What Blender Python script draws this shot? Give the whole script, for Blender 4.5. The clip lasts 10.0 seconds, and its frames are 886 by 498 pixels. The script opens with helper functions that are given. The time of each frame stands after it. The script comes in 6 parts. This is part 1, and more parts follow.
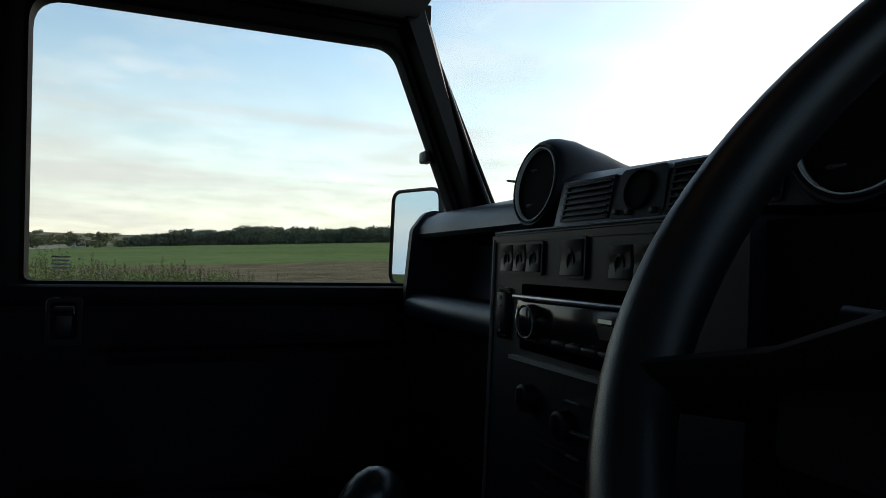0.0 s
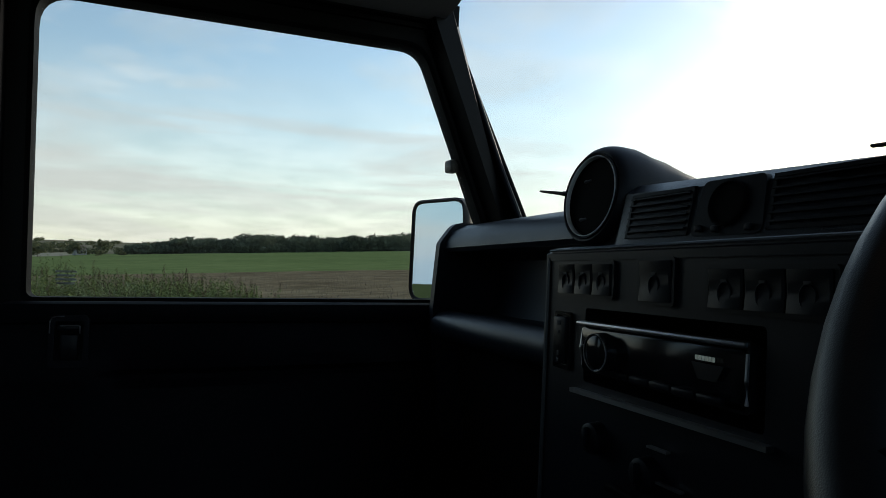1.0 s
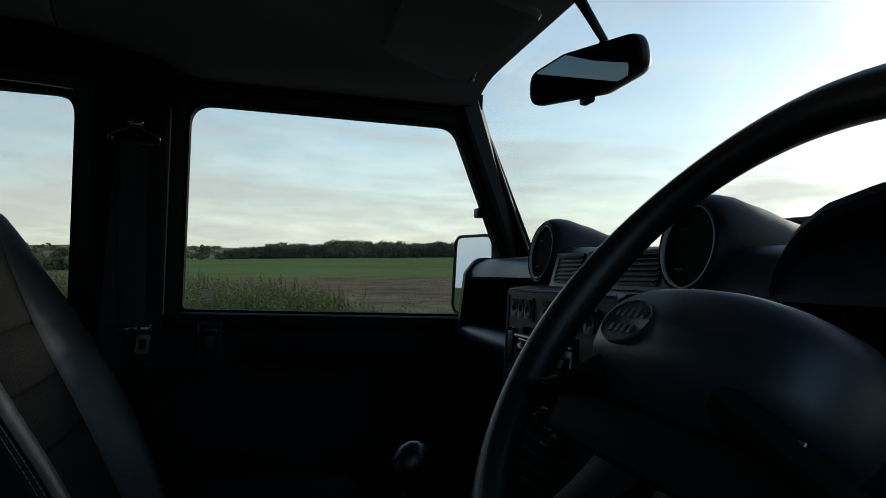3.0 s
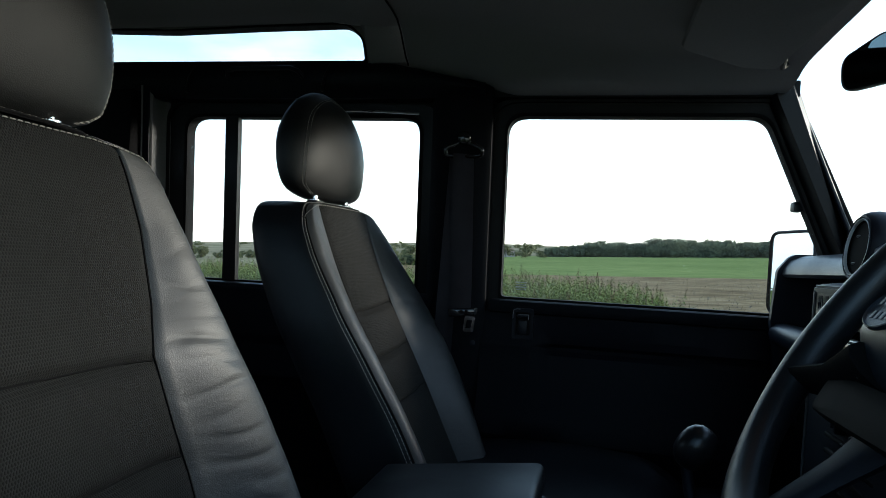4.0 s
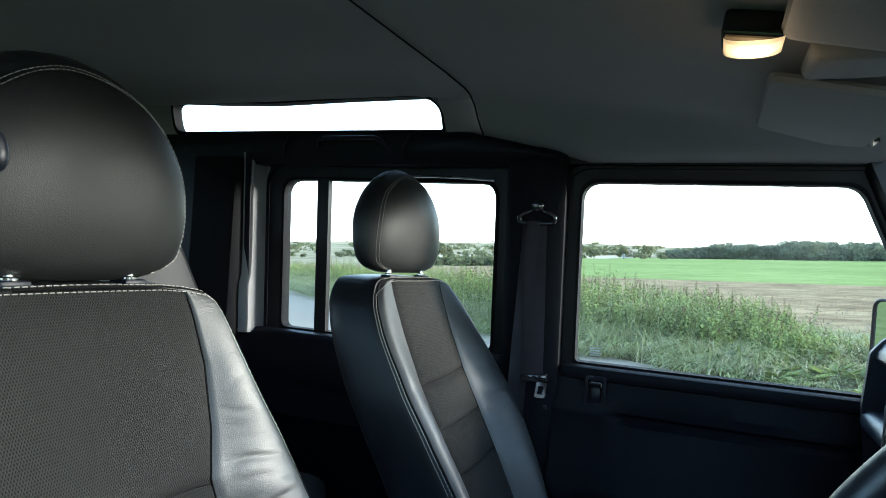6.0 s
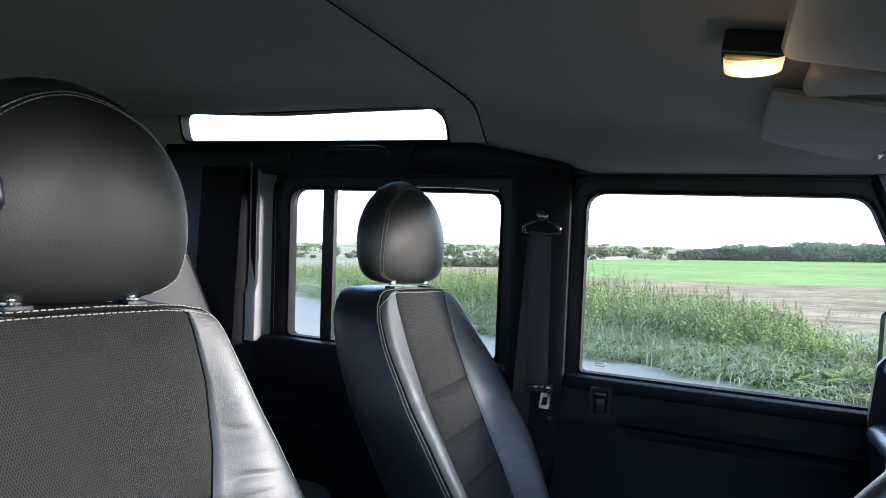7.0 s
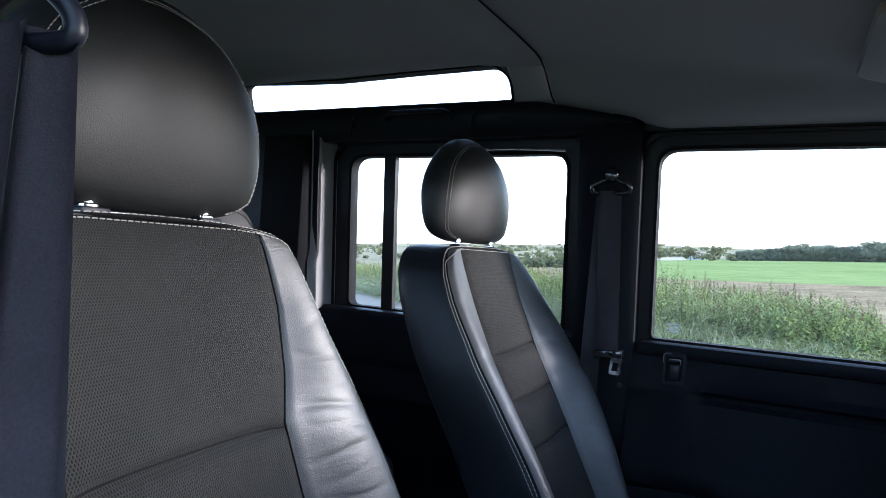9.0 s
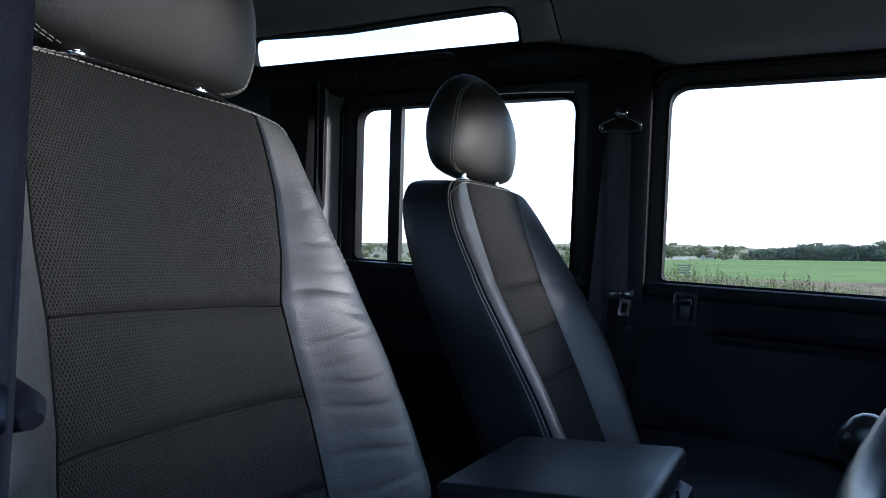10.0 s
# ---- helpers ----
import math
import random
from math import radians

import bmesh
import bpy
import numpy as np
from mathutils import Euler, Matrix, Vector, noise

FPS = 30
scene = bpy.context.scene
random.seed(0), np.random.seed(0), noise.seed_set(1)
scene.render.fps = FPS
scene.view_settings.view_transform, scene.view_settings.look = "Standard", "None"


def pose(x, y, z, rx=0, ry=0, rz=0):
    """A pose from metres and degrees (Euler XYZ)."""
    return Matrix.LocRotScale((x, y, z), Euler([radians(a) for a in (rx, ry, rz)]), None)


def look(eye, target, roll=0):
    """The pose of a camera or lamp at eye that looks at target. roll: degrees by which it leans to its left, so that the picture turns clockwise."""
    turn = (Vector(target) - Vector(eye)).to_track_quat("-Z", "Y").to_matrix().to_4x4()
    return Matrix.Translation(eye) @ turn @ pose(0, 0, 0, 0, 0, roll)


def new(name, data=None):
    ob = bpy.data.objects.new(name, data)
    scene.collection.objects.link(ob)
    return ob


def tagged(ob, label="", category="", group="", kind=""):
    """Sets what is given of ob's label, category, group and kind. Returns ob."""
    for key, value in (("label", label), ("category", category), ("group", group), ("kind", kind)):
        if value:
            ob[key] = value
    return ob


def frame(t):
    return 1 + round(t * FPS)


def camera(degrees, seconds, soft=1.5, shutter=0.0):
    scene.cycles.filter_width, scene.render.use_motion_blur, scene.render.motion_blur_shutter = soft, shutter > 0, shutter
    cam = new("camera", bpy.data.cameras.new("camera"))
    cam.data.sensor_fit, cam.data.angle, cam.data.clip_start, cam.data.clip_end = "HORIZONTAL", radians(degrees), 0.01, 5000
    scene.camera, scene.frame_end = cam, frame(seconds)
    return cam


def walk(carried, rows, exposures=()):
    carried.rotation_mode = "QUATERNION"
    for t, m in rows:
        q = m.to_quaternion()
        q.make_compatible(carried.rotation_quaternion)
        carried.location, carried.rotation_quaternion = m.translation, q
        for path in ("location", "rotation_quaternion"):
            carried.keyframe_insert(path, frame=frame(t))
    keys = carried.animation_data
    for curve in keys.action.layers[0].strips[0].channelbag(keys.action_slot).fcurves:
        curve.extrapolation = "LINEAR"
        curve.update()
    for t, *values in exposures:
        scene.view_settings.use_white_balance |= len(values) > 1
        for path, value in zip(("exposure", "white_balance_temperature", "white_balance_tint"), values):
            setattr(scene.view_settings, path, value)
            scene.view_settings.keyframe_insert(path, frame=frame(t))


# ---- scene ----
cam = camera(68.2, 10.0, soft=0.85)
PATH = [
    (0, (0.192, -0.347, 1.316), (0.949, 1.504, 1.366), 1.1),
    (0.5, (0.179, -0.292, 1.315), (0.934, 1.559, 1.383), 1.4),
    (1, (0.175, -0.267, 1.326), (0.929, 1.584, 1.403), 1.3),
    (1.5, (0.166, -0.262, 1.339), (0.939, 1.581, 1.424), 1.5),
    (2, (0.16, -0.368, 1.345), (0.93, 1.475, 1.451), 1.2),
    (2.2, (0.157, -0.427, 1.361), (0.918, 1.419, 1.478), 1.3),
    (3.3, (0.158, -0.701, 1.363), (0.416, 1.281, 1.432), 2.2),
    (3.5, (0.177, -0.717, 1.363), (0.214, 1.281, 1.423), 2.5),
    (4, (0.187, -0.76, 1.354), (-0.251, 1.191, 1.396), 3.1),
    (4.5, (0.219, -0.776, 1.377), (-0.447, 1.11, 1.405), 3.5),
    (5, (0.243, -0.78, 1.427), (-0.499, 1.077, 1.449), 3.6),
    (5.5, (0.271, -0.778, 1.478), (-0.489, 1.071, 1.501), 3.6),
    (6, (0.281, -0.779, 1.51), (-0.488, 1.067, 1.532), 3.6),
    (7.5, (0.294, -0.775, 1.533), (-0.523, 1.05, 1.556), 3.6),
    (8, (0.274, -0.769, 1.512), (-0.575, 1.042, 1.531), 3.6),
    (8.5, (0.259, -0.763, 1.484), (-0.641, 1.023, 1.501), 3.6),
    (9, (0.254, -0.754, 1.441), (-0.683, 1.013, 1.457), 3.6),
    (9.5, (0.254, -0.739, 1.378), (-0.699, 1.019, 1.391), 3.6),
    (10, (0.26, -0.725, 1.312), (-0.706, 1.027, 1.324), 3.6),
]
EXPOSE = [(0.0, 0.4, 6950, 9), (0.5, 0.23, 6800, 9), (1.0, 0.15, 6750, 8), (2.2, 0.0, 6600, 6), (3.2, 0.0, 6550, 7), (3.5, 0.2, 6600, 9), (3.75, 0.95, 6350, 7), (4.0, 1.5, 6300, 6), (4.5, 2.06, 6200, 3), (5.5, 2.85, 6000, 0), (6.0, 3.05, 6000, 4), (7.5, 3.34, 6000, 18), (9.0, 3.04, 5800, 18), (10.0, 2.25, 5700, 17)]
walk(cam, [(t, look(eye, target, roll)) for t, eye, target, roll in PATH], EXPOSE)

# ---- the lie of the land: the car stands nose-down and leaning to its near side ----
UP = Vector((-0.0485, -0.0341, 0.9982)).normalized()
AHEAD = (Vector((1, 0, 0)) - UP * UP.x).normalized()
ASIDE = UP.cross(AHEAD)
LAND = Matrix((AHEAD, ASIDE, UP)).transposed().to_4x4()

# ---- world and sun ----
SUN_TURN, SUN_HIGH = radians(60), radians(14)      # 60 degrees from the near side towards the bonnet
world = bpy.data.worlds.new("sky")
scene.world = world
world.use_nodes = True
wn, wl = world.node_tree.nodes, world.node_tree.links
wn.clear()


def wnode(kind, **values):
    n = wn.new(kind)
    for key, value in values.items():
        n.inputs[key].default_value = value
    return n


w_out, w_bg = wnode("ShaderNodeOutputWorld"), wnode("ShaderNodeBackground", Strength=0.18)
w_sky = wn.new("ShaderNodeTexSky")
w_sky.sky_type, w_sky.sun_disc = "NISHITA", False
w_sky.sun_elevation, w_sky.sun_rotation = SUN_HIGH, SUN_TURN
w_sky.dust_density, w_sky.air_density, w_sky.ozone_density = 0.35, 1.2, 2.0
w_co = wn.new("ShaderNodeTexCoord")
w_sep = wn.new("ShaderNodeSeparateXYZ")
wl.new(w_co.outputs["Generated"], w_sep.inputs[0])
# clouds on a flat layer: direction over height
w_h = wn.new("ShaderNodeMath"); w_h.operation = "ADD"; w_h.inputs[1].default_value = 0.12
w_hm = wn.new("ShaderNodeMath"); w_hm.operation = "MAXIMUM"; w_hm.inputs[1].default_value = 0.02
wl.new(w_sep.outputs["Z"], w_hm.inputs[0]); wl.new(w_hm.outputs[0], w_h.inputs[0])
w_dx = wn.new("ShaderNodeMath"); w_dx.operation = "DIVIDE"
w_dy = wn.new("ShaderNodeMath"); w_dy.operation = "DIVIDE"
wl.new(w_sep.outputs["X"], w_dx.inputs[0]); wl.new(w_h.outputs[0], w_dx.inputs[1])
wl.new(w_sep.outputs["Y"], w_dy.inputs[0]); wl.new(w_h.outputs[0], w_dy.inputs[1])
w_com = wn.new("ShaderNodeCombineXYZ")
wl.new(w_dx.outputs[0], w_com.inputs[0]); wl.new(w_dy.outputs[0], w_com.inputs[1])
w_n = wnode("ShaderNodeTexNoise", Scale=1.5, Detail=7.0, Roughness=0.5, Distortion=0.3)
wl.new(w_com.outputs[0], w_n.inputs["Vector"])
w_r = wn.new("ShaderNodeValToRGB")
w_r.color_ramp.elements[0].position, w_r.color_ramp.elements[1].position = 0.46, 0.62
wl.new(w_n.outputs["Fac"], w_r.inputs[0])
# the veil thickens towards the horizon
w_v = wn.new("ShaderNodeMapRange")
for key, value in (("From Min", 0.0), ("From Max", 0.30), ("To Min", 0.9), ("To Max", 0.03)):
    w_v.inputs[key].default_value = value
wl.new(w_sep.outputs["Z"], w_v.inputs["Value"])
w_sum = wn.new("ShaderNodeMath"); w_sum.operation = "MAXIMUM"
w_cf = wn.new("ShaderNodeMath"); w_cf.operation = "MULTIPLY"; w_cf.inputs[1].default_value = 0.42
wl.new(w_r.outputs["Color"], w_cf.inputs[0])
wl.new(w_cf.outputs[0], w_sum.inputs[0])
# cloud colour: greyer below, brighter towards the hidden sun
w_dot = wn.new("ShaderNodeVectorMath"); w_dot.operation = "DOT_PRODUCT"
w_dot.inputs[1].default_value = (math.cos(SUN_HIGH) * math.sin(SUN_TURN), math.cos(SUN_HIGH) * math.cos(SUN_TURN), math.sin(SUN_HIGH))
wl.new(w_co.outputs["Generated"], w_dot.inputs[0])
w_gl = wn.new("ShaderNodeMapRange"); w_gl.interpolation_type = "SMOOTHERSTEP"
for key, value in (("From Min", 0.89), ("From Max", 1.0), ("To Min", 0.0), ("To Max", 1.0)):
    w_gl.inputs[key].default_value = value
wl.new(w_dot.outputs["Value"], w_gl.inputs["Value"])
# the veil is thinner away from the sun
w_wide = wn.new("ShaderNodeMapRange")
for key, value in (("From Min", -0.6), ("From Max", 0.8), ("To Min", 0.45), ("To Max", 1.0)):
    w_wide.inputs[key].default_value = value
wl.new(w_dot.outputs["Value"], w_wide.inputs["Value"])
w_vm = wn.new("ShaderNodeMath"); w_vm.operation = "MULTIPLY"
wl.new(w_v.outputs[0], w_vm.inputs[0]); wl.new(w_wide.outputs[0], w_vm.inputs[1]); wl.new(w_vm.outputs[0], w_sum.inputs[1])
w_n2 = wnode("ShaderNodeTexNoise", Scale=2.6, Detail=6.0, Roughness=0.55)
wl.new(w_com.outputs[0], w_n2.inputs["Vector"])
w_cc = wn.new("ShaderNodeValToRGB")
w_cc.color_ramp.elements[0].position, w_cc.color_ramp.elements[0].color = 0.32, (3.0, 3.3, 3.4, 1)
w_cc.color_ramp.elements[1].position, w_cc.color_ramp.elements[1].color = 0.62, (4.6, 4.8, 4.85, 1)
wl.new(w_n2.outputs["Fac"], w_cc.inputs[0])
w_glow = wn.new("ShaderNodeMix"); w_glow.data_type = "RGBA"; w_glow.blend_type = "MIX"
w_glow.inputs[7].default_value = (9.0, 8.8, 8.3, 1)
wl.new(w_gl.outputs[0], w_glow.inputs[0]); wl.new(w_cc.outputs["Color"], w_glow.inputs[6])
w_mix = wn.new("ShaderNodeMix"); w_mix.data_type = "RGBA"
wl.new(w_sum.outputs[0], w_mix.inputs[0]); wl.new(w_sky.outputs[0], w_mix.inputs[6]); wl.new(w_glow.outputs[2], w_mix.inputs[7])
# clear pale blue on the side away from the sun
w_clear = wn.new("ShaderNodeMapRange")
for key, value in (("From Min", -0.9), ("From Max", 0.30), ("To Min", 0.85), ("To Max", 0.0)):
    w_clear.inputs[key].default_value = value
wl.new(w_dot.outputs["Value"], w_clear.inputs["Value"])
w_cl = wn.new("ShaderNodeMix"); w_cl.data_type = "RGBA"
w_cl.inputs[7].default_value = (1.0, 2.1, 3.3, 1)
wl.new(w_clear.outputs[0], w_cl.inputs[0]); wl.new(w_mix.outputs[2], w_cl.inputs[6])
# long grey-mauve banks low over the horizon
w_bs = wn.new("ShaderNodeVectorMath"); w_bs.operation = "MULTIPLY"; w_bs.inputs[1].default_value = (1.7, 1.7, 12.0)
wl.new(w_co.outputs["Generated"], w_bs.inputs[0])
w_bn = wnode("ShaderNodeTexNoise", Scale=1.15, Detail=8.0, Roughness=0.55, Distortion=0.5)
wl.new(w_bs.outputs[0], w_bn.inputs["Vector"])
w_br = wn.new("ShaderNodeMapRange"); w_br.interpolation_type = "SMOOTHSTEP"
for key, value in (("From Min", 0.44), ("From Max", 0.64), ("To Min", 0.0), ("To Max", 0.72)):
    w_br.inputs[key].default_value = value
wl.new(w_bn.outputs["Fac"], w_br.inputs["Value"])
w_be = wn.new("ShaderNodeValToRGB")
for q, (at, v) in enumerate(((0.0, 0.25), (0.035, 0.5), (0.10, 1.0), (0.19, 0.85), (0.28, 0.0))):
    el = w_be.color_ramp.elements[q] if q < 2 else w_be.color_ramp.elements.new(at)
    el.position, el.color = at, (v, v, v, 1)
wl.new(w_sep.outputs["Z"], w_be.inputs[0])
w_bf = wn.new("ShaderNodeMath"); w_bf.operation = "MULTIPLY"
wl.new(w_br.outputs[0], w_bf.inputs[0]); wl.new(w_be.outputs["Color"], w_bf.inputs[1])
w_bank = wn.new("ShaderNodeMix"); w_bank.data_type = "RGBA"
w_bank.inputs[7].default_value = (3.15, 3.2, 3.2, 1)
wl.new(w_bf.outputs[0], w_bank.inputs[0]); wl.new(w_cl.outputs[2], w_bank.inputs[6])
wl.new(w_bank.outputs[2], w_bg.inputs["Color"]); wl.new(w_bg.outputs[0], w_out.inputs[0])

sun_data = bpy.data.lights.new("sun", "SUN")
sun_data.energy, sun_data.angle, sun_data.color = 1.5, radians(16), (1.0, 0.92, 0.8)
sun = new("sun", sun_data)
SUN_WAY = Vector((math.cos(SUN_HIGH) * math.sin(SUN_TURN), math.cos(SUN_HIGH) * math.cos(SUN_TURN), math.sin(SUN_HIGH)))
sun.matrix_world = look(SUN_WAY * 30, (0, 0, 0))


# ---- materials ----
def mat(name, base, rough=0.5, metal=0.0, grain=60.0, vary=0.25, bump=0.0, bump_scale=400.0, tint=None, big=4.0, spec=0.5, island=0.0, objects=0.0, coat=0.0, voronoi=False, crease=0.0):
    """A surface with colour varied at two scales, uneven gloss and a fine relief; island or objects: how much single pieces differ."""
    m = bpy.data.materials.new(name)
    m.use_nodes = True
    n, l = m.node_tree.nodes, m.node_tree.links
    b = n["Principled BSDF"]
    co = n.new("ShaderNodeTexCoord").outputs["Object"]
    fine, coarse = n.new("ShaderNodeTexNoise"), n.new("ShaderNodeTexNoise")
    fine.inputs["Scale"].default_value, fine.inputs["Detail"].default_value = grain, 4
    coarse.inputs["Scale"].default_value, coarse.inputs["Detail"].default_value = big, 5
    l.new(co, fine.inputs["Vector"]); l.new(co, coarse.inputs["Vector"])
    add = n.new("ShaderNodeMath"); add.operation = "ADD"
    l.new(fine.outputs["Fac"], add.inputs[0]); l.new(coarse.outputs["Fac"], add.inputs[1])
    fac = add.outputs[0]
    if island or objects:
        src = n.new("ShaderNodeNewGeometry").outputs["Random Per Island"] if island else n.new("ShaderNodeObjectInfo").outputs["Random"]
        mul = n.new("ShaderNodeMath"); mul.operation = "MULTIPLY_ADD"
        mul.inputs[1].default_value, mul.inputs[2].default_value = (island or objects), -0.5 * (island or objects)
        l.new(src, mul.inputs[0])
        a2 = n.new("ShaderNodeMath"); a2.operation = "ADD"
        l.new(fac, a2.inputs[0]); l.new(mul.outputs[0], a2.inputs[1]); fac = a2.outputs[0]
    ramp = n.new("ShaderNodeMapRange")
    ramp.inputs["From Min"].default_value, ramp.inputs["From Max"].default_value = 0.55, 1.45
    l.new(fac, ramp.inputs["Value"])
    mix = n.new("ShaderNodeMix"); mix.data_type = "RGBA"
    lo = tuple(c * (1 - vary) for c in base)
    hi = tuple(min(1, c * (1 + vary)) for c in (tint or base))
    mix.inputs[6].default_value, mix.inputs[7].default_value = (*lo, 1), (*hi, 1)
    l.new(ramp.outputs[0], mix.inputs[0]); l.new(mix.outputs[2], b.inputs["Base Color"])
    rr = n.new("ShaderNodeMapRange")
    rr.inputs["From Min"].default_value, rr.inputs["From Max"].default_value = 0.3, 0.7
    rr.inputs["To Min"].default_value, rr.inputs["To Max"].default_value = max(0.02, rough - 0.08), min(1, rough + 0.08)
    l.new(coarse.outputs["Fac"], rr.inputs["Value"]); l.new(rr.outputs[0], b.inputs["Roughness"])
    b.inputs["Metallic"].default_value = metal
    b.inputs["Specular IOR Level"].default_value = spec
    b.inputs["Coat Weight"].default_value = coat
    if bump:
        t = n.new("ShaderNodeTexVoronoi" if voronoi else "ShaderNodeTexNoise")
        t.inputs["Scale"].default_value = bump_scale
        l.new(co, t.inputs["Vector"])
        bp = n.new("ShaderNodeBump")
        bp.inputs["Strength"].default_value, bp.inputs["Distance"].default_value = bump, 0.0008 if bump_scale > 50 else 0.02
        l.new(t.outputs["Distance" if voronoi else "Fac"], bp.inputs["Height"]); l.new(bp.outputs[0], b.inputs["Normal"])
        if crease:                                 # long soft wrinkles under the grain
            wr = n.new("ShaderNodeTexNoise")
            wr.inputs["Scale"].default_value, wr.inputs["Detail"].default_value, wr.inputs["Distortion"].default_value = 22.0, 6.0, 1.2
            ml = n.new("ShaderNodeMapping"); ml.inputs["Scale"].default_value = (1.0, 0.6, 1.7)
            l.new(co, ml.inputs["Vector"]); l.new(ml.outputs[0], wr.inputs["Vector"])
            b2 = n.new("ShaderNodeBump")
            b2.inputs["Strength"].default_value, b2.inputs["Distance"].default_value = crease, 0.006
            l.new(wr.outputs["Fac"], b2.inputs["Height"]); l.new(b2.outputs[0], bp.inputs["Normal"])
    return m


def weave(name, base, dark):
    """A knitted mesh cloth: small lens-shaped holes in offset rows."""
    m = mat(name, base, 0.8, vary=0.2, spec=0.12)
    n, l = m.node_tree.nodes, m.node_tree.links
    b = n["Principled BSDF"]
    sep = n.new("ShaderNodeSeparateXYZ")
    l.new(n.new("ShaderNodeTexCoord").outputs["Object"], sep.inputs[0])

    def wave(out, k, shift=0.0):
        a = n.new("ShaderNodeMath"); a.operation = "MULTIPLY_ADD"
        a.inputs[1].default_value, a.inputs[2].default_value = 2 * math.pi / k, shift
        l.new(out, a.inputs[0])
        s = n.new("ShaderNodeMath"); s.operation = "SINE"; l.new(a.outputs[0], s.inputs[0])
        return s.outputs[0]
    mu = n.new("ShaderNodeMath"); mu.operation = "MULTIPLY"
    l.new(wave(sep.outputs["Y"], 0.0029), mu.inputs[0]); l.new(wave(sep.outputs["Z"], 0.0054), mu.inputs[1])
    rg = n.new("ShaderNodeMapRange")
    rg.inputs["From Min"].default_value, rg.inputs["From Max"].default_value = -0.12, 0.38
    rib = n.new("ShaderNodeMath"); rib.operation = "MULTIPLY_ADD"; rib.inputs[1].default_value = 0.16
    l.new(wave(sep.outputs["Z"], 0.0027, -math.pi / 2), rib.inputs[0]); l.new(mu.outputs[0], rib.inputs[2])
    l.new(rib.outputs[0], rg.inputs["Value"])
    mix = n.new("ShaderNodeMix"); mix.data_type = "RGBA"
    old = b.inputs["Base Color"].links[0].from_socket
    mix.inputs[7].default_value = (*dark, 1)
    l.new(rg.outputs[0], mix.inputs[0]); l.new(old, mix.inputs[6]); l.new(mix.outputs[2], b.inputs["Base Color"])
    bp = n.new("ShaderNodeBump"); bp.invert = True
    bp.inputs["Strength"].default_value, bp.inputs["Distance"].default_value = 0.6, 0.0012
    l.new(rg.outputs[0], bp.inputs["Height"]); l.new(bp.outputs[0], b.inputs["Normal"])
    b.inputs["Sheen Weight"].default_value = 0.02
    return m


def leafy(m, share):
    """Lets light through thin leaves, in their own colour."""
    n, l = m.node_tree.nodes, m.node_tree.links
    b = n["Principled BSDF"]
    tr, mx = n.new("ShaderNodeBsdfTranslucent"), n.new("ShaderNodeMixShader")
    mx.inputs[0].default_value = share
    l.new(b.inputs["Base Color"].links[0].from_socket, tr.inputs["Color"])
    l.new(b.outputs[0], mx.inputs[1]); l.new(tr.outputs[0], mx.inputs[2])
    l.new(mx.outputs[0], n["Material Output"].inputs["Surface"])
    return m


def glow(name, colour, strength):
    m = bpy.data.materials.new(name)
    m.use_nodes = True
    b = m.node_tree.nodes["Principled BSDF"]
    b.inputs["Base Color"].default_value = (0.8, 0.75, 0.65, 1)
    b.inputs["Emission Color"].default_value, b.inputs["Emission Strength"].default_value = (*colour, 1), strength
    return m


def glass(name, tint=(0.97, 0.98, 0.98), haze=0.0035):
    m = bpy.data.materials.new(name)
    m.use_nodes = True
    n, l = m.node_tree.nodes, m.node_tree.links
    n.clear()
    out, tr, gl = n.new("ShaderNodeOutputMaterial"), n.new("ShaderNodeBsdfTransparent"), n.new("ShaderNodeBsdfGlossy")
    tr.inputs[0].default_value = (*tint, 1)
    gl.inputs["Roughness"].default_value = 0.02
    lw, pw, mx = n.new("ShaderNodeLayerWeight"), n.new("ShaderNodeMath"), n.new("ShaderNodeMixShader")
    pw.operation = "POWER"
    pw.inputs[1].default_value = 5.0
    sc = n.new("ShaderNodeMath"); sc.operation = "MULTIPLY_ADD"
    sc.inputs[1].default_value, sc.inputs[2].default_value = 0.6, 0.008
    lw.inputs[0].default_value = 0.5
    l.new(lw.outputs["Facing"], pw.inputs[0]); l.new(pw.outputs[0], sc.inputs[0])
    # a thin translucent film in soft blotches, added to imitate haze outside
    haze_film, film, blot = n.new("ShaderNodeBsdfTranslucent"), n.new("ShaderNodeMixShader"), n.new("ShaderNodeTexNoise")
    haze_film.inputs["Color"].default_value = (0.86, 0.86, 0.82, 1)
    blot.inputs["Scale"].default_value, blot.inputs["Detail"].default_value = 7.0, 6.0
    l.new(n.new("ShaderNodeTexCoord").outputs["Object"], blot.inputs["Vector"])
    thick = n.new("ShaderNodeMapRange")
    for key, value in (("From Min", 0.3), ("From Max", 0.7), ("To Min", 0.5 * haze), ("To Max", 1.5 * haze)):
        thick.inputs[key].default_value = value
    l.new(blot.outputs["Fac"], thick.inputs["Value"]); l.new(thick.outputs[0], film.inputs[0])
    l.new(tr.outputs[0], film.inputs[1]); l.new(haze_film.outputs[0], film.inputs[2])
    l.new(sc.outputs[0], mx.inputs[0]); l.new(film.outputs[0], mx.inputs[1]); l.new(gl.outputs[0], mx.inputs[2]); l.new(mx.outputs[0], out.inputs[0])
    return m


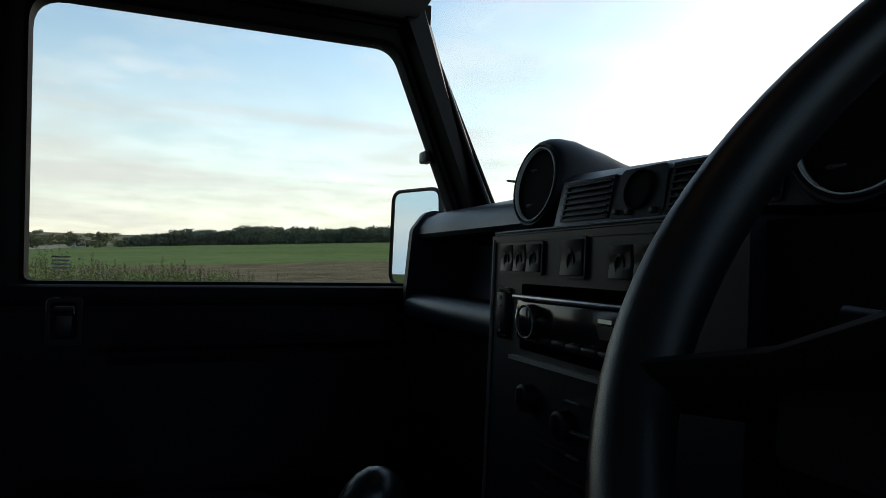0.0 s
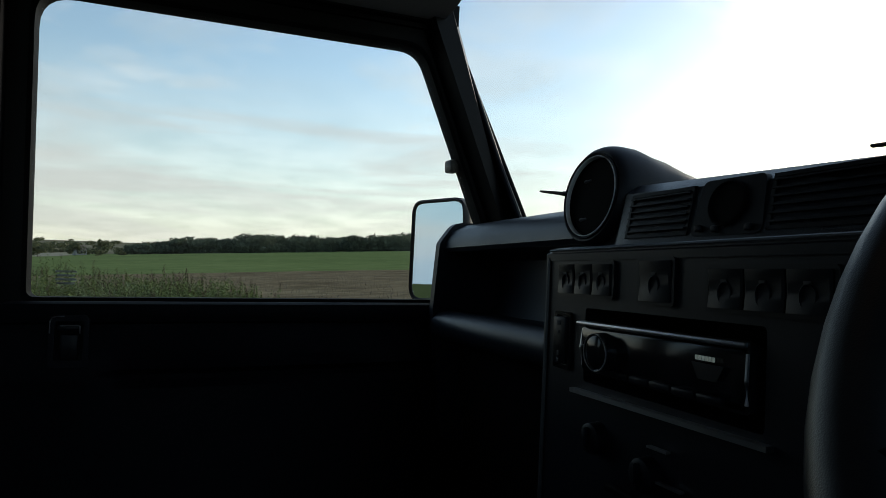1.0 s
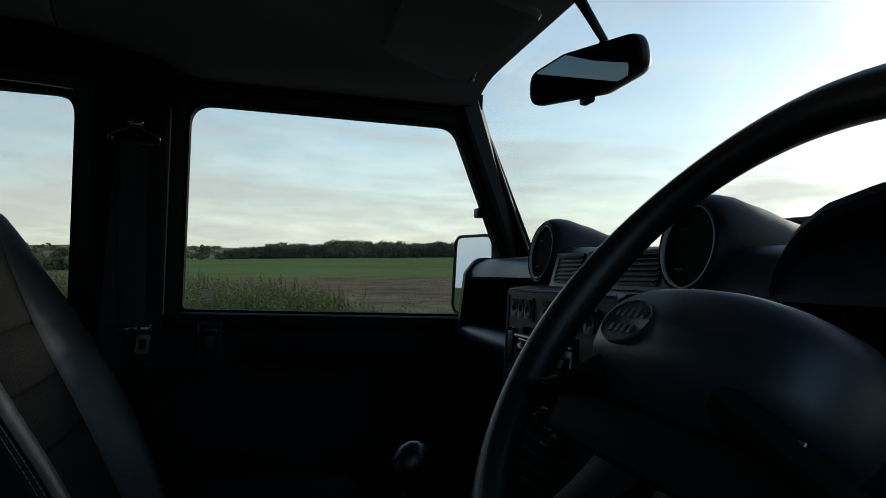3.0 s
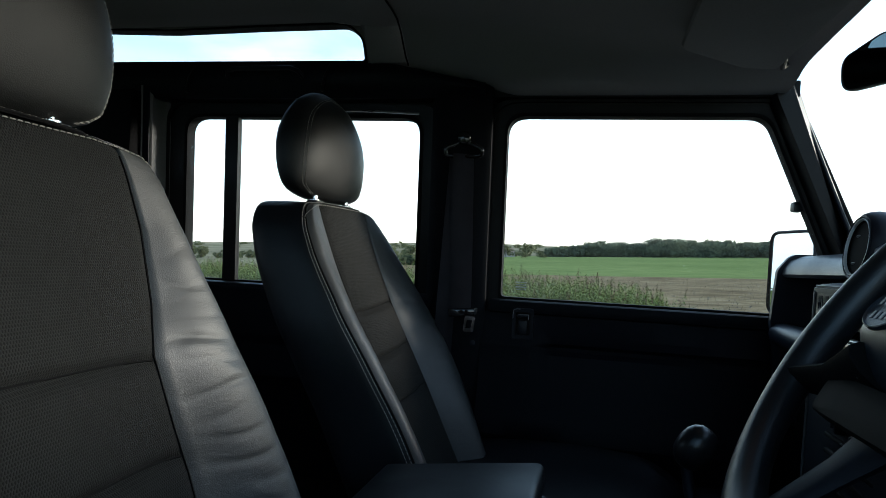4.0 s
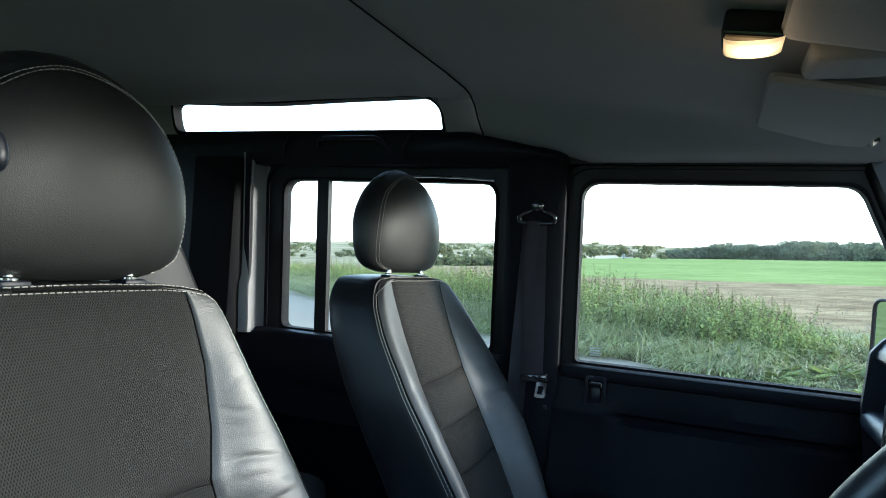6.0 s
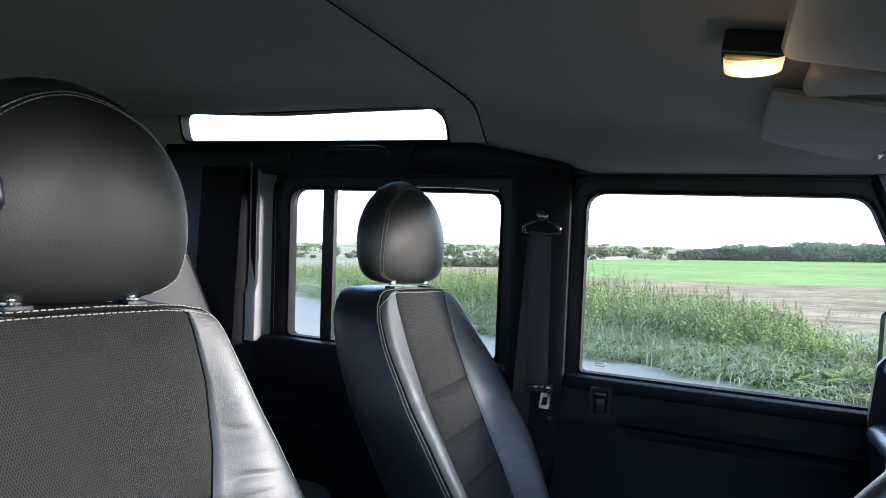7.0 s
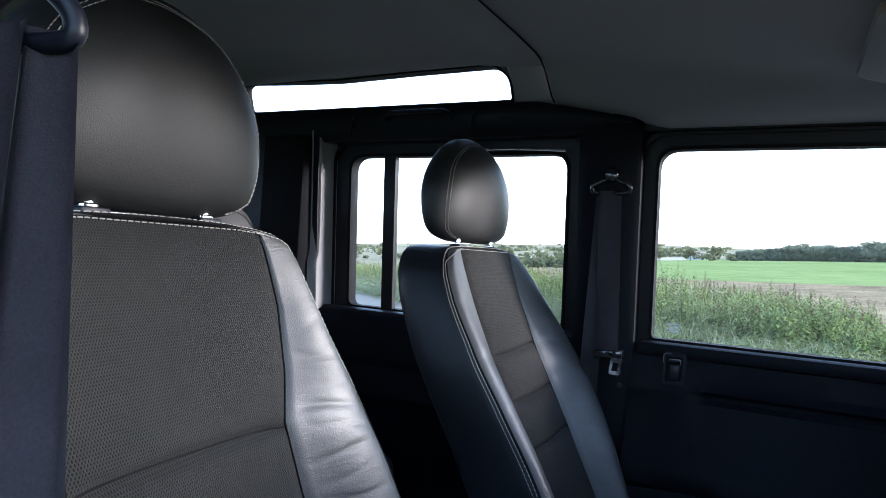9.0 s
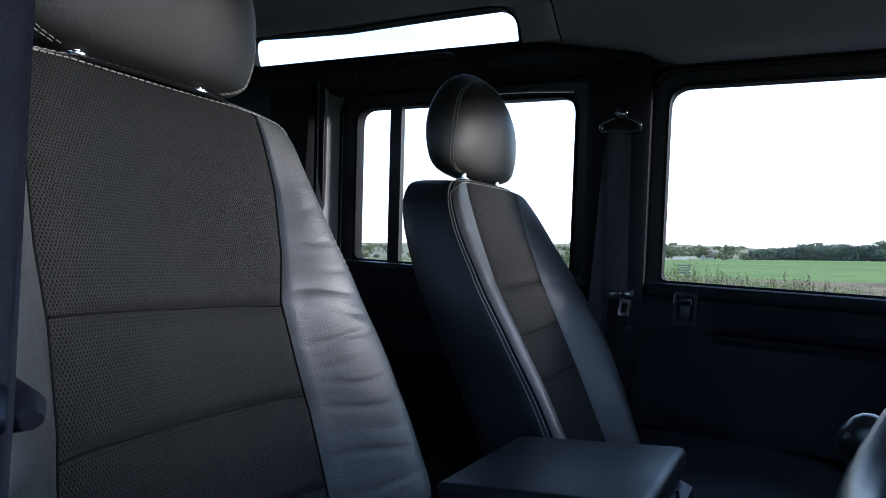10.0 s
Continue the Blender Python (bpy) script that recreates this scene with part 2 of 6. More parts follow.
LEATHER = mat("black_leather", (0.0195, 0.0214, 0.0228), 0.48, spec=0.55, grain=90, vary=0.2, bump=0.25, bump_scale=750, big=9, voronoi=True, crease=0.15)
HEAD_LEATHER = mat("headrest_leather", (0.0072, 0.0075, 0.0074), 0.52, spec=0.32, grain=90, vary=0.25, bump=0.2, bump_scale=800, big=9, voronoi=True, crease=0.03)
RIM_LEATHER = mat("rim_leather", (0.006, 0.0068, 0.0085), 0.36, spec=0.45, grain=120, vary=0.25, bump=0.14, bump_scale=1500, big=8, voronoi=True)
LEATHER_SIDE = mat("black_vinyl", (0.007, 0.0077, 0.0098), 0.44, spec=0.28, grain=90, vary=0.25, bump=0.2, bump_scale=900, big=6, voronoi=True)
MESH = weave("seat_mesh_cloth", (0.0146, 0.0148, 0.0142), (0.0034, 0.0036, 0.0035))
THREAD = mat("pale_thread", (0.25, 0.235, 0.21), 0.8, grain=300, vary=0.25)
PLASTIC = mat("black_plastic", (0.0038, 0.0050, 0.0088), 0.48, spec=0.22, grain=200, vary=0.3, bump=0.10, bump_scale=1400, big=7)
PLASTIC_GREY = mat("dark_grey_plastic", (0.0047, 0.0064, 0.0118), 0.44, spec=0.24, grain=200, vary=0.25, bump=0.10, bump_scale=1400, big=5)
DASH_TOP = mat("dash_vinyl", (0.0110, 0.0150, 0.0240), 0.38, spec=0.45, grain=150, vary=0.3, bump=0.5, bump_scale=700, big=6)
# paler plastic for edges and tabs, their highlight put into the colour
LIT_EDGE = mat("lit_plastic_edge", (0.05, 0.053, 0.058), 0.4, spec=0.4, grain=200, vary=0.4)
KNOB_BLACK = mat("knob_plastic", (0.007, 0.007, 0.008), 0.3, spec=0.35, grain=150, vary=0.2)
HUB = mat("hub_vinyl", (0.0165, 0.0225, 0.0310), 0.40, spec=0.5, grain=120, vary=0.25, bump=0.14, bump_scale=1700, big=7, voronoi=True)
GLOSS_BLACK = mat("gloss_black", (0.012, 0.012, 0.014), 0.12, grain=80, vary=0.2)
TRIM = mat("door_trim_vinyl", (0.0054, 0.0063, 0.0102), 0.46, spec=0.13, grain=120, vary=0.3, bump=0.4, bump_scale=600, big=4)
FRAME = mat("black_painted_frame", (0.004, 0.004, 0.005), 0.45, spec=0.18, grain=80, vary=0.35, big=8)
# darker, duller than the door trim: shade on pillar and sill as colour
SHADED_TRIM = mat("shaded_trim_plastic", (0.0045, 0.0050, 0.0068), 0.6, spec=0.06, grain=140, vary=0.3, bump=0.3, bump_scale=700, big=5)
RUBBER = mat("seal_rubber", (0.0045, 0.0045, 0.0048), 0.7, spec=0.06, grain=150, vary=0.3)
SEAL = mat("gloss_seal", (0.004, 0.004, 0.005), 0.42, spec=0.14, grain=150, vary=0.3)
# vent rings: pale colour stands in for the window mirrored in chrome
RING = mat("pale_ring_reflection", (0.60, 0.62, 0.64), 0.3, grain=200, vary=0.1)
LINER = mat("headlining_cloth", (0.192, 0.190, 0.199), 0.9, grain=400, vary=0.16, bump=0.4, bump_scale=900, big=3)
LINER_LIGHT = mat("pale_trim_cloth", (0.155, 0.155, 0.16), 0.85, grain=300, vary=0.15, bump=0.3, bump_scale=700)
VISOR = mat("visor_vinyl", (0.145, 0.145, 0.15), 0.7, grain=200, vary=0.12, bump=0.35, bump_scale=700)
WEBBING = mat("belt_webbing", (0.041, 0.039, 0.047), 0.75, spec=0.12, grain=500, vary=0.3, bump=0.6, bump_scale=800, big=20)
# the same webbing, lighter: the doorway's light put into the colour
LIT_WEBBING = mat("lit_belt_webbing", (0.048, 0.042, 0.048), 0.75, spec=0.12, grain=500, vary=0.3, bump=0.6, bump_scale=800, big=20)
CHROME = mat("chrome", (0.75, 0.75, 0.76), 0.16, 1.0, vary=0.1)
SATIN = mat("satin_silver", (0.42, 0.43, 0.45), 0.32, 1.0, vary=0.12)
CARPET = mat("black_carpet", (0.006, 0.006, 0.007), 0.95, spec=0.1, grain=300, vary=0.4, bump=0.6, bump_scale=500)
MIRROR = mat("mirror_glass", (0.88, 0.9, 0.9), 0.02, 1.0, vary=0.02)
MIRROR_DIM = mat("dipping_mirror_glass", (0.13, 0.16, 0.18), 0.02, 1.0, vary=0.02)
for _m in (MIRROR, MIRROR_DIM):
    _rough = _m.node_tree.nodes["Principled BSDF"].inputs["Roughness"]
    _m.node_tree.links.remove(_rough.links[0])
    _rough.default_value = 0.015
GLASS = glass("window_glass")
LAMP = glow("lamp_lens", (1.0, 0.60, 0.27), 0.24)
_n, _l = LAMP.node_tree.nodes, LAMP.node_tree.links
_near = _n.new("ShaderNodeVectorMath"); _near.operation = "DISTANCE"
_near.inputs[1].default_value = (0.308, 0.046, 1.775)
_fall = _n.new("ShaderNodeMapRange"); _fall.interpolation_type = "SMOOTHSTEP"
for _key, _value in (("From Min", 0.004), ("From Max", 0.040), ("To Min", 0.40), ("To Max", 0.075)):
    _fall.inputs[_key].default_value = _value
_l.new(_n.new("ShaderNodeTexCoord").outputs["Object"], _near.inputs[0])
_l.new(_near.outputs["Value"], _fall.inputs["Value"])
_l.new(_fall.outputs[0], _n["Principled BSDF"].inputs["Emission Strength"])
PRINT = mat("white_print", (0.4, 0.41, 0.41), 0.6, vary=0.05)
PRINT_DIM = mat("grey_print", (0.045, 0.047, 0.05), 0.6, vary=0.05)
LIT_PRINT = glow("lit_display_print", (0.75, 0.95, 0.9), 0.06)
BODY_PAINT = mat("body_paint", (0.03, 0.033, 0.036), 0.25, grain=60, vary=0.15, coat=0.5)


# ---- builders ----
def part(name, bm, material, parent, label="", smooth=True):
    me = bpy.data.meshes.new(name)
    if smooth:
        for f in bm.faces:
            f.smooth = True
    bm.normal_update()
    bm.to_mesh(me)
    bm.free()
    me.materials.append(material)
    if smooth:
        me.set_sharp_from_angle(angle=radians(38))
    ob = new(name, me)
    if parent is not None:
        ob.parent = parent
        ob.matrix_parent_inverse = parent.matrix_world.inverted()
    return tagged(ob, label)


def thing(name, at, label, category, group="", kind=""):
    ob = new(name)
    ob.empty_display_size = 0.05
    ob.matrix_world = Matrix.Translation(at)
    bpy.context.view_layer.update()
    return tagged(ob, label, category, group, kind)


def box(bm, c, s, bevel=0.0, turn=None, seg=2):
    m = Matrix.Translation(c) @ (turn or Matrix()) @ Matrix.Diagonal((*s, 1))
    made = bmesh.ops.create_cube(bm, size=1.0, matrix=m)["verts"]
    if bevel:
        edges = list({e for v in made for e in v.link_edges})
        bmesh.ops.bevel(bm, geom=edges, offset=bevel, segments=seg, affect="EDGES", profile=0.5)
    return bm


def boxes(*args):
    bm = bmesh.new()
    for a in args:
        box(bm, *a)
    return bm


def tube(bm, pts, r, seg=10, caps=True, flat=1.0, side=(0, 0, 1)):
    """A round or flattened bar along points; r: a number or one for each point."""
    pts = [Vector(p) for p in pts]
    rings = []
    for i, p in enumerate(pts):
        way = (pts[min(i + 1, len(pts) - 1)] - pts[max(i - 1, 0)]).normalized()
        a = way.cross(Vector(side))
        if a.length < 1e-4:
            a = way.cross(Vector((0, 1, 0)))
        a.normalize()
        b = a.cross(way)
        q = r[i] if isinstance(r, (list, tuple)) else r
        rings.append([bm.verts.new(p + q * (math.cos(k * 2 * math.pi / seg) * a + flat * math.sin(k * 2 * math.pi / seg) * b)) for k in range(seg)])
    for u, v in zip(rings, rings[1:]):
        for k in range(seg):
            bm.faces.new((u[k], u[(k + 1) % seg], v[(k + 1) % seg], v[k]))
    if caps:
        bm.faces.new(rings[0][::-1]); bm.faces.new(rings[-1])
    return bm


def lathe(bm, m, profile, seg=32, arc=2 * math.pi):
    """Turns (radius, height) pairs about the z of the pose m."""
    rings = []
    for r, h in profile:
        rings.append([bm.verts.new(m @ Vector((r * math.cos(k * arc / seg), r * math.sin(k * arc / seg), h))) for k in range(seg)])
    for u, v in zip(rings, rings[1:]):
        for k in range(seg):
            bm.faces.new((u[k], u[(k + 1) % seg], v[(k + 1) % seg], v[k]))
    for ring, flip in ((rings[0], True), (rings[-1], False)):
        bm.faces.new(ring[::-1] if flip else ring)
    return bm


def hoop(bm, m, loop, seg=48):
    """Turns a closed loop of (radius, height) pairs into a ring."""
    rows = [[m @ Vector((r * math.cos(k * 2 * math.pi / seg), r * math.sin(k * 2 * math.pi / seg), h)) for k in range(seg)] for r, h in loop]
    vs = sheet(bm, rows, close=True)
    for k in range(seg):
        bm.faces.new((vs[-1][k], vs[-1][(k + 1) % seg], vs[0][(k + 1) % seg], vs[0][k]))
    bmesh.ops.recalc_face_normals(bm, faces=bm.faces)
    return bm


def sheet(bm, rows, close=False):
    """Quads over a grid of points, given row by row."""
    vs = [[bm.verts.new(p) for p in row] for row in rows]
    for u, v in zip(vs, vs[1:]):
        n = len(u)
        for k in range(n if close else n - 1):
            bm.faces.new((u[k], u[(k + 1) % n], v[(k + 1) % n], v[k]))
    return vs


def rounded(pts, radii, seg=6):
    """A closed outline with rounded corners, each with as many points."""
    out = []
    n = len(pts)
    for i in range(n):
        p, a, b = Vector(pts[i]), Vector(pts[i - 1]), Vector(pts[(i + 1) % n])
        u, v = (a - p).normalized(), (b - p).normalized()
        ang = u.angle(v)
        r = radii[i] if isinstance(radii, (list, tuple)) else radii
        d = min(r / math.tan(ang / 2), 0.48 * (a - p).length, 0.48 * (b - p).length)
        for k in range(seg + 1):
            t = k / seg
            out.append(tuple((p + u * d) * (1 - t) ** 2 + p * 2 * t * (1 - t) + (p + v * d) * t ** 2))
    return out


def ring(bm, outer, inner, place, d0, d1):
    """A solid frame between two outlines of as many points; place(u, v, depth) gives the point."""
    loops = [[bm.verts.new(place(u, v, d)) for u, v in o] for o, d in ((outer, d0), (outer, d1), (inner, d1), (inner, d0))]
    n = len(outer)
    for a, b in zip(loops, loops[1:] + loops[:1]):
        for k in range(n):
            bm.faces.new((a[k], a[(k + 1) % n], b[(k + 1) % n], b[k]))
    bmesh.ops.recalc_face_normals(bm, faces=bm.faces)
    return bm


def slab(bm, outline, place, d0, d1):
    loops = [[bm.verts.new(place(u, v, d)) for u, v in outline] for d in (d0, d1)]
    n = len(outline)
    for k in range(n):
        bm.faces.new((loops[0][k], loops[0][(k + 1) % n], loops[1][(k + 1) % n], loops[1][k]))
    bm.faces.new(loops[0]); bm.faces.new(loops[1][::-1])
    bmesh.ops.recalc_face_normals(bm, faces=bm.faces)
    return bm


def table(x, pairs):
    xs, ys = zip(*pairs)
    return float(np.interp(x, xs, ys))


MID = 0.07                                         # the car's middle line
BELT, HEAD = 1.28, 1.695


def near_y(z):
    return 0.78 - 0.068 * (z - BELT) if z > BELT else 0.78


def nearside(u, v, d):
    return (u, near_y(v) - d, v)


def offside(u, v, d):
    return (u, 2 * MID - near_y(v) + d, v)


# ---- the car's shell ----
FRONT_OPEN = rounded([(-0.015, BELT), (-0.015, HEAD + 0.010), (0.545, HEAD + 0.010), (0.728, BELT)], [0.012, 0.045, 0.05, 0.02])
FRONT_EDGE = rounded([(-0.055, BELT - 0.03), (-0.055, HEAD + 0.05), (0.585, HEAD + 0.05), (0.775, BELT - 0.03)], [0.02, 0.06, 0.05, 0.02])
REAR_OPEN = rounded([(-0.854, BELT), (-0.854, HEAD + 0.006), (-0.222, HEAD + 0.004), (-0.222, BELT)], [0.02, 0.045, 0.045, 0.02])
REAR_EDGE = rounded([(-0.915, BELT - 0.03), (-0.915, HEAD + 0.05), (-0.17, HEAD + 0.05), (-0.17, BELT - 0.03)], [0.03, 0.06, 0.06, 0.03])


def shrink(outline, by):
    cx = sum(p[0] for p in outline) / len(outline)
    cz = sum(p[1] for p in outline) / len(outline)
    hx = max(p[0] for p in outline) - cx
    hz = max(p[1] for p in outline) - cz
    return [(cx + (p[0] - cx) * (1 - by / hx), cz + (p[1] - cz) * (1 - by / hz)) for p in outline]


def door_front():
    door = thing("door_1", (0.35, 0.78, 0.62), "black vinyl-trimmed front passenger door with a closed window", "car door", kind="structure")
    # window surround, its rubber and the pane
    part("window_frame", ring(bmesh.new(), FRONT_EDGE, FRONT_OPEN, nearside, -0.03, -0.001), FRAME, door)
    part("window_seal", ring(bmesh.new(), shrink(FRONT_OPEN, -0.006), shrink(FRONT_OPEN, 0.002), nearside, -0.031, 0.003), RUBBER, door)
    part("door_seal", ring(bmesh.new(), shrink(FRONT_EDGE, 0.004), shrink(FRONT_EDGE, 0.011), nearside, -0.004, 0.007), SEAL, door)
    bm = bmesh.new()
    slab(bm, shrink(FRONT_OPEN, -0.003), nearside, -0.010, -0.006)
    pane = part("pane", bm, GLASS, door, smooth=False)
    pane.visible_shadow = False
    # trim below the waist: a shelf at the glass, a swelling panel, a long groove and a pull recess
    rows = []
    prof = [(1.255, 0.045), (1.268, 0.028), (1.258, 0.012), (1.215, 0.000), (1.186, -0.003), (1.178, 0.004), (1.170, 0.004), (1.160, -0.006),
            (1.06, -0.018), (1.02, -0.04), (0.98, -0.045), (0.955, -0.03), (0.80, -0.012), (0.62, -0.008)]
    for i in range(41):
        x = -0.05 + 0.84 * i / 40
        swell = 0.016 * math.exp(-((x - 0.33) / 0.26) ** 4)
        groove = 1.0 if 0.09 < x < 0.62 else 0.0
        row = [(x, near_y(1.262) - 0.033, 1.262)]
        for k, (z, d) in enumerate(prof):
            inset = d if (k not in (5, 6) or groove) else -0.006
            tilt = -0.055 * max(0.0, min(1.0, (x - 0.05) / 0.3)) if 1.19 < z < 1.22 else 0.0
            row.append((x, 0.742 - (swell if z < 1.2 else 0) + inset, z + tilt * 0.25))
        rows.append(row)
    bm = bmesh.new()
    sheet(bm, rows)
    bmesh.ops.solidify(bm, geom=bm.faces[:], thickness=-0.012)
    part("door_card", bm, TRIM, door, "black grained vinyl door card with a long groove")
    bm = bmesh.new()
    box(bm, (0.36, 0.765, 1.262), (0.80, 0.05, 0.03), 0.009)
    part("sill_cap", bm, SHADED_TRIM, door)
    bm = bmesh.new()
    box(bm, (0.36, 0.80, 0.94), (0.86, 0.05, 0.64), 0.015)
    part("outer_skin", bm, BODY_PAINT, door)
    # inside lock lever in its plastic surround
    o = rounded([(0.022, 1.190), (0.022, 1.260), (0.070, 1.260), (0.070, 1.190)], 0.008)
    i2 = rounded([(0.029, 1.199), (0.029, 1.252), (0.063, 1.252), (0.063, 1.199)], 0.004)
    latch = part("lock_surround", ring(bmesh.new(), o, i2, lambda u, v, d: (u, 0.745 - d, v), -0.02, 0.012), TRIM, door, "gloss black lock surround with bright edge lines")
    part("lock_recess", boxes(((0.046, 0.744, 1.2255), (0.034, 0.006, 0.053))), RUBBER, latch)
    part("lock_lever", boxes(((0.046, 0.733, 1.243), (0.027, 0.010, 0.008), 0.003), ((0.046, 0.740, 1.217), (0.022, 0.008, 0.034), 0.003)), PLASTIC, latch)
    edge = bmesh.new()
    tube(edge, [(0.0235, 0.7325, 1.236), (0.0235, 0.7325, 1.252), (0.026, 0.7325, 1.257), (0.032, 0.7325, 1.2585), (0.040, 0.7325, 1.2585)], 0.0008, 6)
    tube(edge, [(0.036, 0.7275, 1.2465), (0.058, 0.7275, 1.2465), (0.0595, 0.7275, 1.245), (0.0595, 0.7275, 1.236)], 0.0010, 6)
    part("bright_edge", edge, SATIN, latch)
    # pull recess and pocket
    o = rounded([(0.185, 1.098), (0.185, 1.146), (0.345, 1.146), (0.345, 1.098)], 0.016)
    i2 = rounded([(0.197, 1.106), (0.197, 1.138), (0.333, 1.138), (0.333, 1.106)], 0.012)
    pull = part("pull_handle", ring(bmesh.new(), o, i2, lambda u, v, d: (u, 0.735 - d, v), -0.01, 0.010), GLOSS_BLACK, door)
    part("pull_cup", boxes(((0.265, 0.733, 1.122), (0.136, 0.004, 0.032))), RUBBER, pull)
    bm = bmesh.new()
    box(bm, (0.36, 0.685, 0.86), (0.56, 0.05, 0.12), 0.02)
    part("door_pocket", bm, TRIM, door)
    # quarter-light catch on the slanted edge
    part("channel_clip", boxes(((0.620, 0.79, 1.516), (0.020, 0.03, 0.022), 0.004)), PLASTIC, door)
    # etched maker's mark in the corner of the pane, as bars
    mark = bmesh.new()
    for k in range(4):
        box(mark, (0.034, near_y(1.31) - 0.0035, 1.318 - 0.0055 * k), (0.026 - 0.004 * (k % 2), 0.0006, 0.0026))
    part("glass_mark", mark, PRINT, door)
    return door


def door_rear():
    door = thing("door_2", (-0.53, 0.78, 0.62), "black rear passenger door with a divided side window", "car door", kind="structure")
    part("window_frame", ring(bmesh.new(), REAR_EDGE, REAR_OPEN, nearside, -0.03, -0.001), FRAME, door)
    part("window_seal", ring(bmesh.new(), shrink(REAR_OPEN, -0.006), shrink(REAR_OPEN, 0.002), nearside, -0.031, 0.003), RUBBER, door)
    part("door_seal", ring(bmesh.new(), shrink(REAR_EDGE, 0.004), shrink(REAR_EDGE, 0.011), nearside, -0.004, 0.007), SEAL, door)
    part("window_divider", slab(bmesh.new(), [(-0.741, BELT), (-0.741, HEAD + 0.006), (-0.705, HEAD + 0.006), (-0.705, BELT)], nearside, -0.014, 0.004), FRAME, door)
    for a, b in ((-0.853, -0.741), (-0.705, -0.224)):
        pane = part("pane", slab(bmesh.new(), [(a, BELT - 0.002), (a, HEAD + 0.004), (b, HEAD + 0.004), (b, BELT - 0.002)], nearside, -0.010, -0.006), GLASS, door, smooth=False)
        pane.visible_shadow = False
    rows = []
    for i in range(25):
        x = -0.93 + 0.76 * i / 24
        rows.append([(x, 0.745, 1.262), (x, 0.735, 1.268), (x, 0.722, 1.255), (x, 0.715, 1.20), (x, 0.716, 1.15), (x, 0.70, 1.135), (x, 0.695, 1.06), (x, 0.71, 1.04), (x, 0.715, 0.62)])
    bm = bmesh.new()
    sheet(bm, rows)
    bmesh.ops.solidify(bm, geom=bm.faces[:], thickness=-0.012)
    part("door_card", bm, TRIM, door)
    part("sill_cap", boxes(((-0.545, 0.765, 1.262), (0.76, 0.05, 0.03), 0.009)), TRIM, door)
    part("outer_skin", boxes(((-0.545, 0.80, 0.94), (0.76, 0.05, 0.64), 0.015)), BODY_PAINT, door)
    # bright strip of the seal along the top edge
    bm = bmesh.new()
    tube(bm, [(-0.55 + 0.33 * k / 10, near_y(1.70) - 0.034, 1.700 + 0.007 * math.sin(math.pi * k / 10)) for k in range(11)], 0.003, 8)
    part("loose_seal", bm, SATIN, door, "pale loose strip of window seal")
    return door


# added out of view: a half-height door that keeps light off the seats
def driver_shade_panel():
    door = thing("door_shade", (0.35, -0.64, 0.62), "unseen black lower door panel added to shade the driver's side", "car door", kind="structure")
    part("outer_skin", slab(bmesh.new(), [(-0.055, 0.64), (-0.055, 1.215), (0.775, 1.215), (0.775, 0.64)], offside, -0.030, -0.012), BODY_PAINT, door)
    part("door_card", slab(bmesh.new(), [(-0.05, 0.66), (-0.05, 1.21), (0.76, 1.21), (0.76, 0.66)], offside, -0.008, 0.028), TRIM, door)
    return door


door_front()
door_rear()
driver_shade_panel()

# door pillar trim between the two doors, seen with the belt on it
pillar = thing("wall_pillar_near", (-0.11, 0.74, 0.62), "black moulded door pillar trim", "pillar trim", kind="structure")
bm = bmesh.new()
rows = []
for z in (0.62, 0.9, 1.15, 1.24, 1.30, 1.45, 1.60, 1.70, 1.775):
    w0, w1 = -0.185, -0.045
    y = near_y(z) - 0.050
    rows.append([(w0, y + 0.075, z), (w0, y + 0.012, z), (w0 + 0.018, y, z), (w0 + 0.055, y - 0.004, z), (w1 - 0.05, y - 0.004, z), (w1 - 0.016, y, z), (w1, y + 0.012, z), (w1, y + 0.075, z)])
sheet(bm, rows)
part("pillar_cover", bm, SHADED_TRIM, pillar)
bm = bmesh.new()
for x, z in ((-0.045, 1.175), (-0.05, 1.205)):
    lathe(bm, pose(x - 0.02, near_y(z) - 0.0585, z, 90), [(0.006, 0), (0.006, 0.003), (0.003, 0.004)], 12)
part("trim_screw", bm, PLASTIC_GREY, pillar)

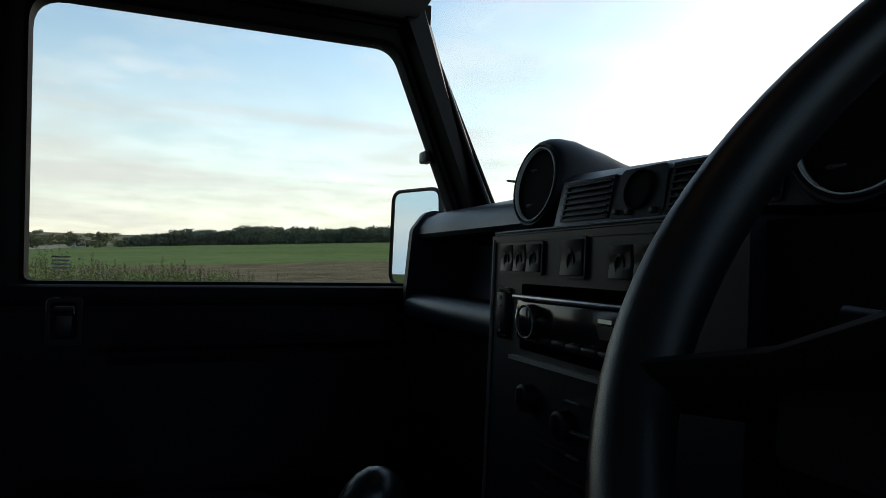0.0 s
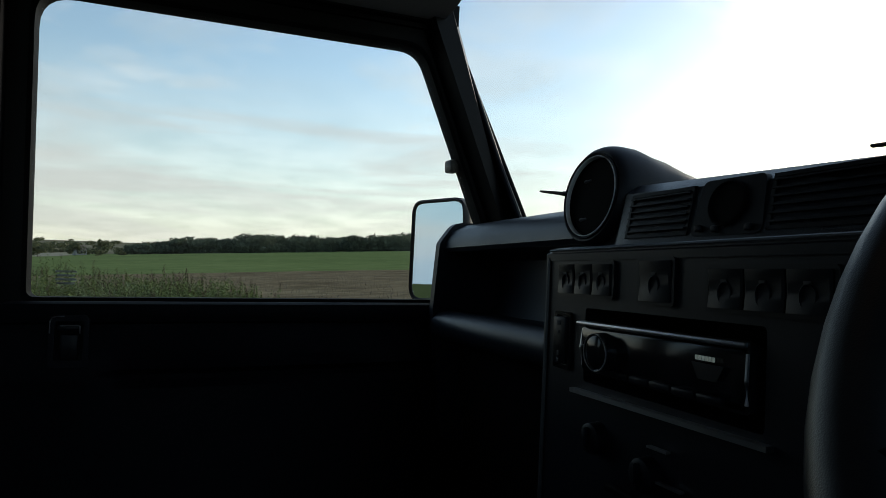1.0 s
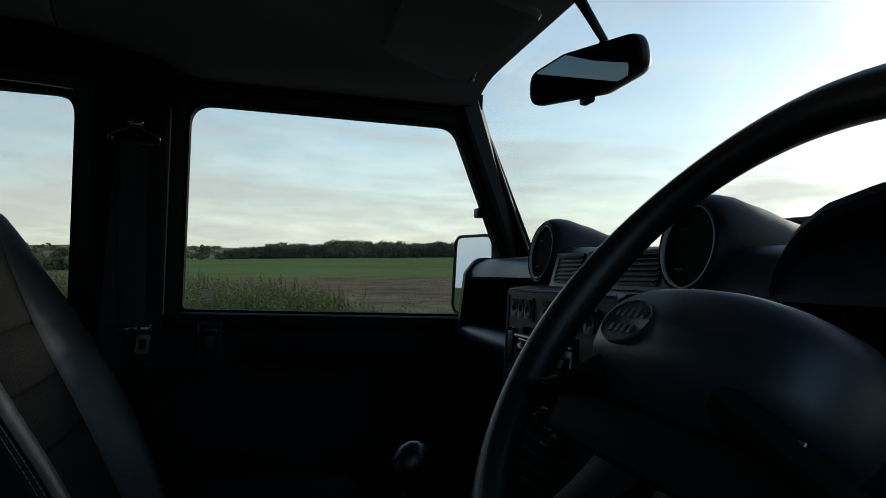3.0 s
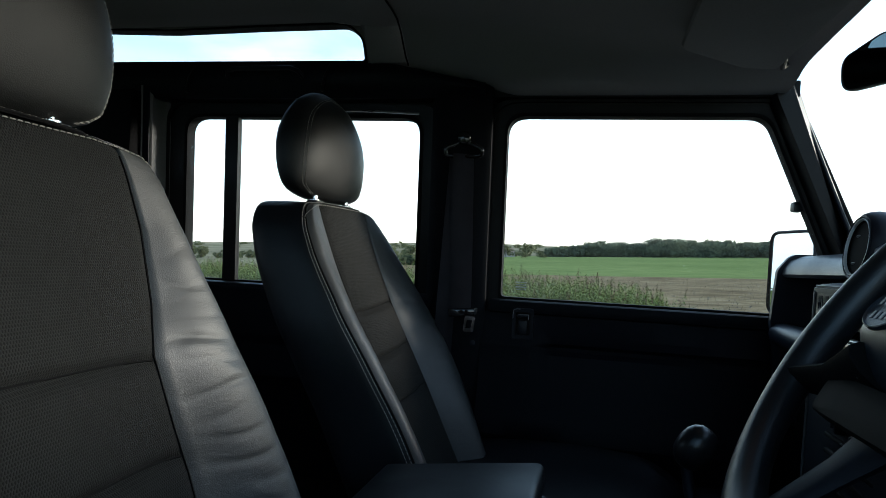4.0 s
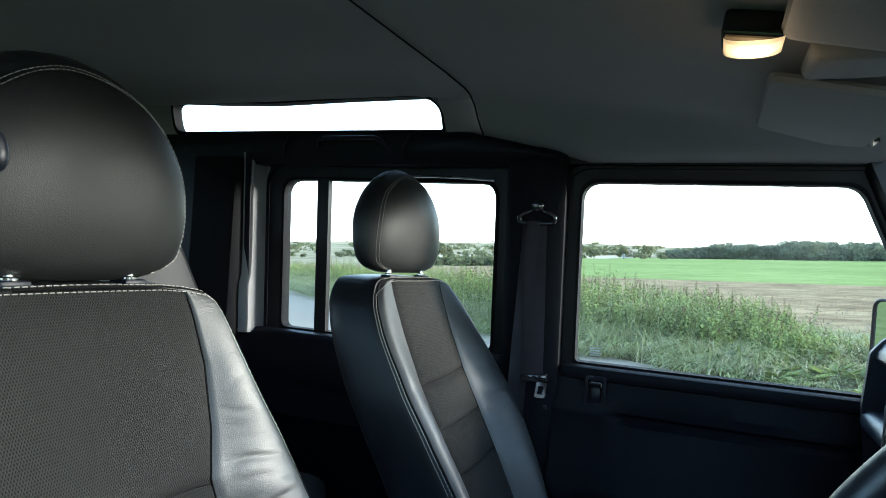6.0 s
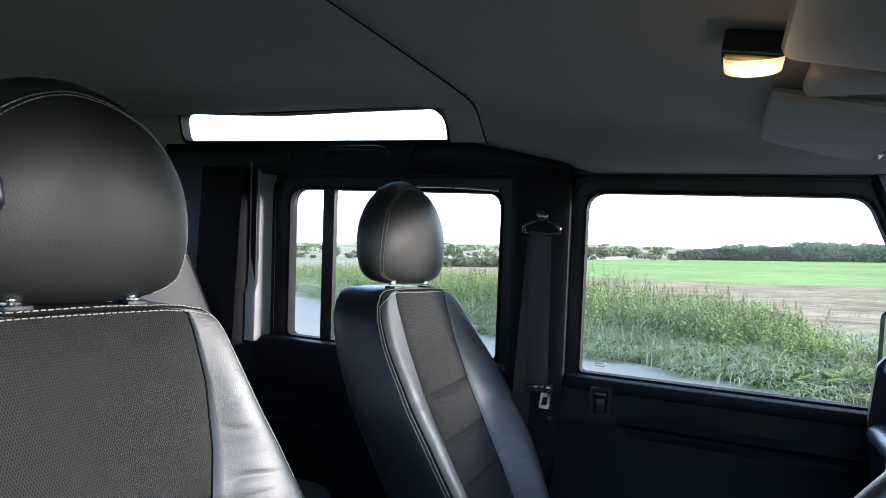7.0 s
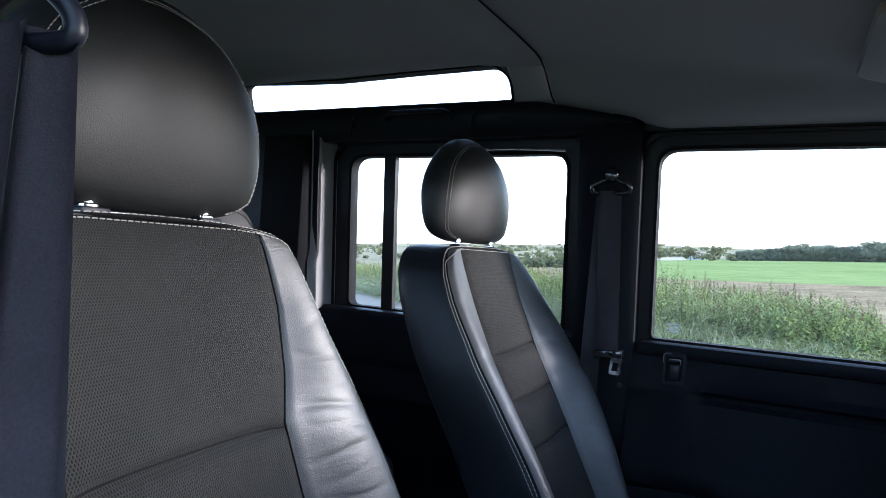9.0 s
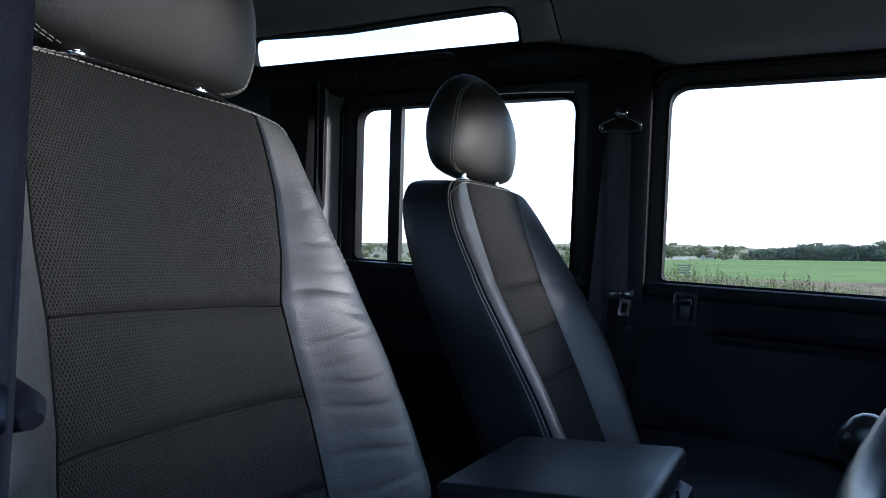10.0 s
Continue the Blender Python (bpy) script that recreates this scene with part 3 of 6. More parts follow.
# the shell: sides, floor, roof, ends (closed round the cabin)


def side_wall(name, place, label, front):
    w = thing(name, place(-0.6, 0.62, 0.0), label, "car side", kind="structure")
    lower = [(-2.05, 0.58, -0.93, BELT + 0.0), (0.775, 0.58, 0.95, 1.42)]
    for x0, z0, x1, z1 in lower:
        part("side_panel", slab(bmesh.new(), [(x0, z0), (x0, z1), (x1, z1), (x1, z0)], place, -0.03, 0.05), TRIM, w)
    # pillars and rail above the waist
    qo = [(-2.05, BELT), (-2.05, 1.80), (-0.925, 1.80), (-0.925, BELT)]
    qi = [(-1.95, 1.33), (-1.95, 1.68), (-1.36, 1.68), (-1.36, 1.33)]
    part("quarter_panel", ring(bmesh.new(), qo, qi, place, -0.03, 0.06), TRIM, w)
    part("cant_rail", slab(bmesh.new(), [(-0.93, 1.742), (-0.93, 1.80), (0.60, 1.775), (0.60, 1.742)], place, -0.03, 0.02), FRAME, w)
    part("rear_pillar", slab(bmesh.new(), [(-0.168, 0.60), (-0.168, 1.75), (front - 0.042, 1.75), (front - 0.042, 0.60)], place, -0.03, 0.012), FRAME, w)
    part("outer_post", slab(bmesh.new(), [(-0.215, 0.60), (-0.215, 1.77), (front, 1.77), (front, 0.60)], place, -0.055, -0.032), FRAME, w)
    # plate added behind the frame to close a light leak at the pillar top
    part("corner_light_stop", slab(bmesh.new(), [(-0.96, 1.60), (-0.96, 1.81), (-0.866, 1.81), (-0.866, 1.60)], place, -0.046, -0.033), FRAME, w)
    return w


side_wall("wall_near", nearside, "black trimmed near side of the cabin behind the doors", -0.018)
off = side_wall("wall_off", offside, "black trimmed off side of the cabin round the driver's door", -0.085)
part("window_frame", ring(bmesh.new(), REAR_EDGE, REAR_OPEN, offside, -0.03, 0.03), FRAME, off)
part("door_card", slab(bmesh.new(), [(-0.93, 0.60), (-0.93, 1.265), (-0.165, 1.265), (-0.165, 0.60)], offside, -0.03, 0.06), TRIM, off)
part("door_sill", slab(bmesh.new(), [(-0.06, 0.58), (-0.06, 0.70), (0.80, 0.70), (0.80, 0.58)], offside, -0.03, 0.02), FRAME, off)

# pale rear pillar cover that catches the light behind the rear door
cpillar = thing("wall_pillar_rear", (-0.95, 0.74, 1.28), "pale grey cloth-covered rear pillar trim", "pillar trim", kind="structure")
bm = bmesh.new()
rows = []
for z, x0 in ((1.262, -0.956), (1.30, -0.954), (1.40, -0.950), (1.425, -0.944), (1.50, -0.943), (1.60, -0.943), (1.70, -0.943), (1.765, -0.943)):
    y = near_y(z)
    w = table(z, [(1.41, 0.068), (1.43, 0.055)])
    rows.append([(-0.948, y - w - 0.006, z), (-0.926, y - w - 0.002, z), (-0.920, y - w + 0.003, z), (-0.919, y - 0.014, z), (-0.914, y - 0.004, z), (-0.902, y - 0.002, z)])
sheet(bm, rows)
part("pillar_cover", bm, LINER_LIGHT, cpillar)
part("pillar_back", boxes(((-1.022, 0.716, 1.50), (0.15, 0.12, 0.50), 0.008)), CARPET, cpillar)

# upper side trim below the roof light, with a grab handle in a recess
upper = thing("trim_upper_near", (-0.6, 0.70, 1.75), "black moulded upper side trim with a recessed grab handle", "side trim", kind="structure")
bm = bmesh.new()
rows = []
for i in range(41):
    x = -1.27 + 1.208 * i / 40
    top = table(x, [(-1.27, 1.822), (-0.30, 1.815), (-0.27, 1.811), (-0.063, 1.766)])
    low = 1.735
    dip = 0.012 if -0.71 < x < -0.50 else 0.0
    rows.append([(x, 0.765, low), (x, 0.705, low), (x, 0.693 + 0.3 * dip, low + 0.012), (x, 0.684 + dip, 0.5 * (low + top)), (x, 0.684, top - 0.010), (x, 0.690, top - 0.002), (x, 0.70, top), (x, 0.76, top + 0.004)])
sheet(bm, rows)
part("trim_cover", bm, TRIM, upper)
bm = bmesh.new()
slab(bm, [(-0.0632, 1.735), (-0.0632, 1.766), (-0.0612, 1.766), (-0.0612, 1.735)], lambda u, v, d: (u, d, v), 0.69, 0.77)
part("trim_end", bm, TRIM, upper)
bm = bmesh.new()
tube(bm, [(-0.705, 0.688, 1.782), (-0.698, 0.672, 1.792), (-0.68, 0.668, 1.798), (-0.53, 0.668, 1.798), (-0.512, 0.672, 1.792), (-0.505, 0.688, 1.782)], 0.006, 8, side=(0, 1, 0))
part("grab_handle", bm, PLASTIC_GREY, upper, "folded grey grab handle")
bm = bmesh.new()
for x in (-0.80, -0.44):
    tube(bm, [(x - 0.012, 0.681, 1.745), (x - 0.006, 0.678, 1.78), (x + 0.006, 0.681, 1.81)], 0.005, 8, flat=0.5)
part("belt_hook", bm, PLASTIC_GREY, upper)

# ---- roof ----
roof = thing("ceiling", (0, MID, 1.9), "dark grey cloth headlining with a raised rear section", "ceiling", kind="structure")


def top_z(x):
    return 1.885 - 0.135 * (x + 0.24) - 0.02 * max(0, x - 0.3)


def lining_z(x, v):
    """The front lining: flat over the heads, rolling down to the side trim."""
    edge = table(x, [(-0.30, 1.817), (-0.27, 1.813), (-0.063, 1.768), (0.0, 1.750), (0.57, 1.746)])
    roll = table(v, [(0.0, 0.0), (0.2, 0.0), (0.38, 0.015), (0.47, 0.06), (0.505, 0.13), (0.535, 0.31), (0.56, 0.59), (0.585, 0.85), (0.61, 1.0), (0.645, 1.04), (0.70, 1.05)])
    return top_z(x) - roll * max(0.02, top_z(x) - edge)


bm = bmesh.new()
rows = []
for i in range(34):
    x = -0.238 + 0.808 * i / 33
    pts = [(MID + v, lining_z(x, v)) for v in (0.0, 0.2, 0.38, 0.47, 0.505, 0.535, 0.56, 0.585, 0.61, 0.645, 0.70)]
    rows.append([(x, 2 * MID - y, z) for y, z in pts[:0:-1]] + [(x, y, z) for y, z in pts])
sheet(bm, rows)
part("front_lining", bm, LINER, roof)
bm = bmesh.new()
rows = []
for x in [-2.05 + 1.70 * i / 27 for i in range(28)] + [-0.343, -0.335, -0.30, -0.27, -0.232]:
    lift = 0.0 if x > -0.30 else min(0.032, (-0.30 - x) * 0.35)
    half = [(0.0, 1.882 + lift), (0.35, 1.882 + lift), (0.46, 1.880 + 0.9 * lift), (0.51, 1.876 + 0.65 * lift), (0.555, 1.875 + 0.42 * lift)]
    half += [(0.60, 1.875 + 1.0 * lift), (0.618, 1.91)] + [(0.63, 1.915)] if x < -0.34 else [(0.585, 1.842), (0.612, 1.812), (0.70, 1.813)]
    rows.append([(x, 2 * MID - (MID + v), z) for v, z in half[:0:-1]] + [(x, MID + v, z) for v, z in half])
sheet(bm, rows)
part("rear_lining", bm, LINER, roof)
# dark joint across the roof
bm = bmesh.new()
pts = [(-0.241, MID + v, lining_z(-0.241, abs(v)) - 0.003) for v in (-0.61, -0.585, -0.56, -0.535, -0.505, -0.47, -0.35, 0, 0.35, 0.47, 0.505, 0.535, 0.56, 0.585, 0.61)]
tube(bm, pts, 0.0022, 6, side=(1, 0, 0))
part("lining_joint", bm, RUBBER, roof)
bm = bmesh.new()
box(bm, (-0.72, MID, 1.985), (2.70, 1.50, 0.03), 0.01)
part("roof_skin", bm, BODY_PAINT, roof)

# long roof light in the curved roof edge
ALP_OUT = rounded([(-2.04, 1.800), (-2.04, 1.935), (-1.40, 1.934), (-0.90, 1.932), (-0.60, 1.931), (-0.40, 1.9305), (-0.30, 1.930), (-0.30, 1.800)], 0.02)
ALP_IN = rounded([(-1.205, 1.822), (-1.205, 1.912), (-1.03, 1.902), (-0.86, 1.895), (-0.62, 1.899), (-0.392, 1.900), (-0.352, 1.868), (-0.348, 1.814)], [0.03, 0.03, 0.5, 0.5, 0.5, 0.05, 0.05, 0.006])
for name, sgn in (("window_1", 1), ("window_2", -1)):
    def slope(u, v, d, s=sgn):
        return (u, MID + s * (0.632 - 0.30 * (v - 1.82) + (-d)), v)
    w = thing(name, slope(-0.8, 1.82, 0), "long narrow roof-edge window with rounded ends", "window", kind="structure")
    part("window_frame", ring(bmesh.new(), ALP_OUT, ALP_IN, slope, -0.015, 0.012), LINER, w)
    part("window_seal", ring(bmesh.new(), shrink(ALP_IN, -0.004), shrink(ALP_IN, 0.003), slope, -0.02, 0.014), RUBBER, w)
    pane = part("pane", slab(bmesh.new(), shrink(ALP_IN, -0.002), slope, -0.012, -0.008), GLASS, w, smooth=False)
    pane.visible_shadow = False
part("rear_wall_panel", ring(bmesh.new(), [(-0.73, 0.55), (-0.73, 1.97), (0.73, 1.97), (0.73, 0.55)], [(-0.42, 1.32), (-0.42, 1.72), (0.42, 1.72), (0.42, 1.32)], lambda u, v, d: (-2.07 + d, MID + u, v), -0.02, 0.02), TRIM, thing("wall_rear", (-2.07, MID, 0.6), "dark closed rear end of the cabin", "car rear", kind="structure"))

floor = thing("floor", (-0.6, MID, 0.60), "black carpeted cabin floor with a tunnel", "floor", kind="structure")
part("floor_pan", boxes(((-0.55, MID, 0.585), (3.0, 1.46, 0.03), 0.008)), CARPET, floor)
bm = bmesh.new()
rows = []
for x in (-0.2, 0.1, 0.4, 0.8):
    rows.append([(x, MID + v, z) for v, z in ((-0.28, 0.60), (-0.24, 0.74), (-0.16, 0.82), (0.0, 0.84), (0.16, 0.82), (0.24, 0.74), (0.28, 0.60))])
sheet(bm, rows)
part("tunnel", bm, CARPET, floor)
part("seat_box", boxes(((-0.22, MID + 0.42, 0.71), (0.56, 0.50, 0.23), 0.02), ((-0.18, MID - 0.42, 0.71), (0.56, 0.50, 0.23), 0.02)), CARPET, floor)

# bulkhead below the windscreen and the windscreen with its frame
bulk = thing("wall_front", (0.86, MID, 0.6), "black bulkhead below the windscreen", "bulkhead", kind="structure")
part("bulkhead", boxes(((0.87, MID, 0.99), (0.06, 1.52, 0.82), 0.01)), CARPET, bulk)
part("bonnet", boxes(((1.45, MID, 1.33), (1.15, 1.46, 0.05), 0.02)), BODY_PAINT, bulk)


def screen(u, v, d):
    """The raked flat plane of the windscreen: u across, v up."""
    return (0.722 - 0.36 * (v - 1.41) - d, MID + u, v)


WS_IN = rounded([(-0.640, 1.405), (-0.711, 1.800), (0.711, 1.800), (0.640, 1.405)], [0.03, 0.02, 0.02, 0.03])
WS_OUT = rounded([(-0.73, 1.36), (-0.745, 1.84), (0.745, 1.84), (0.73, 1.36)], [0.02, 0.03, 0.03, 0.02])
ws = thing("window_3", (0.72, MID, 1.4), "wide flat windscreen in a black frame", "windscreen", kind="structure")
part("window_frame", ring(bmesh.new(), WS_OUT, WS_IN, screen, -0.012, 0.0), FRAME, ws)
part("window_seal", ring(bmesh.new(), shrink(WS_IN, -0.006), shrink(WS_IN, 0.0), screen, -0.010, 0.002), RUBBER, ws)
pane = part("pane", slab(bmesh.new(), shrink(WS_IN, -0.003), screen, -0.009, -0.005), GLASS, ws, smooth=False)
pane.visible_shadow = False
# thin trim bead on each windscreen pillar, added to give its highlight line
for s in (1, -1):
    bm = bmesh.new()
    tube(bm, [(0.590, MID + s * 0.692, 1.775), (0.631, MID + s * 0.673, 1.66), (0.688, MID + s * 0.658, 1.50), (0.719, MID + s * 0.640, 1.41)], 0.005, 8)
    part("pillar_trim", bm, PLASTIC_GREY, ws)
    bm = bmesh.new()
    rows = []
    for z in (1.30, 1.42, 1.55, 1.68, 1.80):
        x0 = 0.700 - 0.43 * (z - 1.31) + 0.028
        x1 = screen(0, z, 0)[0] + 0.008
        rows.append([(x0, MID + s * (near_y(z) - MID + 0.0), z), (x0 + 0.01, MID + s * (near_y(z) - MID - 0.035), z), (x1 - 0.02, MID + s * (near_y(z) - MID - 0.03), z), (x1 + 0.0, MID + s * (near_y(z) - MID), z)])
    sheet(bm, rows, close=True)
    part("windscreen_pillar", bm, FRAME, ws)


# ---- front seats ----
SEAT_Y, SEAT_SHIFT = 0.504, Matrix.Translation((0.039, -0.822, 0))


# the two seats stand differently: the driver's is more upright and worn wider
NEAR_FORM = {
    "half": [(0.93, 0.158), (1.02, 0.186), (1.08, 0.207), (1.12, 0.219), (1.16, 0.227), (1.20, 0.230), (1.24, 0.226), (1.28, 0.216), (1.32, 0.203), (1.36, 0.191), (1.40, 0.175), (1.425, 0.160), (1.441, 0.145), (1.450, 0.130), (1.454, 0.115), (1.456, 0.09)],
    "half_off": [(0.93, 0.170), (1.08, 0.178), (1.16, 0.188), (1.24, 0.194), (1.32, 0.192), (1.36, 0.187), (1.40, 0.175), (1.425, 0.160), (1.441, 0.145), (1.450, 0.130), (1.454, 0.115), (1.456, 0.09)],
    "insert": [(0.93, 0.106), (1.08, 0.103), (1.20, 0.099), (1.30, 0.098), (1.36, 0.097), (1.43, 0.100), (1.449, 0.103), (1.454, 0.100), (1.456, 0.085)],
    "insert_off": [(0.93, 0.076), (1.08, 0.085), (1.17, 0.092), (1.25, 0.097), (1.33, 0.100), (1.40, 0.101), (1.43, 0.101), (1.450, 0.100), (1.454, 0.096), (1.456, 0.083)],
    "x": [(0.93, -0.065), (1.00, -0.100), (1.10, -0.150), (1.18, -0.193), (1.26, -0.236), (1.35, -0.276), (1.42, -0.304), (1.456, -0.318)],
    "bulge": [(0.93, 0.052), (1.05, 0.052), (1.18, 0.044), (1.28, 0.033), (1.38, 0.015), (1.44, 0.004), (1.456, 0.0)],
    "slant": 0.008, "head": 0.0, "folds": 0.18, "turn": 0.0, "hollow": 0.010, "seams": (1.256, 1.172, 1.090)}
OFF_FORM = {
    "half": [(0.93, 0.262), (1.06, 0.264), (1.12, 0.261), (1.16, 0.255), (1.20, 0.246), (1.25, 0.231), (1.28, 0.219), (1.32, 0.203), (1.36, 0.191), (1.40, 0.179), (1.425, 0.173), (1.440, 0.164), (1.449, 0.151), (1.454, 0.12), (1.456, 0.09)],
    "insert": [(0.93, 0.131), (1.14, 0.128), (1.18, 0.121), (1.25, 0.112), (1.30, 0.126), (1.37, 0.132), (1.43, 0.125), (1.449, 0.121), (1.454, 0.110), (1.456, 0.086)],
    "insert_off": [(0.93, 0.160), (1.14, 0.157), (1.18, 0.152), (1.25, 0.150), (1.30, 0.148), (1.37, 0.140), (1.43, 0.126), (1.449, 0.121), (1.454, 0.110), (1.456, 0.086)],
    "x": [(0.93, -0.125), (1.00, -0.148), (1.10, -0.185), (1.15, -0.204), (1.25, -0.236), (1.35, -0.275), (1.42, -0.302), (1.456, -0.318)],
    "bulge": [(0.93, 0.062), (1.05, 0.062), (1.18, 0.050), (1.28, 0.035), (1.38, 0.015), (1.44, 0.004), (1.456, 0.0)],
    "slant": -0.003, "head": -0.006, "folds": 0.42, "turn": -0.135, "hollow": -0.006, "seams": (1.249, 1.158, 1.070)}
FORM = dict(NEAR_FORM)


def seat_half(z, side=1):
    """Half width of the stitched front panel."""
    return table(z, FORM["half_off"] if side < 0 and "half_off" in FORM else FORM["half"])


def seat_insert(z, side=1):
    """Half width of the cloth centre, on either side."""
    return table(z, FORM["insert"] if side >= 0 else FORM["insert_off"])


def seat_x(z, v=0.0):
    return table(z, FORM["x"]) + FORM["turn"] * min(1.0, max(0.0, (1.44 - z) / 0.19)) * v


def seat_bulge(z):
    """How far the side bolsters stand proud."""
    return table(z, FORM["bulge"])


# creases: height, depth, slant, middle
FOLDS = [(1.352, 0.0018, 0.010, 0.6), (1.318, 0.0028, -0.006, 0.4), (1.287, 0.0022, 0.012, 0.7), (1.262, 0.0045, 0.004, 0.45), (1.238, 0.0024, -0.012, 0.75), (1.212, 0.0040, 0.010, 0.5),
         (1.190, 0.0020, 0.016, 0.35), (1.168, 0.0036, -0.004, 0.6), (1.142, 0.0044, 0.010, 0.5), (1.116, 0.0024, 0.014, 0.7), (1.092, 0.0036, 0.0, 0.4), (1.06, 0.003, 0.01, 0.6)]


def seat_front(v, z):
    """The front of the backrest at v across from the middle."""
    a, i, h, b = abs(v), seat_insert(z, v), seat_half(z, v), seat_bulge(z)
    x = seat_x(z, v)
    if a <= i + 1e-6:
        q = a / i
        x += FORM["hollow"] * (1 - q * q)
        x -= sum(0.011 * (1 - q ** 10) * math.exp(-(abs(z - s - FORM["slant"] * v / i) / 0.006) ** 1.4) for s in FORM["seams"])
        x -= 0.0035 * math.exp(-((a - i) / 0.004) ** 2)
    else:
        q = (a - i) / max(h - i, 1e-4)
        x += -0.0035 * math.exp(-(q / 0.04) ** 2) + b * math.sin(min(1.0, q / 0.82) * math.pi / 2) ** 1.25 - 0.010 * max(0, (q - 0.8) / 0.2) ** 2
        # sat-in leather: slanting creases across the bolster and soft hollows between them
        body = FORM["folds"] * math.sin(math.pi * min(1.0, max(0.0, q))) ** 0.7 * min(1.0, max(0.0, (1.40 - z) / 0.08))
        for z0, deep, slant, mid in FOLDS:
            x -= body * deep * math.exp(-((z - z0 - slant * (q - 0.5) - 0.004 * math.sin(5 * q + 40 * z0)) / 0.0042) ** 2) * math.exp(-((q - mid) / 0.38) ** 2)
        x += body * 0.0045 * noise.noise((v * 9.0, z * 17.0, 3.0)) + body * 0.0016 * noise.noise((v * 30.0, z * 55.0, 5.0))
    return Vector((x, SEAT_Y + v, z))


def seat_rim():
    """The stitched edge of the front panel, from low on one side over the top to the other."""
    zs = [0.93 + 0.44 * k / 30 for k in range(30)] + [1.37 + 0.072 * math.sin(k / 12 * math.pi / 2) for k in range(13)] + [1.449, 1.4535, 1.456]
    sides = [[(seat_half(z, s), z) for z in zs] for s in (-1, 1)]
    top = [(0.09 - 0.09 * k / 6, 1.456 + 0.002 * math.sin(math.pi / 2 * k / 6)) for k in range(1, 7)]
    low, high = sides[0] + top, sides[1] + top
    return [(-v, z) for v, z in low] + [(v, z) for v, z in high[-2::-1]]


def stitches(bm, curve, out, length=0.0042, gap=0.0018, r=0.00075):
    """Short threads along a polyline, lifted by out."""
    pts = [Vector(p) for p in curve]
    for a, b in zip(pts, pts[1:]):
        seg = (b - a).length
        n = max(1, round(seg / (length + gap)))
        for k in range(n):
            p, q = a.lerp(b, (k + 0.12) / n), a.lerp(b, (k + 0.82) / n)
            tube(bm, [p + out, (p + q) / 2 + out * 1.25, q + out], r, 5)


def front_seat():
    seat = thing("front_seat", (-0.2, SEAT_Y, 0.83), "black leather front seat with grey mesh-cloth centre and pale stitching", "car seat", "front seats")
    zs = [0.93 + 0.5 * k / 190 for k in range(190)] + [1.43 + 0.026 * k / 8 for k in range(9)]
    # cloth centre in sections between the seams, all one cover
    bm = bmesh.new()
    sheet(bm, [[seat_front(-seat_insert(z, -1) + (seat_insert(z, -1) + seat_insert(z)) * k / 24, z) for k in range(25)] for z in zs])
    part("mesh_centre", bm, MESH, seat, "grey knitted mesh centre panel with sewn cross seams")
    for s in (-1, 1):
        bm = bmesh.new()
        sheet(bm, [[seat_front(s * (seat_insert(z, s) + 0.0003 + (seat_half(z, s) - seat_insert(z, s)) * k / 28), z) for k in range(29)] for z in zs])
        part("side_bolster", bm, LEATHER, seat, "creased black leather bolster")
    rim = [Vector(seat_front(v * 0.999, min(z, 1.456))) if z <= 1.456 else Vector((seat_x(1.456), SEAT_Y + v, z)) for v, z in seat_rim()]
    # shell: from the stitched edge round to the back
    n = len(rim)
    mid = Vector((-0.30, SEAT_Y, 1.2))
    rows = []
    for j, (back, out) in enumerate(((0.0, 0.0), (0.004, 0.005), (0.014, 0.010), (0.04, 0.015), (0.07, 0.018), (0.095, 0.017), (0.112, 0.008), (0.120, -0.010), (0.124, -0.05), (0.126, -0.10))):
        row = []
        for k, p in enumerate(rim):
            d = rim[min(k + 1, n - 1)] - rim[max(k - 1, 0)]
            nrm = Vector((0, -d.z, d.y)).normalized()
            if nrm.dot(Vector((0, p.y - SEAT_Y, max(0, p.z - 1.3)))) < 0:
                nrm = -nrm
            if out > 0:                            # the crown stays flat, the flanks swell
                out_here = out * (1 - 0.8 * min(1.0, max(0.0, (p.z - 1.405) / 0.04)))
            else:
                out_here = out
            base = Vector((seat_x(p.z, p.y - SEAT_Y), p.y, p.z))
            ease = min(1.0, back / 0.05)
            x = p.x * (1 - ease) + base.x * ease - back
            q = Vector((x, p.y, p.z)) + nrm * out_here
            if out < -0.02:
                q.z = min(q.z, 1.456 + out)
            q.y = SEAT_Y + (q.y - SEAT_Y) * (1 + 0.0 * j)
            row.append(q)
        rows.append(row)
    bm = bmesh.new()
    vs = sheet(bm, rows)
    last = vs[-1]
    for k in range(n // 2):
        a, b, c, d = last[k], last[k + 1], last[n - 2 - k], last[n - 1 - k]
        if len({a, b, c, d}) == 4:
            bm.faces.new((a, b, c, d))
    part("back_shell", bm, LEATHER_SIDE, seat, "plain black vinyl sides and back")
    bm = bmesh.new()
    tube(bm, [p + Vector((-0.001, 0, 0)) for p in rim], 0.0022, 6)
    part("piping", bm, RUBBER, seat)
    bm = bmesh.new()
    # two rows either side of the piping on top; down the sides they slip round onto the flank
    inner = []
    for k, (v, z) in enumerate(seat_rim()):
        up = min(1.0, max(0.0, (z - 1.425) / 0.022))
        inner.append(rows[1][k].lerp(rim[k], 0.2) * (1 - up) + seat_front(v * 0.975, min(z, 1.456) - 0.0035) * up)
    stitches(bm, inner, Vector((0.0014, 0, 0.0008)), 0.0048, 0.0020, 0.00065)
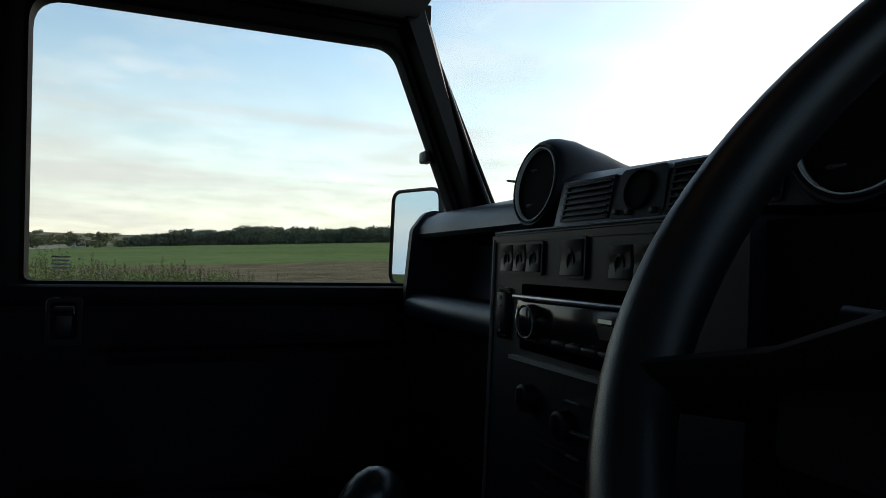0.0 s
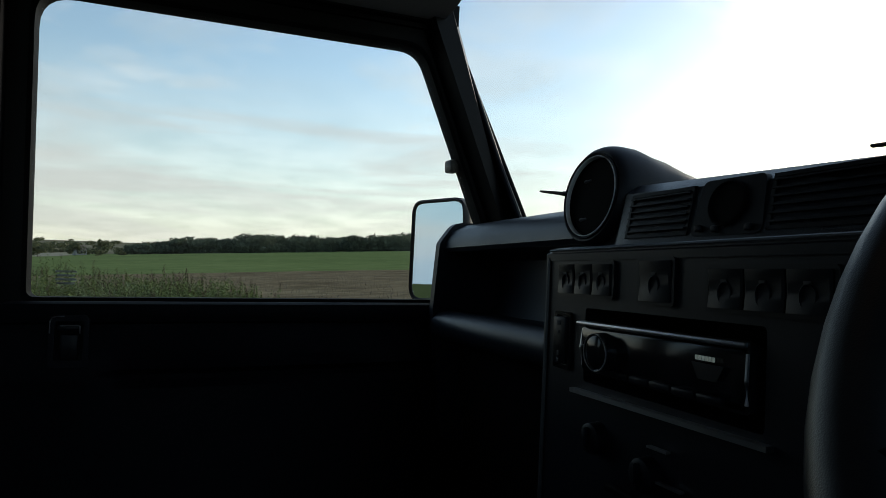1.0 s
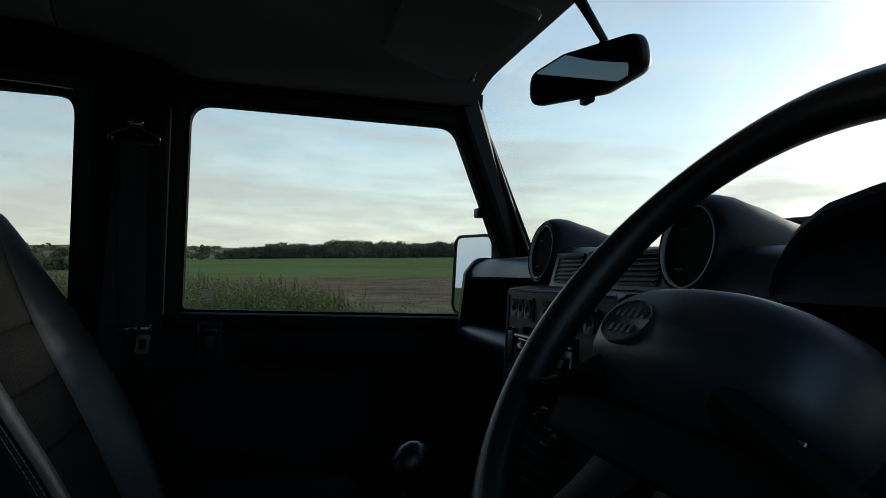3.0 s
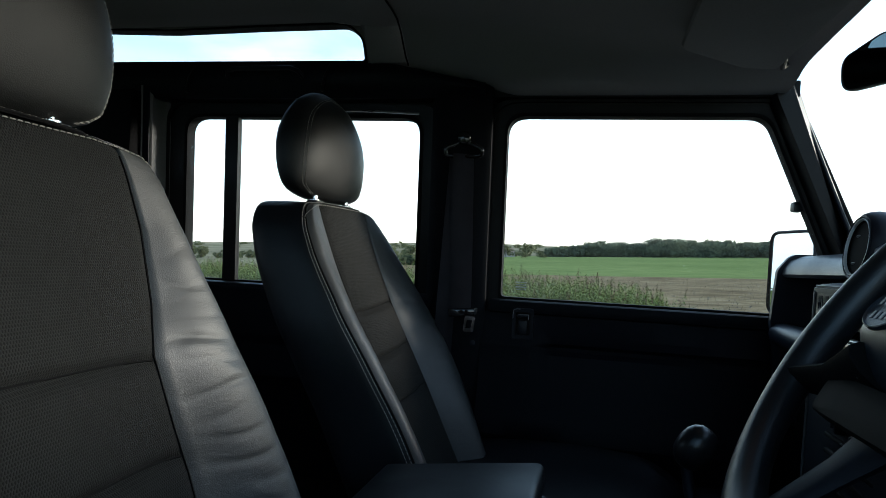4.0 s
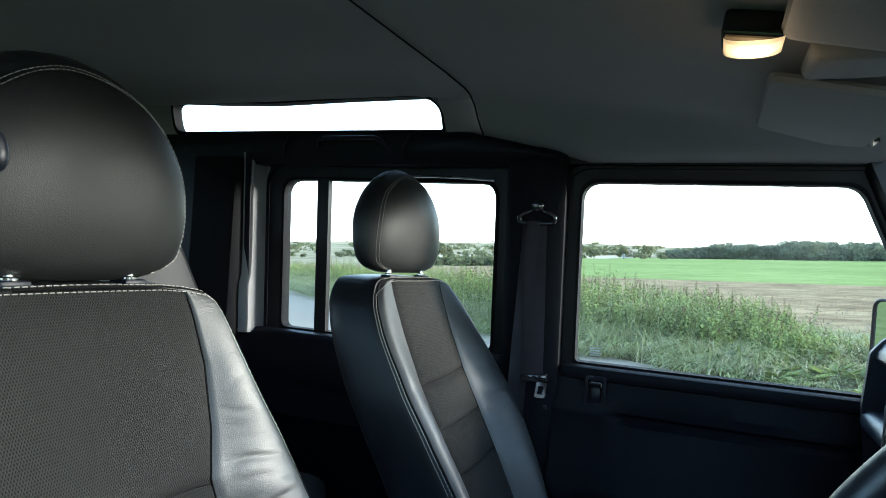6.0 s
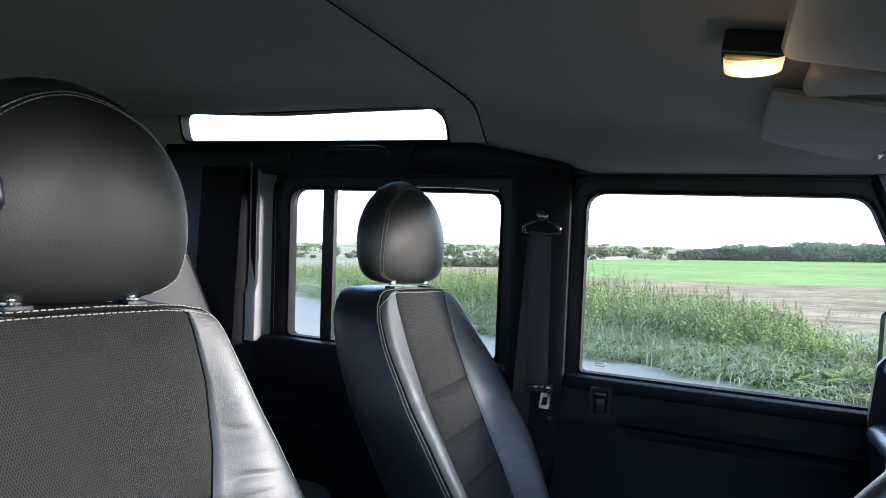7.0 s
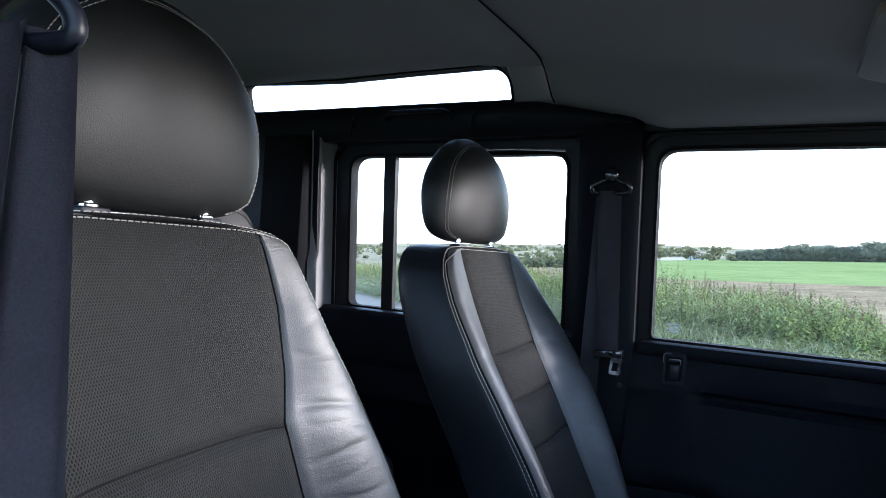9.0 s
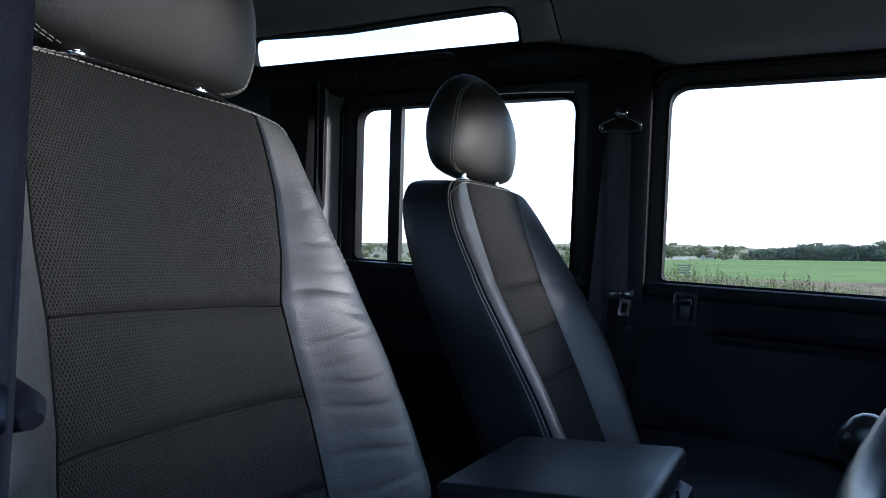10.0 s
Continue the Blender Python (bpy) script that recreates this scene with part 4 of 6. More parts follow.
    outer = [rows[2][k].lerp(rows[1][k], 0.75 + 0.15 * min(1.0, max(0.0, (rim[k].z - 1.425) / 0.022))) for k in range(n)]
    for side in (-1, 1):
        half = outer[:n // 2 + 1] if side < 0 else outer[n // 2:]
        stitches(bm, half, Vector((0.0006, side * 0.0012, 0.0012)), 0.0048, 0.0020, 0.00065)
    tagged(part("stitching", bm, THREAD, seat, "pale double row of stitching"), kind="stuff")
    # dark seams: down both sides of the cloth and across it
    bm = bmesh.new()
    for s in (-1, 1):
        tube(bm, [seat_front(s * seat_insert(z, s), z) + Vector((0.0008, 0, 0)) for z in zs[:-3:2]], 0.0011, 5)
    for s in FORM["seams"]:
        pts = []
        for k in range(15):
            v = -seat_insert(s, -1) + (seat_insert(s, -1) + seat_insert(s)) * k / 14
            z = s + FORM["slant"] * v / seat_insert(s, v)
            pts.append(seat_front(v * 0.985, z) + Vector((0.0004, 0, 0)))
        tube(bm, pts, 0.0014, 5)
    part("cover_seam", bm, RUBBER, seat)
    # cushion
    bm = bmesh.new()
    crow = []
    for k in range(21):
        x = -0.10 + 0.50 * k / 20
        top = 0.955 + 0.02 * math.sin(k / 20 * math.pi) - 0.06 * max(0, (k - 15) / 5) ** 2
        crow.append([(x, SEAT_Y + v, top + dz) for v, dz in ((-0.255, -0.13), (-0.26, -0.06), (-0.25, -0.012), (-0.22, 0.006), (-0.18, -0.002), (-0.14, -0.018), (0, -0.02), (0.14, -0.018), (0.18, -0.002), (0.22, 0.006), (0.25, -0.012), (0.26, -0.06), (0.255, -0.13))])
    sheet(bm, crow)
    bmesh.ops.holes_fill(bm, edges=[e for e in bm.edges if e.is_boundary])
    part("seat_cushion", bm, LEATHER_SIDE, seat)
    # head restraint on two chrome posts
    hc = Vector((-0.371, SEAT_Y, 1.5805 + FORM["head"]))

    def head(a, f):
        """a: round it, 0 to the front; f: from the bottom 0 to the top 1."""
        w = table(f, [(0, 0.50), (0.02, 0.68), (0.05, 0.82), (0.10, 0.93), (0.2, 0.99), (0.3, 1.0), (0.45, 0.985), (0.6, 0.915), (0.75, 0.78), (0.87, 0.60), (0.95, 0.40), (0.985, 0.25), (1.0, 0.10)]) * 0.153
        d = table(f, [(0, 0.36), (0.02, 0.48), (0.05, 0.59), (0.10, 0.69), (0.2, 0.82), (0.3, 0.91), (0.4, 0.97), (0.5, 1.0), (0.6, 0.98), (0.7, 0.90), (0.8, 0.76), (0.87, 0.62), (0.95, 0.39), (0.985, 0.24), (1.0, 0.10)]) * 0.054
        c, s = math.cos(a), math.sin(a)
        x = math.copysign(abs(c) ** 0.85, c) * d
        y = math.copysign(abs(s) ** 0.85, s) * w
        z = (f - 0.5) * 0.224
        return hc + Vector((x - 0.06 * z, y, z))
    fs = [0.0, 0.012, 0.03, 0.055, 0.085, 0.12, 0.17, 0.23, 0.3, 0.37, 0.44, 0.51, 0.58, 0.65, 0.71, 0.77, 0.82, 0.87, 0.91, 0.945, 0.975, 1.0]
    bm = bmesh.new()
    vs = sheet(bm, [[head(2 * math.pi * k / 48, f) for k in range(48)] for f in fs], close=True)
    bm.faces.new(vs[0][::-1]); bm.faces.new(vs[-1])
    hr = part("headrest", bm, HEAD_LEATHER, seat, "rounded black leather head restraint")
    bm = bmesh.new()
    # the seam of the front panel: up one side, over the top, down the other
    for a0, a1, top in ((0.90, 1.14, 0.925), (0.99, 1.23, 0.94)):
        arms = []
        for b0 in (a0, a1):
            arm = [(b0 - 0.25 * max(0.0, (0.12 - f) / 0.12) ** 2, f) for f in (0.03, 0.06, 0.10, 0.16, 0.24, 0.32, 0.40, 0.48, 0.55, 0.62)]
            arms.append(arm + [(b0 * math.cos(q * math.pi / 2 / 10), 0.62 + (top - 0.62) * math.sin(q * math.pi / 2 / 10) ** 0.9) for q in range(1, 11)])
        curve = [(-a, f) for a, f in arms[0]] + [(a, f) for a, f in arms[1][-2::-1]]
        stitches(bm, [head(a, f) for a, f in curve], Vector((0.0009, 0, 0.0005)), 0.0040, 0.0022, 0.0005)
    tagged(part("stitching", bm, THREAD, hr), kind="stuff")
    for v in (-0.066, 0.066):
        bm = bmesh.new()
        tube(bm, [(-0.345, SEAT_Y + v, 1.43), (-0.348, SEAT_Y + v, 1.50)], 0.0058, 12)
        post = part("headrest_post", bm, CHROME, seat)
        bm = bmesh.new()
        box(bm, (-0.345, SEAT_Y + v, 1.4600), (0.026, 0.030, 0.008), 0.003)
        box(bm, (-0.345, SEAT_Y + v, 1.4550), (0.030, 0.034, 0.006), 0.002)
        part("post_guide", bm, PLASTIC_GREY, post)
        bm = bmesh.new()
        lathe(bm, pose(-0.3455, SEAT_Y + v, 1.463), [(0.0095, 0.0), (0.0095, 0.003), (0.008, 0.0042), (0.0055, 0.0045)], 20)
        part("guide_collar", bm, CHROME, post)
    return seat


near_seat = front_seat()
tagged(near_seat, "black leather passenger seat with grey mesh-cloth centre and pale stitching")
FORM.clear()
FORM.update(OFF_FORM)
off_seat = front_seat()
off_seat.matrix_world = SEAT_SHIFT @ off_seat.matrix_world
near_seat.matrix_world = near_seat.matrix_world @ Matrix.Rotation(radians(-6), 4, "Z")
tagged(off_seat, "black leather driver's seat with grey mesh-cloth centre and pale stitching")

# rear bench: two backrests and cushion in the gloom
rear = thing("rear_bench", (-1.25, MID, 0.75), "dark grey cloth rear bench seat behind the front seats", "car seat")
CLOTH = mat("dark_grey_cloth", (0.045, 0.045, 0.047), 0.8, grain=250, vary=0.2, bump=0.3, bump_scale=900, spec=0.2)
for y0, w, top in ((0.435, 0.45, 1.545), (0.03, 0.34, 1.40), (-0.355, 0.42, 1.40)):
    o = rounded([(-0.5 * w, 0.86), (-0.42 * w, top), (0.26 * w, top), (0.5 * w, top - 0.26), (0.5 * w, 0.86)], [0.03, 0.07, 0.09, 0.12, 0.03])
    bm = bmesh.new()
    rows = []
    cz = 0.5 * (0.86 + top)
    for f, d in ((0.3, 0.050), (0.80, 0.048), (0.90, 0.044), (0.915, 0.040), (0.93, 0.044), (0.975, 0.032), (1.0, 0.010), (1.0, -0.04), (0.95, -0.065), (0.3, -0.07)):
        rows.append([(-1.03 - 0.20 * (cz + (v - cz) * f - 1.30) + d, y0 + u * f, cz + (v - cz) * f) for u, v in o])
    vs = sheet(bm, rows, close=True)
    bm.faces.new(vs[0]); bm.faces.new(vs[-1])
    bmesh.ops.recalc_face_normals(bm, faces=bm.faces)
    part("backrest", bm, CLOTH, rear)
bm = bmesh.new()
box(bm, (-0.82, MID, 0.86), (0.46, 1.24, 0.15), 0.05, None, 4)
part("seat_cushion", bm, CLOTH, rear)


# ---- seat belts ----
def smooth_loop(pts, steps=6):
    """A closed curve through the points."""
    p = [Vector(q) for q in pts]
    n = len(p)
    out = []
    for k in range(n):
        a, b, c, d = p[k - 1], p[k], p[(k + 1) % n], p[(k + 2) % n]
        for q in range(steps):
            t = q / steps
            out.append(0.5 * (2 * b + (c - a) * t + (2 * a - 5 * b + 4 * c - d) * t * t + (3 * b - a - 3 * c + d) * t ** 3))
    return out + out[:1]


def seat_belt():
    belt = thing("seat_belt", (-0.10, 0.705, 1.20), "black seat belt hanging from its pillar loop with a chrome tongue", "seat belt", "front seat belts")
    bm = bmesh.new()
    lathe(bm, pose(-0.104, 0.706, 1.640, 90), [(0.017, 0.0), (0.017, 0.012), (0.013, 0.018), (0.006, 0.020)], 20)
    part("anchor_bolt", bm, GLOSS_BLACK, belt)
    bm = bmesh.new()
    tube(bm, smooth_loop([(-0.135, 0.70, 1.600), (-0.145, 0.698, 1.608), (-0.142, 0.697, 1.617), (-0.122, 0.70, 1.627), (-0.104, 0.702, 1.634), (-0.086, 0.70, 1.627), (-0.066, 0.697, 1.617), (-0.063, 0.698, 1.608), (-0.073, 0.70, 1.600)]), 0.0055, 10, side=(0, 1, 0))
    part("pillar_loop", bm, GLOSS_BLACK, belt)
    bm = bmesh.new()
    rows = []
    for k in range(26):
        f = k / 25
        z = 1.604 - 0.36 * f
        c = -0.104 + 0.012 * f
        w = 0.0235 + 0.002 * math.sin(3 * f)
        rows.append([(c + w * u, 0.693 + 0.004 * f + 0.005 * math.sin(2.2 * u + 4 * f) * (1 - f * 0.5) + 0.002 * u * u, z) for u in (-1, -0.6, -0.2, 0.2, 0.6, 1)])
    sheet(bm, rows)
    bmesh.ops.solidify(bm, geom=bm.faces[:], thickness=0.0014)
    part("webbing", bm, WEBBING, belt)
    bm = bmesh.new()
    rows = []
    for k in range(26):
        f = k / 25
        z = 1.604 - 0.70 * f
        c = -0.118 - 0.02 * f
        w = 0.018 + 0.006 * f
        rows.append([(c + w * u, 0.704 - 0.004 * f + 0.004 * math.sin(2.5 * u + 2 * f), z) for u in (-1, -0.5, 0, 0.5, 1)])
    sheet(bm, rows)
    bmesh.ops.solidify(bm, geom=bm.faces[:], thickness=0.0014)
    part("lap_webbing", bm, WEBBING, belt)
    bm = bmesh.new()
    box(bm, (-0.088, 0.692, 1.245), (0.062, 0.010, 0.018), 0.004, Matrix.Rotation(radians(-6), 4, "Y"))
    tongue = part("tongue_grip", bm, GLOSS_BLACK, belt)
    o = rounded([(-0.084, 1.202), (-0.080, 1.238), (-0.056, 1.238), (-0.060, 1.202)], 0.005)
    i = rounded([(-0.078, 1.210), (-0.075, 1.229), (-0.063, 1.229), (-0.066, 1.210)], 0.002)
    part("tongue", ring(bmesh.new(), o, i, lambda u, v, d: (u, 0.692 - d, v), -0.0015, 0.0015), CHROME, tongue)
    bm = bmesh.new()
    tube(bm, [(-0.056, 0.690, 1.243), (-0.0545, 0.688, 1.258)], 0.003, 8)
    part("tongue_rivet", bm, CHROME, tongue)
    return belt


belt_near = seat_belt()
# the driver's belt, on the other pillar, mirrored by hand
belt = thing("seat_belt", (-0.04, -0.55, 1.25), "dark seat belt webbing of the driver's seat, hanging slack", "seat belt", "front seat belts")
bm = bmesh.new()
lathe(bm, pose(-0.128, -0.572, 1.578, -90), [(0.017, 0.0), (0.017, 0.012), (0.013, 0.018), (0.006, 0.020)], 20)
part("anchor_bolt", bm, GLOSS_BLACK, belt)
bm = bmesh.new()
tube(bm, smooth_loop([(-0.158, -0.553, 1.545), (-0.167, -0.552, 1.556), (-0.150, -0.550, 1.570), (-0.128, -0.548, 1.578), (-0.108, -0.543, 1.571), (-0.097, -0.537, 1.556), (-0.103, -0.539, 1.544)]), 0.0062, 14, side=(0, 1, 0))
part("pillar_loop", bm, PLASTIC, belt)
for c0, y0, c1, y1, w, low in ((-0.118, -0.541, -0.030, -0.580, 0.0235, 1.02), (-0.134, -0.560, -0.075, -0.604, 0.0225, 0.95)):
    bm = bmesh.new()
    rows = []
    for k in range(36):
        f = k / 35
        z = 1.552 + (low - 1.552) * f
        g = min(1.0, f * 1.7)
        c, y = c0 + (c1 - c0) * g, y0 + (y1 - y0) * g
        gather = 0.35 + 0.65 * min(1.0, f * 4.5)   # drawn together where it runs through the loop
        rows.append([(c + w * (u if u > 0 else u * gather), y + 0.006 * u + 0.007 * math.sin(3.4 * u + 2.2 * f) * (0.5 + 0.5 * f), z) for u in [-1 + q / 10 for q in range(21)]])
    sheet(bm, rows)
    bmesh.ops.solidify(bm, geom=bm.faces[:], thickness=0.0014)
    part("webbing", bm, LIT_WEBBING, belt)
bm = bmesh.new()
tube(bm, [(-0.092, -0.574, 1.246), (-0.080, -0.573, 1.244), (-0.050, -0.571, 1.240), (-0.022, -0.570, 1.235), (-0.011, -0.570, 1.233)], [0.006, 0.012, 0.0145, 0.0125, 0.005], 14, flat=0.75)
part("tongue_grip", bm, PLASTIC, belt)

# ---- cubby box between the seats ----
cubby = thing("cubby_box", (0.0, 0.12, 0.80), "black vinyl-topped storage box between the front seats", "storage box")
LID_TURN = pose(0, 0, 0, 0, -7.1, 0)               # the lid rises towards the dash
bm = bmesh.new()
box(bm, (0.021, 0.068, 1.046), (0.240, 0.262, 0.034), 0.011, LID_TURN, 3)
part("lid", bm, LEATHER_SIDE, cubby, "padded black vinyl lid")
bm = bmesh.new()
slab(bm, [(-0.085, 0.83), (-0.085, 1.012), (0.128, 1.038), (0.150, 1.030), (0.200, 0.83)], lambda u, v, d: (u, d, v), -0.045, 0.182)
part("body", bm, PLASTIC_GREY, cubby)
bm = bmesh.new()
tube(bm, [(0.143, 0.03, 1.046), (0.156, 0.06, 1.020), (0.143, 0.10, 1.046)], 0.0022, 6)
part("pull_cord", bm, RUBBER, cubby)

# ---- gear lever ----
gear = thing("gear_lever", (0.33, 0.10, 0.83), "black gear lever with a satin rounded knob", "gear lever")
bm = bmesh.new()
tube(bm, [(0.36, 0.08, 0.83), (0.338, 0.10, 0.98), (0.315, 0.113, 1.13)], 0.007, 10)
part("lever", bm, PLASTIC, gear)
bm = bmesh.new()
lathe(bm, pose(0.311, 0.115, 1.118, 8, 34, 0), [(0.008, 0.0), (0.015, 0.004), (0.0205, 0.012), (0.0232, 0.022), (0.0236, 0.032), (0.0220, 0.042), (0.0180, 0.050), (0.0110, 0.0555), (0.003, 0.0575)], 36)
part("knob", bm, KNOB_BLACK, gear, "satin black rounded gear knob")
bm = bmesh.new()
lathe(bm, pose(0.36, 0.10, 0.82), [(0.075, 0.0), (0.06, 0.03), (0.035, 0.07), (0.015, 0.10)], 20)
part("gaiter", bm, LEATHER_SIDE, gear)


# ---- dashboard ----
dash = thing("dashboard", (0.65, MID, 1.05), "black moulded off-road dashboard with round air vents", "dashboard")
DASH_L, DASH_R = 0.715, -0.58


def dash_section(y):
    """Profile of the passenger's side: deck, rounded brow, shelf hollow, padded rail, knee panel."""
    return [(0.735, 1.405), (0.66, 1.412), (0.61, 1.406), (0.588, 1.396), (0.577, 1.380), (0.575, 1.368), (0.580, 1.362), (0.66, 1.362), (0.675, 1.35), (0.675, 1.30),
            (0.66, 1.262), (0.605, 1.262), (0.586, 1.268), (0.568, 1.266), (0.558, 1.258), (0.554, 1.246), (0.558, 1.232), (0.570, 1.222), (0.600, 1.216), (0.605, 1.18), (0.605, 1.150), (0.61, 1.12), (0.62, 1.0)]


bm = bmesh.new()
shelf = [[(x - 0.006 * max(0, (0.40 - y) / 0.15) * (0 if x > 0.6 else 1), y, z) for x, z in dash_section(y)] for y in [0.712 - 0.452 * k / 24 for k in range(25)]]
sheet(bm, [row[:19] for row in shelf])
part("passenger_shelf", bm, DASH_TOP, dash, "open shelf with a padded grab rail")
bm = bmesh.new()
sheet(bm, [row[18:] for row in shelf])
part("knee_panel", bm, CARPET, dash)
# end cheek of the shelf with its rounded edge
cheek = rounded([(0.80, 1.06), (0.80, 1.41), (0.592, 1.410), (0.566, 1.376), (0.556, 1.27), (0.575, 1.06)], [0.01, 0.01, 0.03, 0.02, 0.02, 0.02])
part("end_cheek", slab(bmesh.new(), cheek, lambda u, v, d: (u, d, v), 0.706, 0.722), PLASTIC_GREY, dash)
# deck behind, running the whole width
bm = bmesh.new()
rows = []
for k in range(40):
    y = 0.30 - 0.86 * k / 39
    e = 0.034 * (y - 0.10)
    b = 0.014 if y > 0.236 else 0.0                # set back beneath the first pod
    rows.append([(0.735, y, 1.394 + e), (0.69, y, 1.402 + e), (0.64, y, 1.408 + e), (0.60, y, 1.411 + e), (0.578 + b, y, 1.409 + e), (0.564 + b, y, 1.400 + e), (0.553 + b, y, 1.360), (0.550 + b, y, 1.353)])
sheet(bm, rows)
part("deck", bm, DASH_TOP, dash, "curved black dash top")

# pods with round vents
def vent_pod(x0, cy, cz, r):
    m = pose(x0, cy, cz, 0, -81.7, 0)
    bm = bmesh.new()
    rows = []
    for dx, rad, drop in ((0.001, 1.03 * r, 0), (-0.001, 1.07 * r, 0), (-0.001, 1.12 * r, 0), (0.002, 1.19 * r, 0), (0.009, 1.25 * r, 0), (0.019, 1.275 * r, 0), (0.038, 1.27 * r, 0.001), (0.057, 1.22 * r, 0.004), (0.076, 1.17 * r, 0.006), (0.102, 1.08 * r, 0.011), (0.120, 1.0 * r, 0.012), (0.150, 0.8 * r, 0.018)):
        lean = 0.146 * max(0.0, 1 - dx / 0.06)
        rows.append([(x0 + dx + lean * rad * math.sin(a), cy + rad * math.cos(a), cz - drop + rad * math.sin(a)) for a in [2 * math.pi * q / 40 for q in range(40)]])
    vs = sheet(bm, rows, close=True)
    bm.faces.new(vs[-1])
    pod = part("vent_pod", bm, PLASTIC, dash, "rounded pod holding an air vent")
    bm = bmesh.new()
    hoop(bm, m, [(0.985 * r, -0.004), (0.986 * r, 0.0016), (0.990 * r, 0.0022), (1.008 * r, 0.0022), (1.016 * r, 0.0016), (1.018 * r, -0.004)], 64)
    part("bright_ring", bm, RING, pod, "thin bright ring")
    bm = bmesh.new()
    hoop(bm, m, [(1.018 * r, -0.008), (1.018 * r, 0.0015), (1.07 * r, 0.0030), (1.09 * r, -0.008)], 64)
    part("vent_bezel", bm, PLASTIC, pod)
    bm = bmesh.new()
    lathe(bm, m, [(0.985 * r, -0.004), (0.95 * r, -0.0015), (0.86 * r, -0.006), (0.6 * r, -0.010), (0.2 * r, -0.012), (0.01 * r, -0.012)], 48)
    eye = part("vent_eyeball", bm, RUBBER, pod)
    o = rounded([(-0.56 * r, -0.50 * r), (-0.56 * r, 0.56 * r), (0.48 * r, 0.56 * r), (0.48 * r, -0.50 * r)], 0.006)
    i = rounded([(-0.50 * r, -0.44 * r), (-0.50 * r, 0.50 * r), (0.42 * r, 0.50 * r), (0.42 * r, -0.44 * r)], 0.004)
    part("vent_mouth", ring(bmesh.new(), o, i, lambda u, v, d: m @ Vector((u, v, d)), -0.014, -0.0045), RUBBER, eye)
    for k in range(3):
        part("vane", boxes((m @ Vector((-0.04 * r + 0.24 * r * (k - 1), 0.03 * r, -0.0085)), (0.0025, 0.94 * r, 0.0014), 0.0004)), CARPET, eye)
    for u in (-0.53, 0.45):
        bm = bmesh.new()
        tube(bm, [m @ Vector((u * r, 0.56 * r, -0.006)), m @ Vector((u * r - 0.001, 0.42 * r, -0.0035)), m @ Vector((u * r, 0.20 * r, -0.0045))], [0.0012, 0.0020, 0.0010], 8)
        part("grip_tab", bm, LIT_EDGE, eye)


vent_pod(0.5626, 0.290, 1.4086, 0.0413)
vent_pod(0.5524, -0.0919, 1.4019, 0.0413)


def fascia(y, z, out=0.0):
    """The raked face under the dash top."""
    return (0.553 + 0.23 * (z - 1.360) - out, y, z - 0.012)


# slatted demister vents in the raked face, a switch blank between them
for a, b in ((0.222, 0.144), (0.068, -0.040)):
    bm = bmesh.new()
    for u0, u1, z0, z1 in ((a, b, 1.374, 1.377), (a, b, 1.411, 1.414), (a, a - 0.003, 1.374, 1.414), (b + 0.003, b, 1.374, 1.414)):
        slab(bm, [(u0, z0), (u0, z1), (u1, z1), (u1, z0)], lambda u, v, d: fascia(u, v, d), -0.002, 0.004)
    grille = part("demister_vent", bm, PLASTIC, dash, "slatted black air outlet")
    part("vent_throat", slab(bmesh.new(), [(a, 1.374), (a, 1.414), (b, 1.414), (b, 1.374)], lambda u, v, d: fascia(u, v, d), -0.001, 0.0006), RUBBER, grille)
    for k in range(6):
        z = 1.3790 + 0.0059 * k
        bm = bmesh.new()
        slab(bm, [(a - 0.002, z), (a - 0.002, z + 0.0015), (b + 0.002, z + 0.0015), (b + 0.002, z)], lambda u, v, d: fascia(u, v, d), 0.001, 0.0065)
        part("slat", bm, PLASTIC, grille)
o = rounded([(0.141, 1.372), (0.134, 1.416), (0.075, 1.416), (0.071, 1.372)], 0.006)
hazard = part("clock_panel", slab(bmesh.new(), o, lambda u, v, d: fascia(u, v, d), -0.002, 0.0035), PLASTIC, dash)
bm = bmesh.new()
mm = Matrix.Translation(fascia(0.106, 1.396, 0.0035)) @ pose(0, 0, 0, 0, -77, 0)
lathe(bm, mm, [(0.018, 0.0), (0.018, 0.003), (0.0165, 0.0036), (0.0155, 0.001), (0.004, 0.001)], 32)
part("clock_dial", bm, RUBBER, hazard)
for y, z in ((0.131, 1.378), (0.114, 1.377), (0.082, 1.377)):
    part("indicator_stud", boxes((fascia(y, z, 0.005), (0.004, 0.006, 0.005), 0.001)), PLASTIC_GREY, hazard)

# centre console face
PX = 0.497
LO = 1.05


def face(u, v, d):
    return (PX + 0.05 * (u - 0.1) - 0.03 * (1.35 - v) - d, u, v)


frame_o = rounded([(0.272, LO), (0.272, 1.350), (-0.075, 1.350), (-0.075, LO)], [0.01, 0.008, 0.008, 0.01])
RAD_HOLE = rounded([(0.206, 1.238), (0.206, 1.300), (0.012, 1.300), (0.012, 1.238)], 0.004)
part("console_face", ring(bmesh.new(), frame_o, RAD_HOLE, face, -0.05, 0.0), PLASTIC_GREY, dash, "dark grey switch panel")
bm = bmesh.new()
sheet(bm, [[(0.560, y, 1.357), (0.53, y, 1.355), (face(y, 1.35, -0.008)[0], y, 1.353), (face(y, 1.35, 0.002)[0], y, 1.347), (face(y, 1.35, 0.002)[0], y, 1.341)] for y in (0.276, 0.272, 0.1, -0.05, -0.078)])
part("console_ledge", bm, PLASTIC_GREY, dash)
bm = bmesh.new()
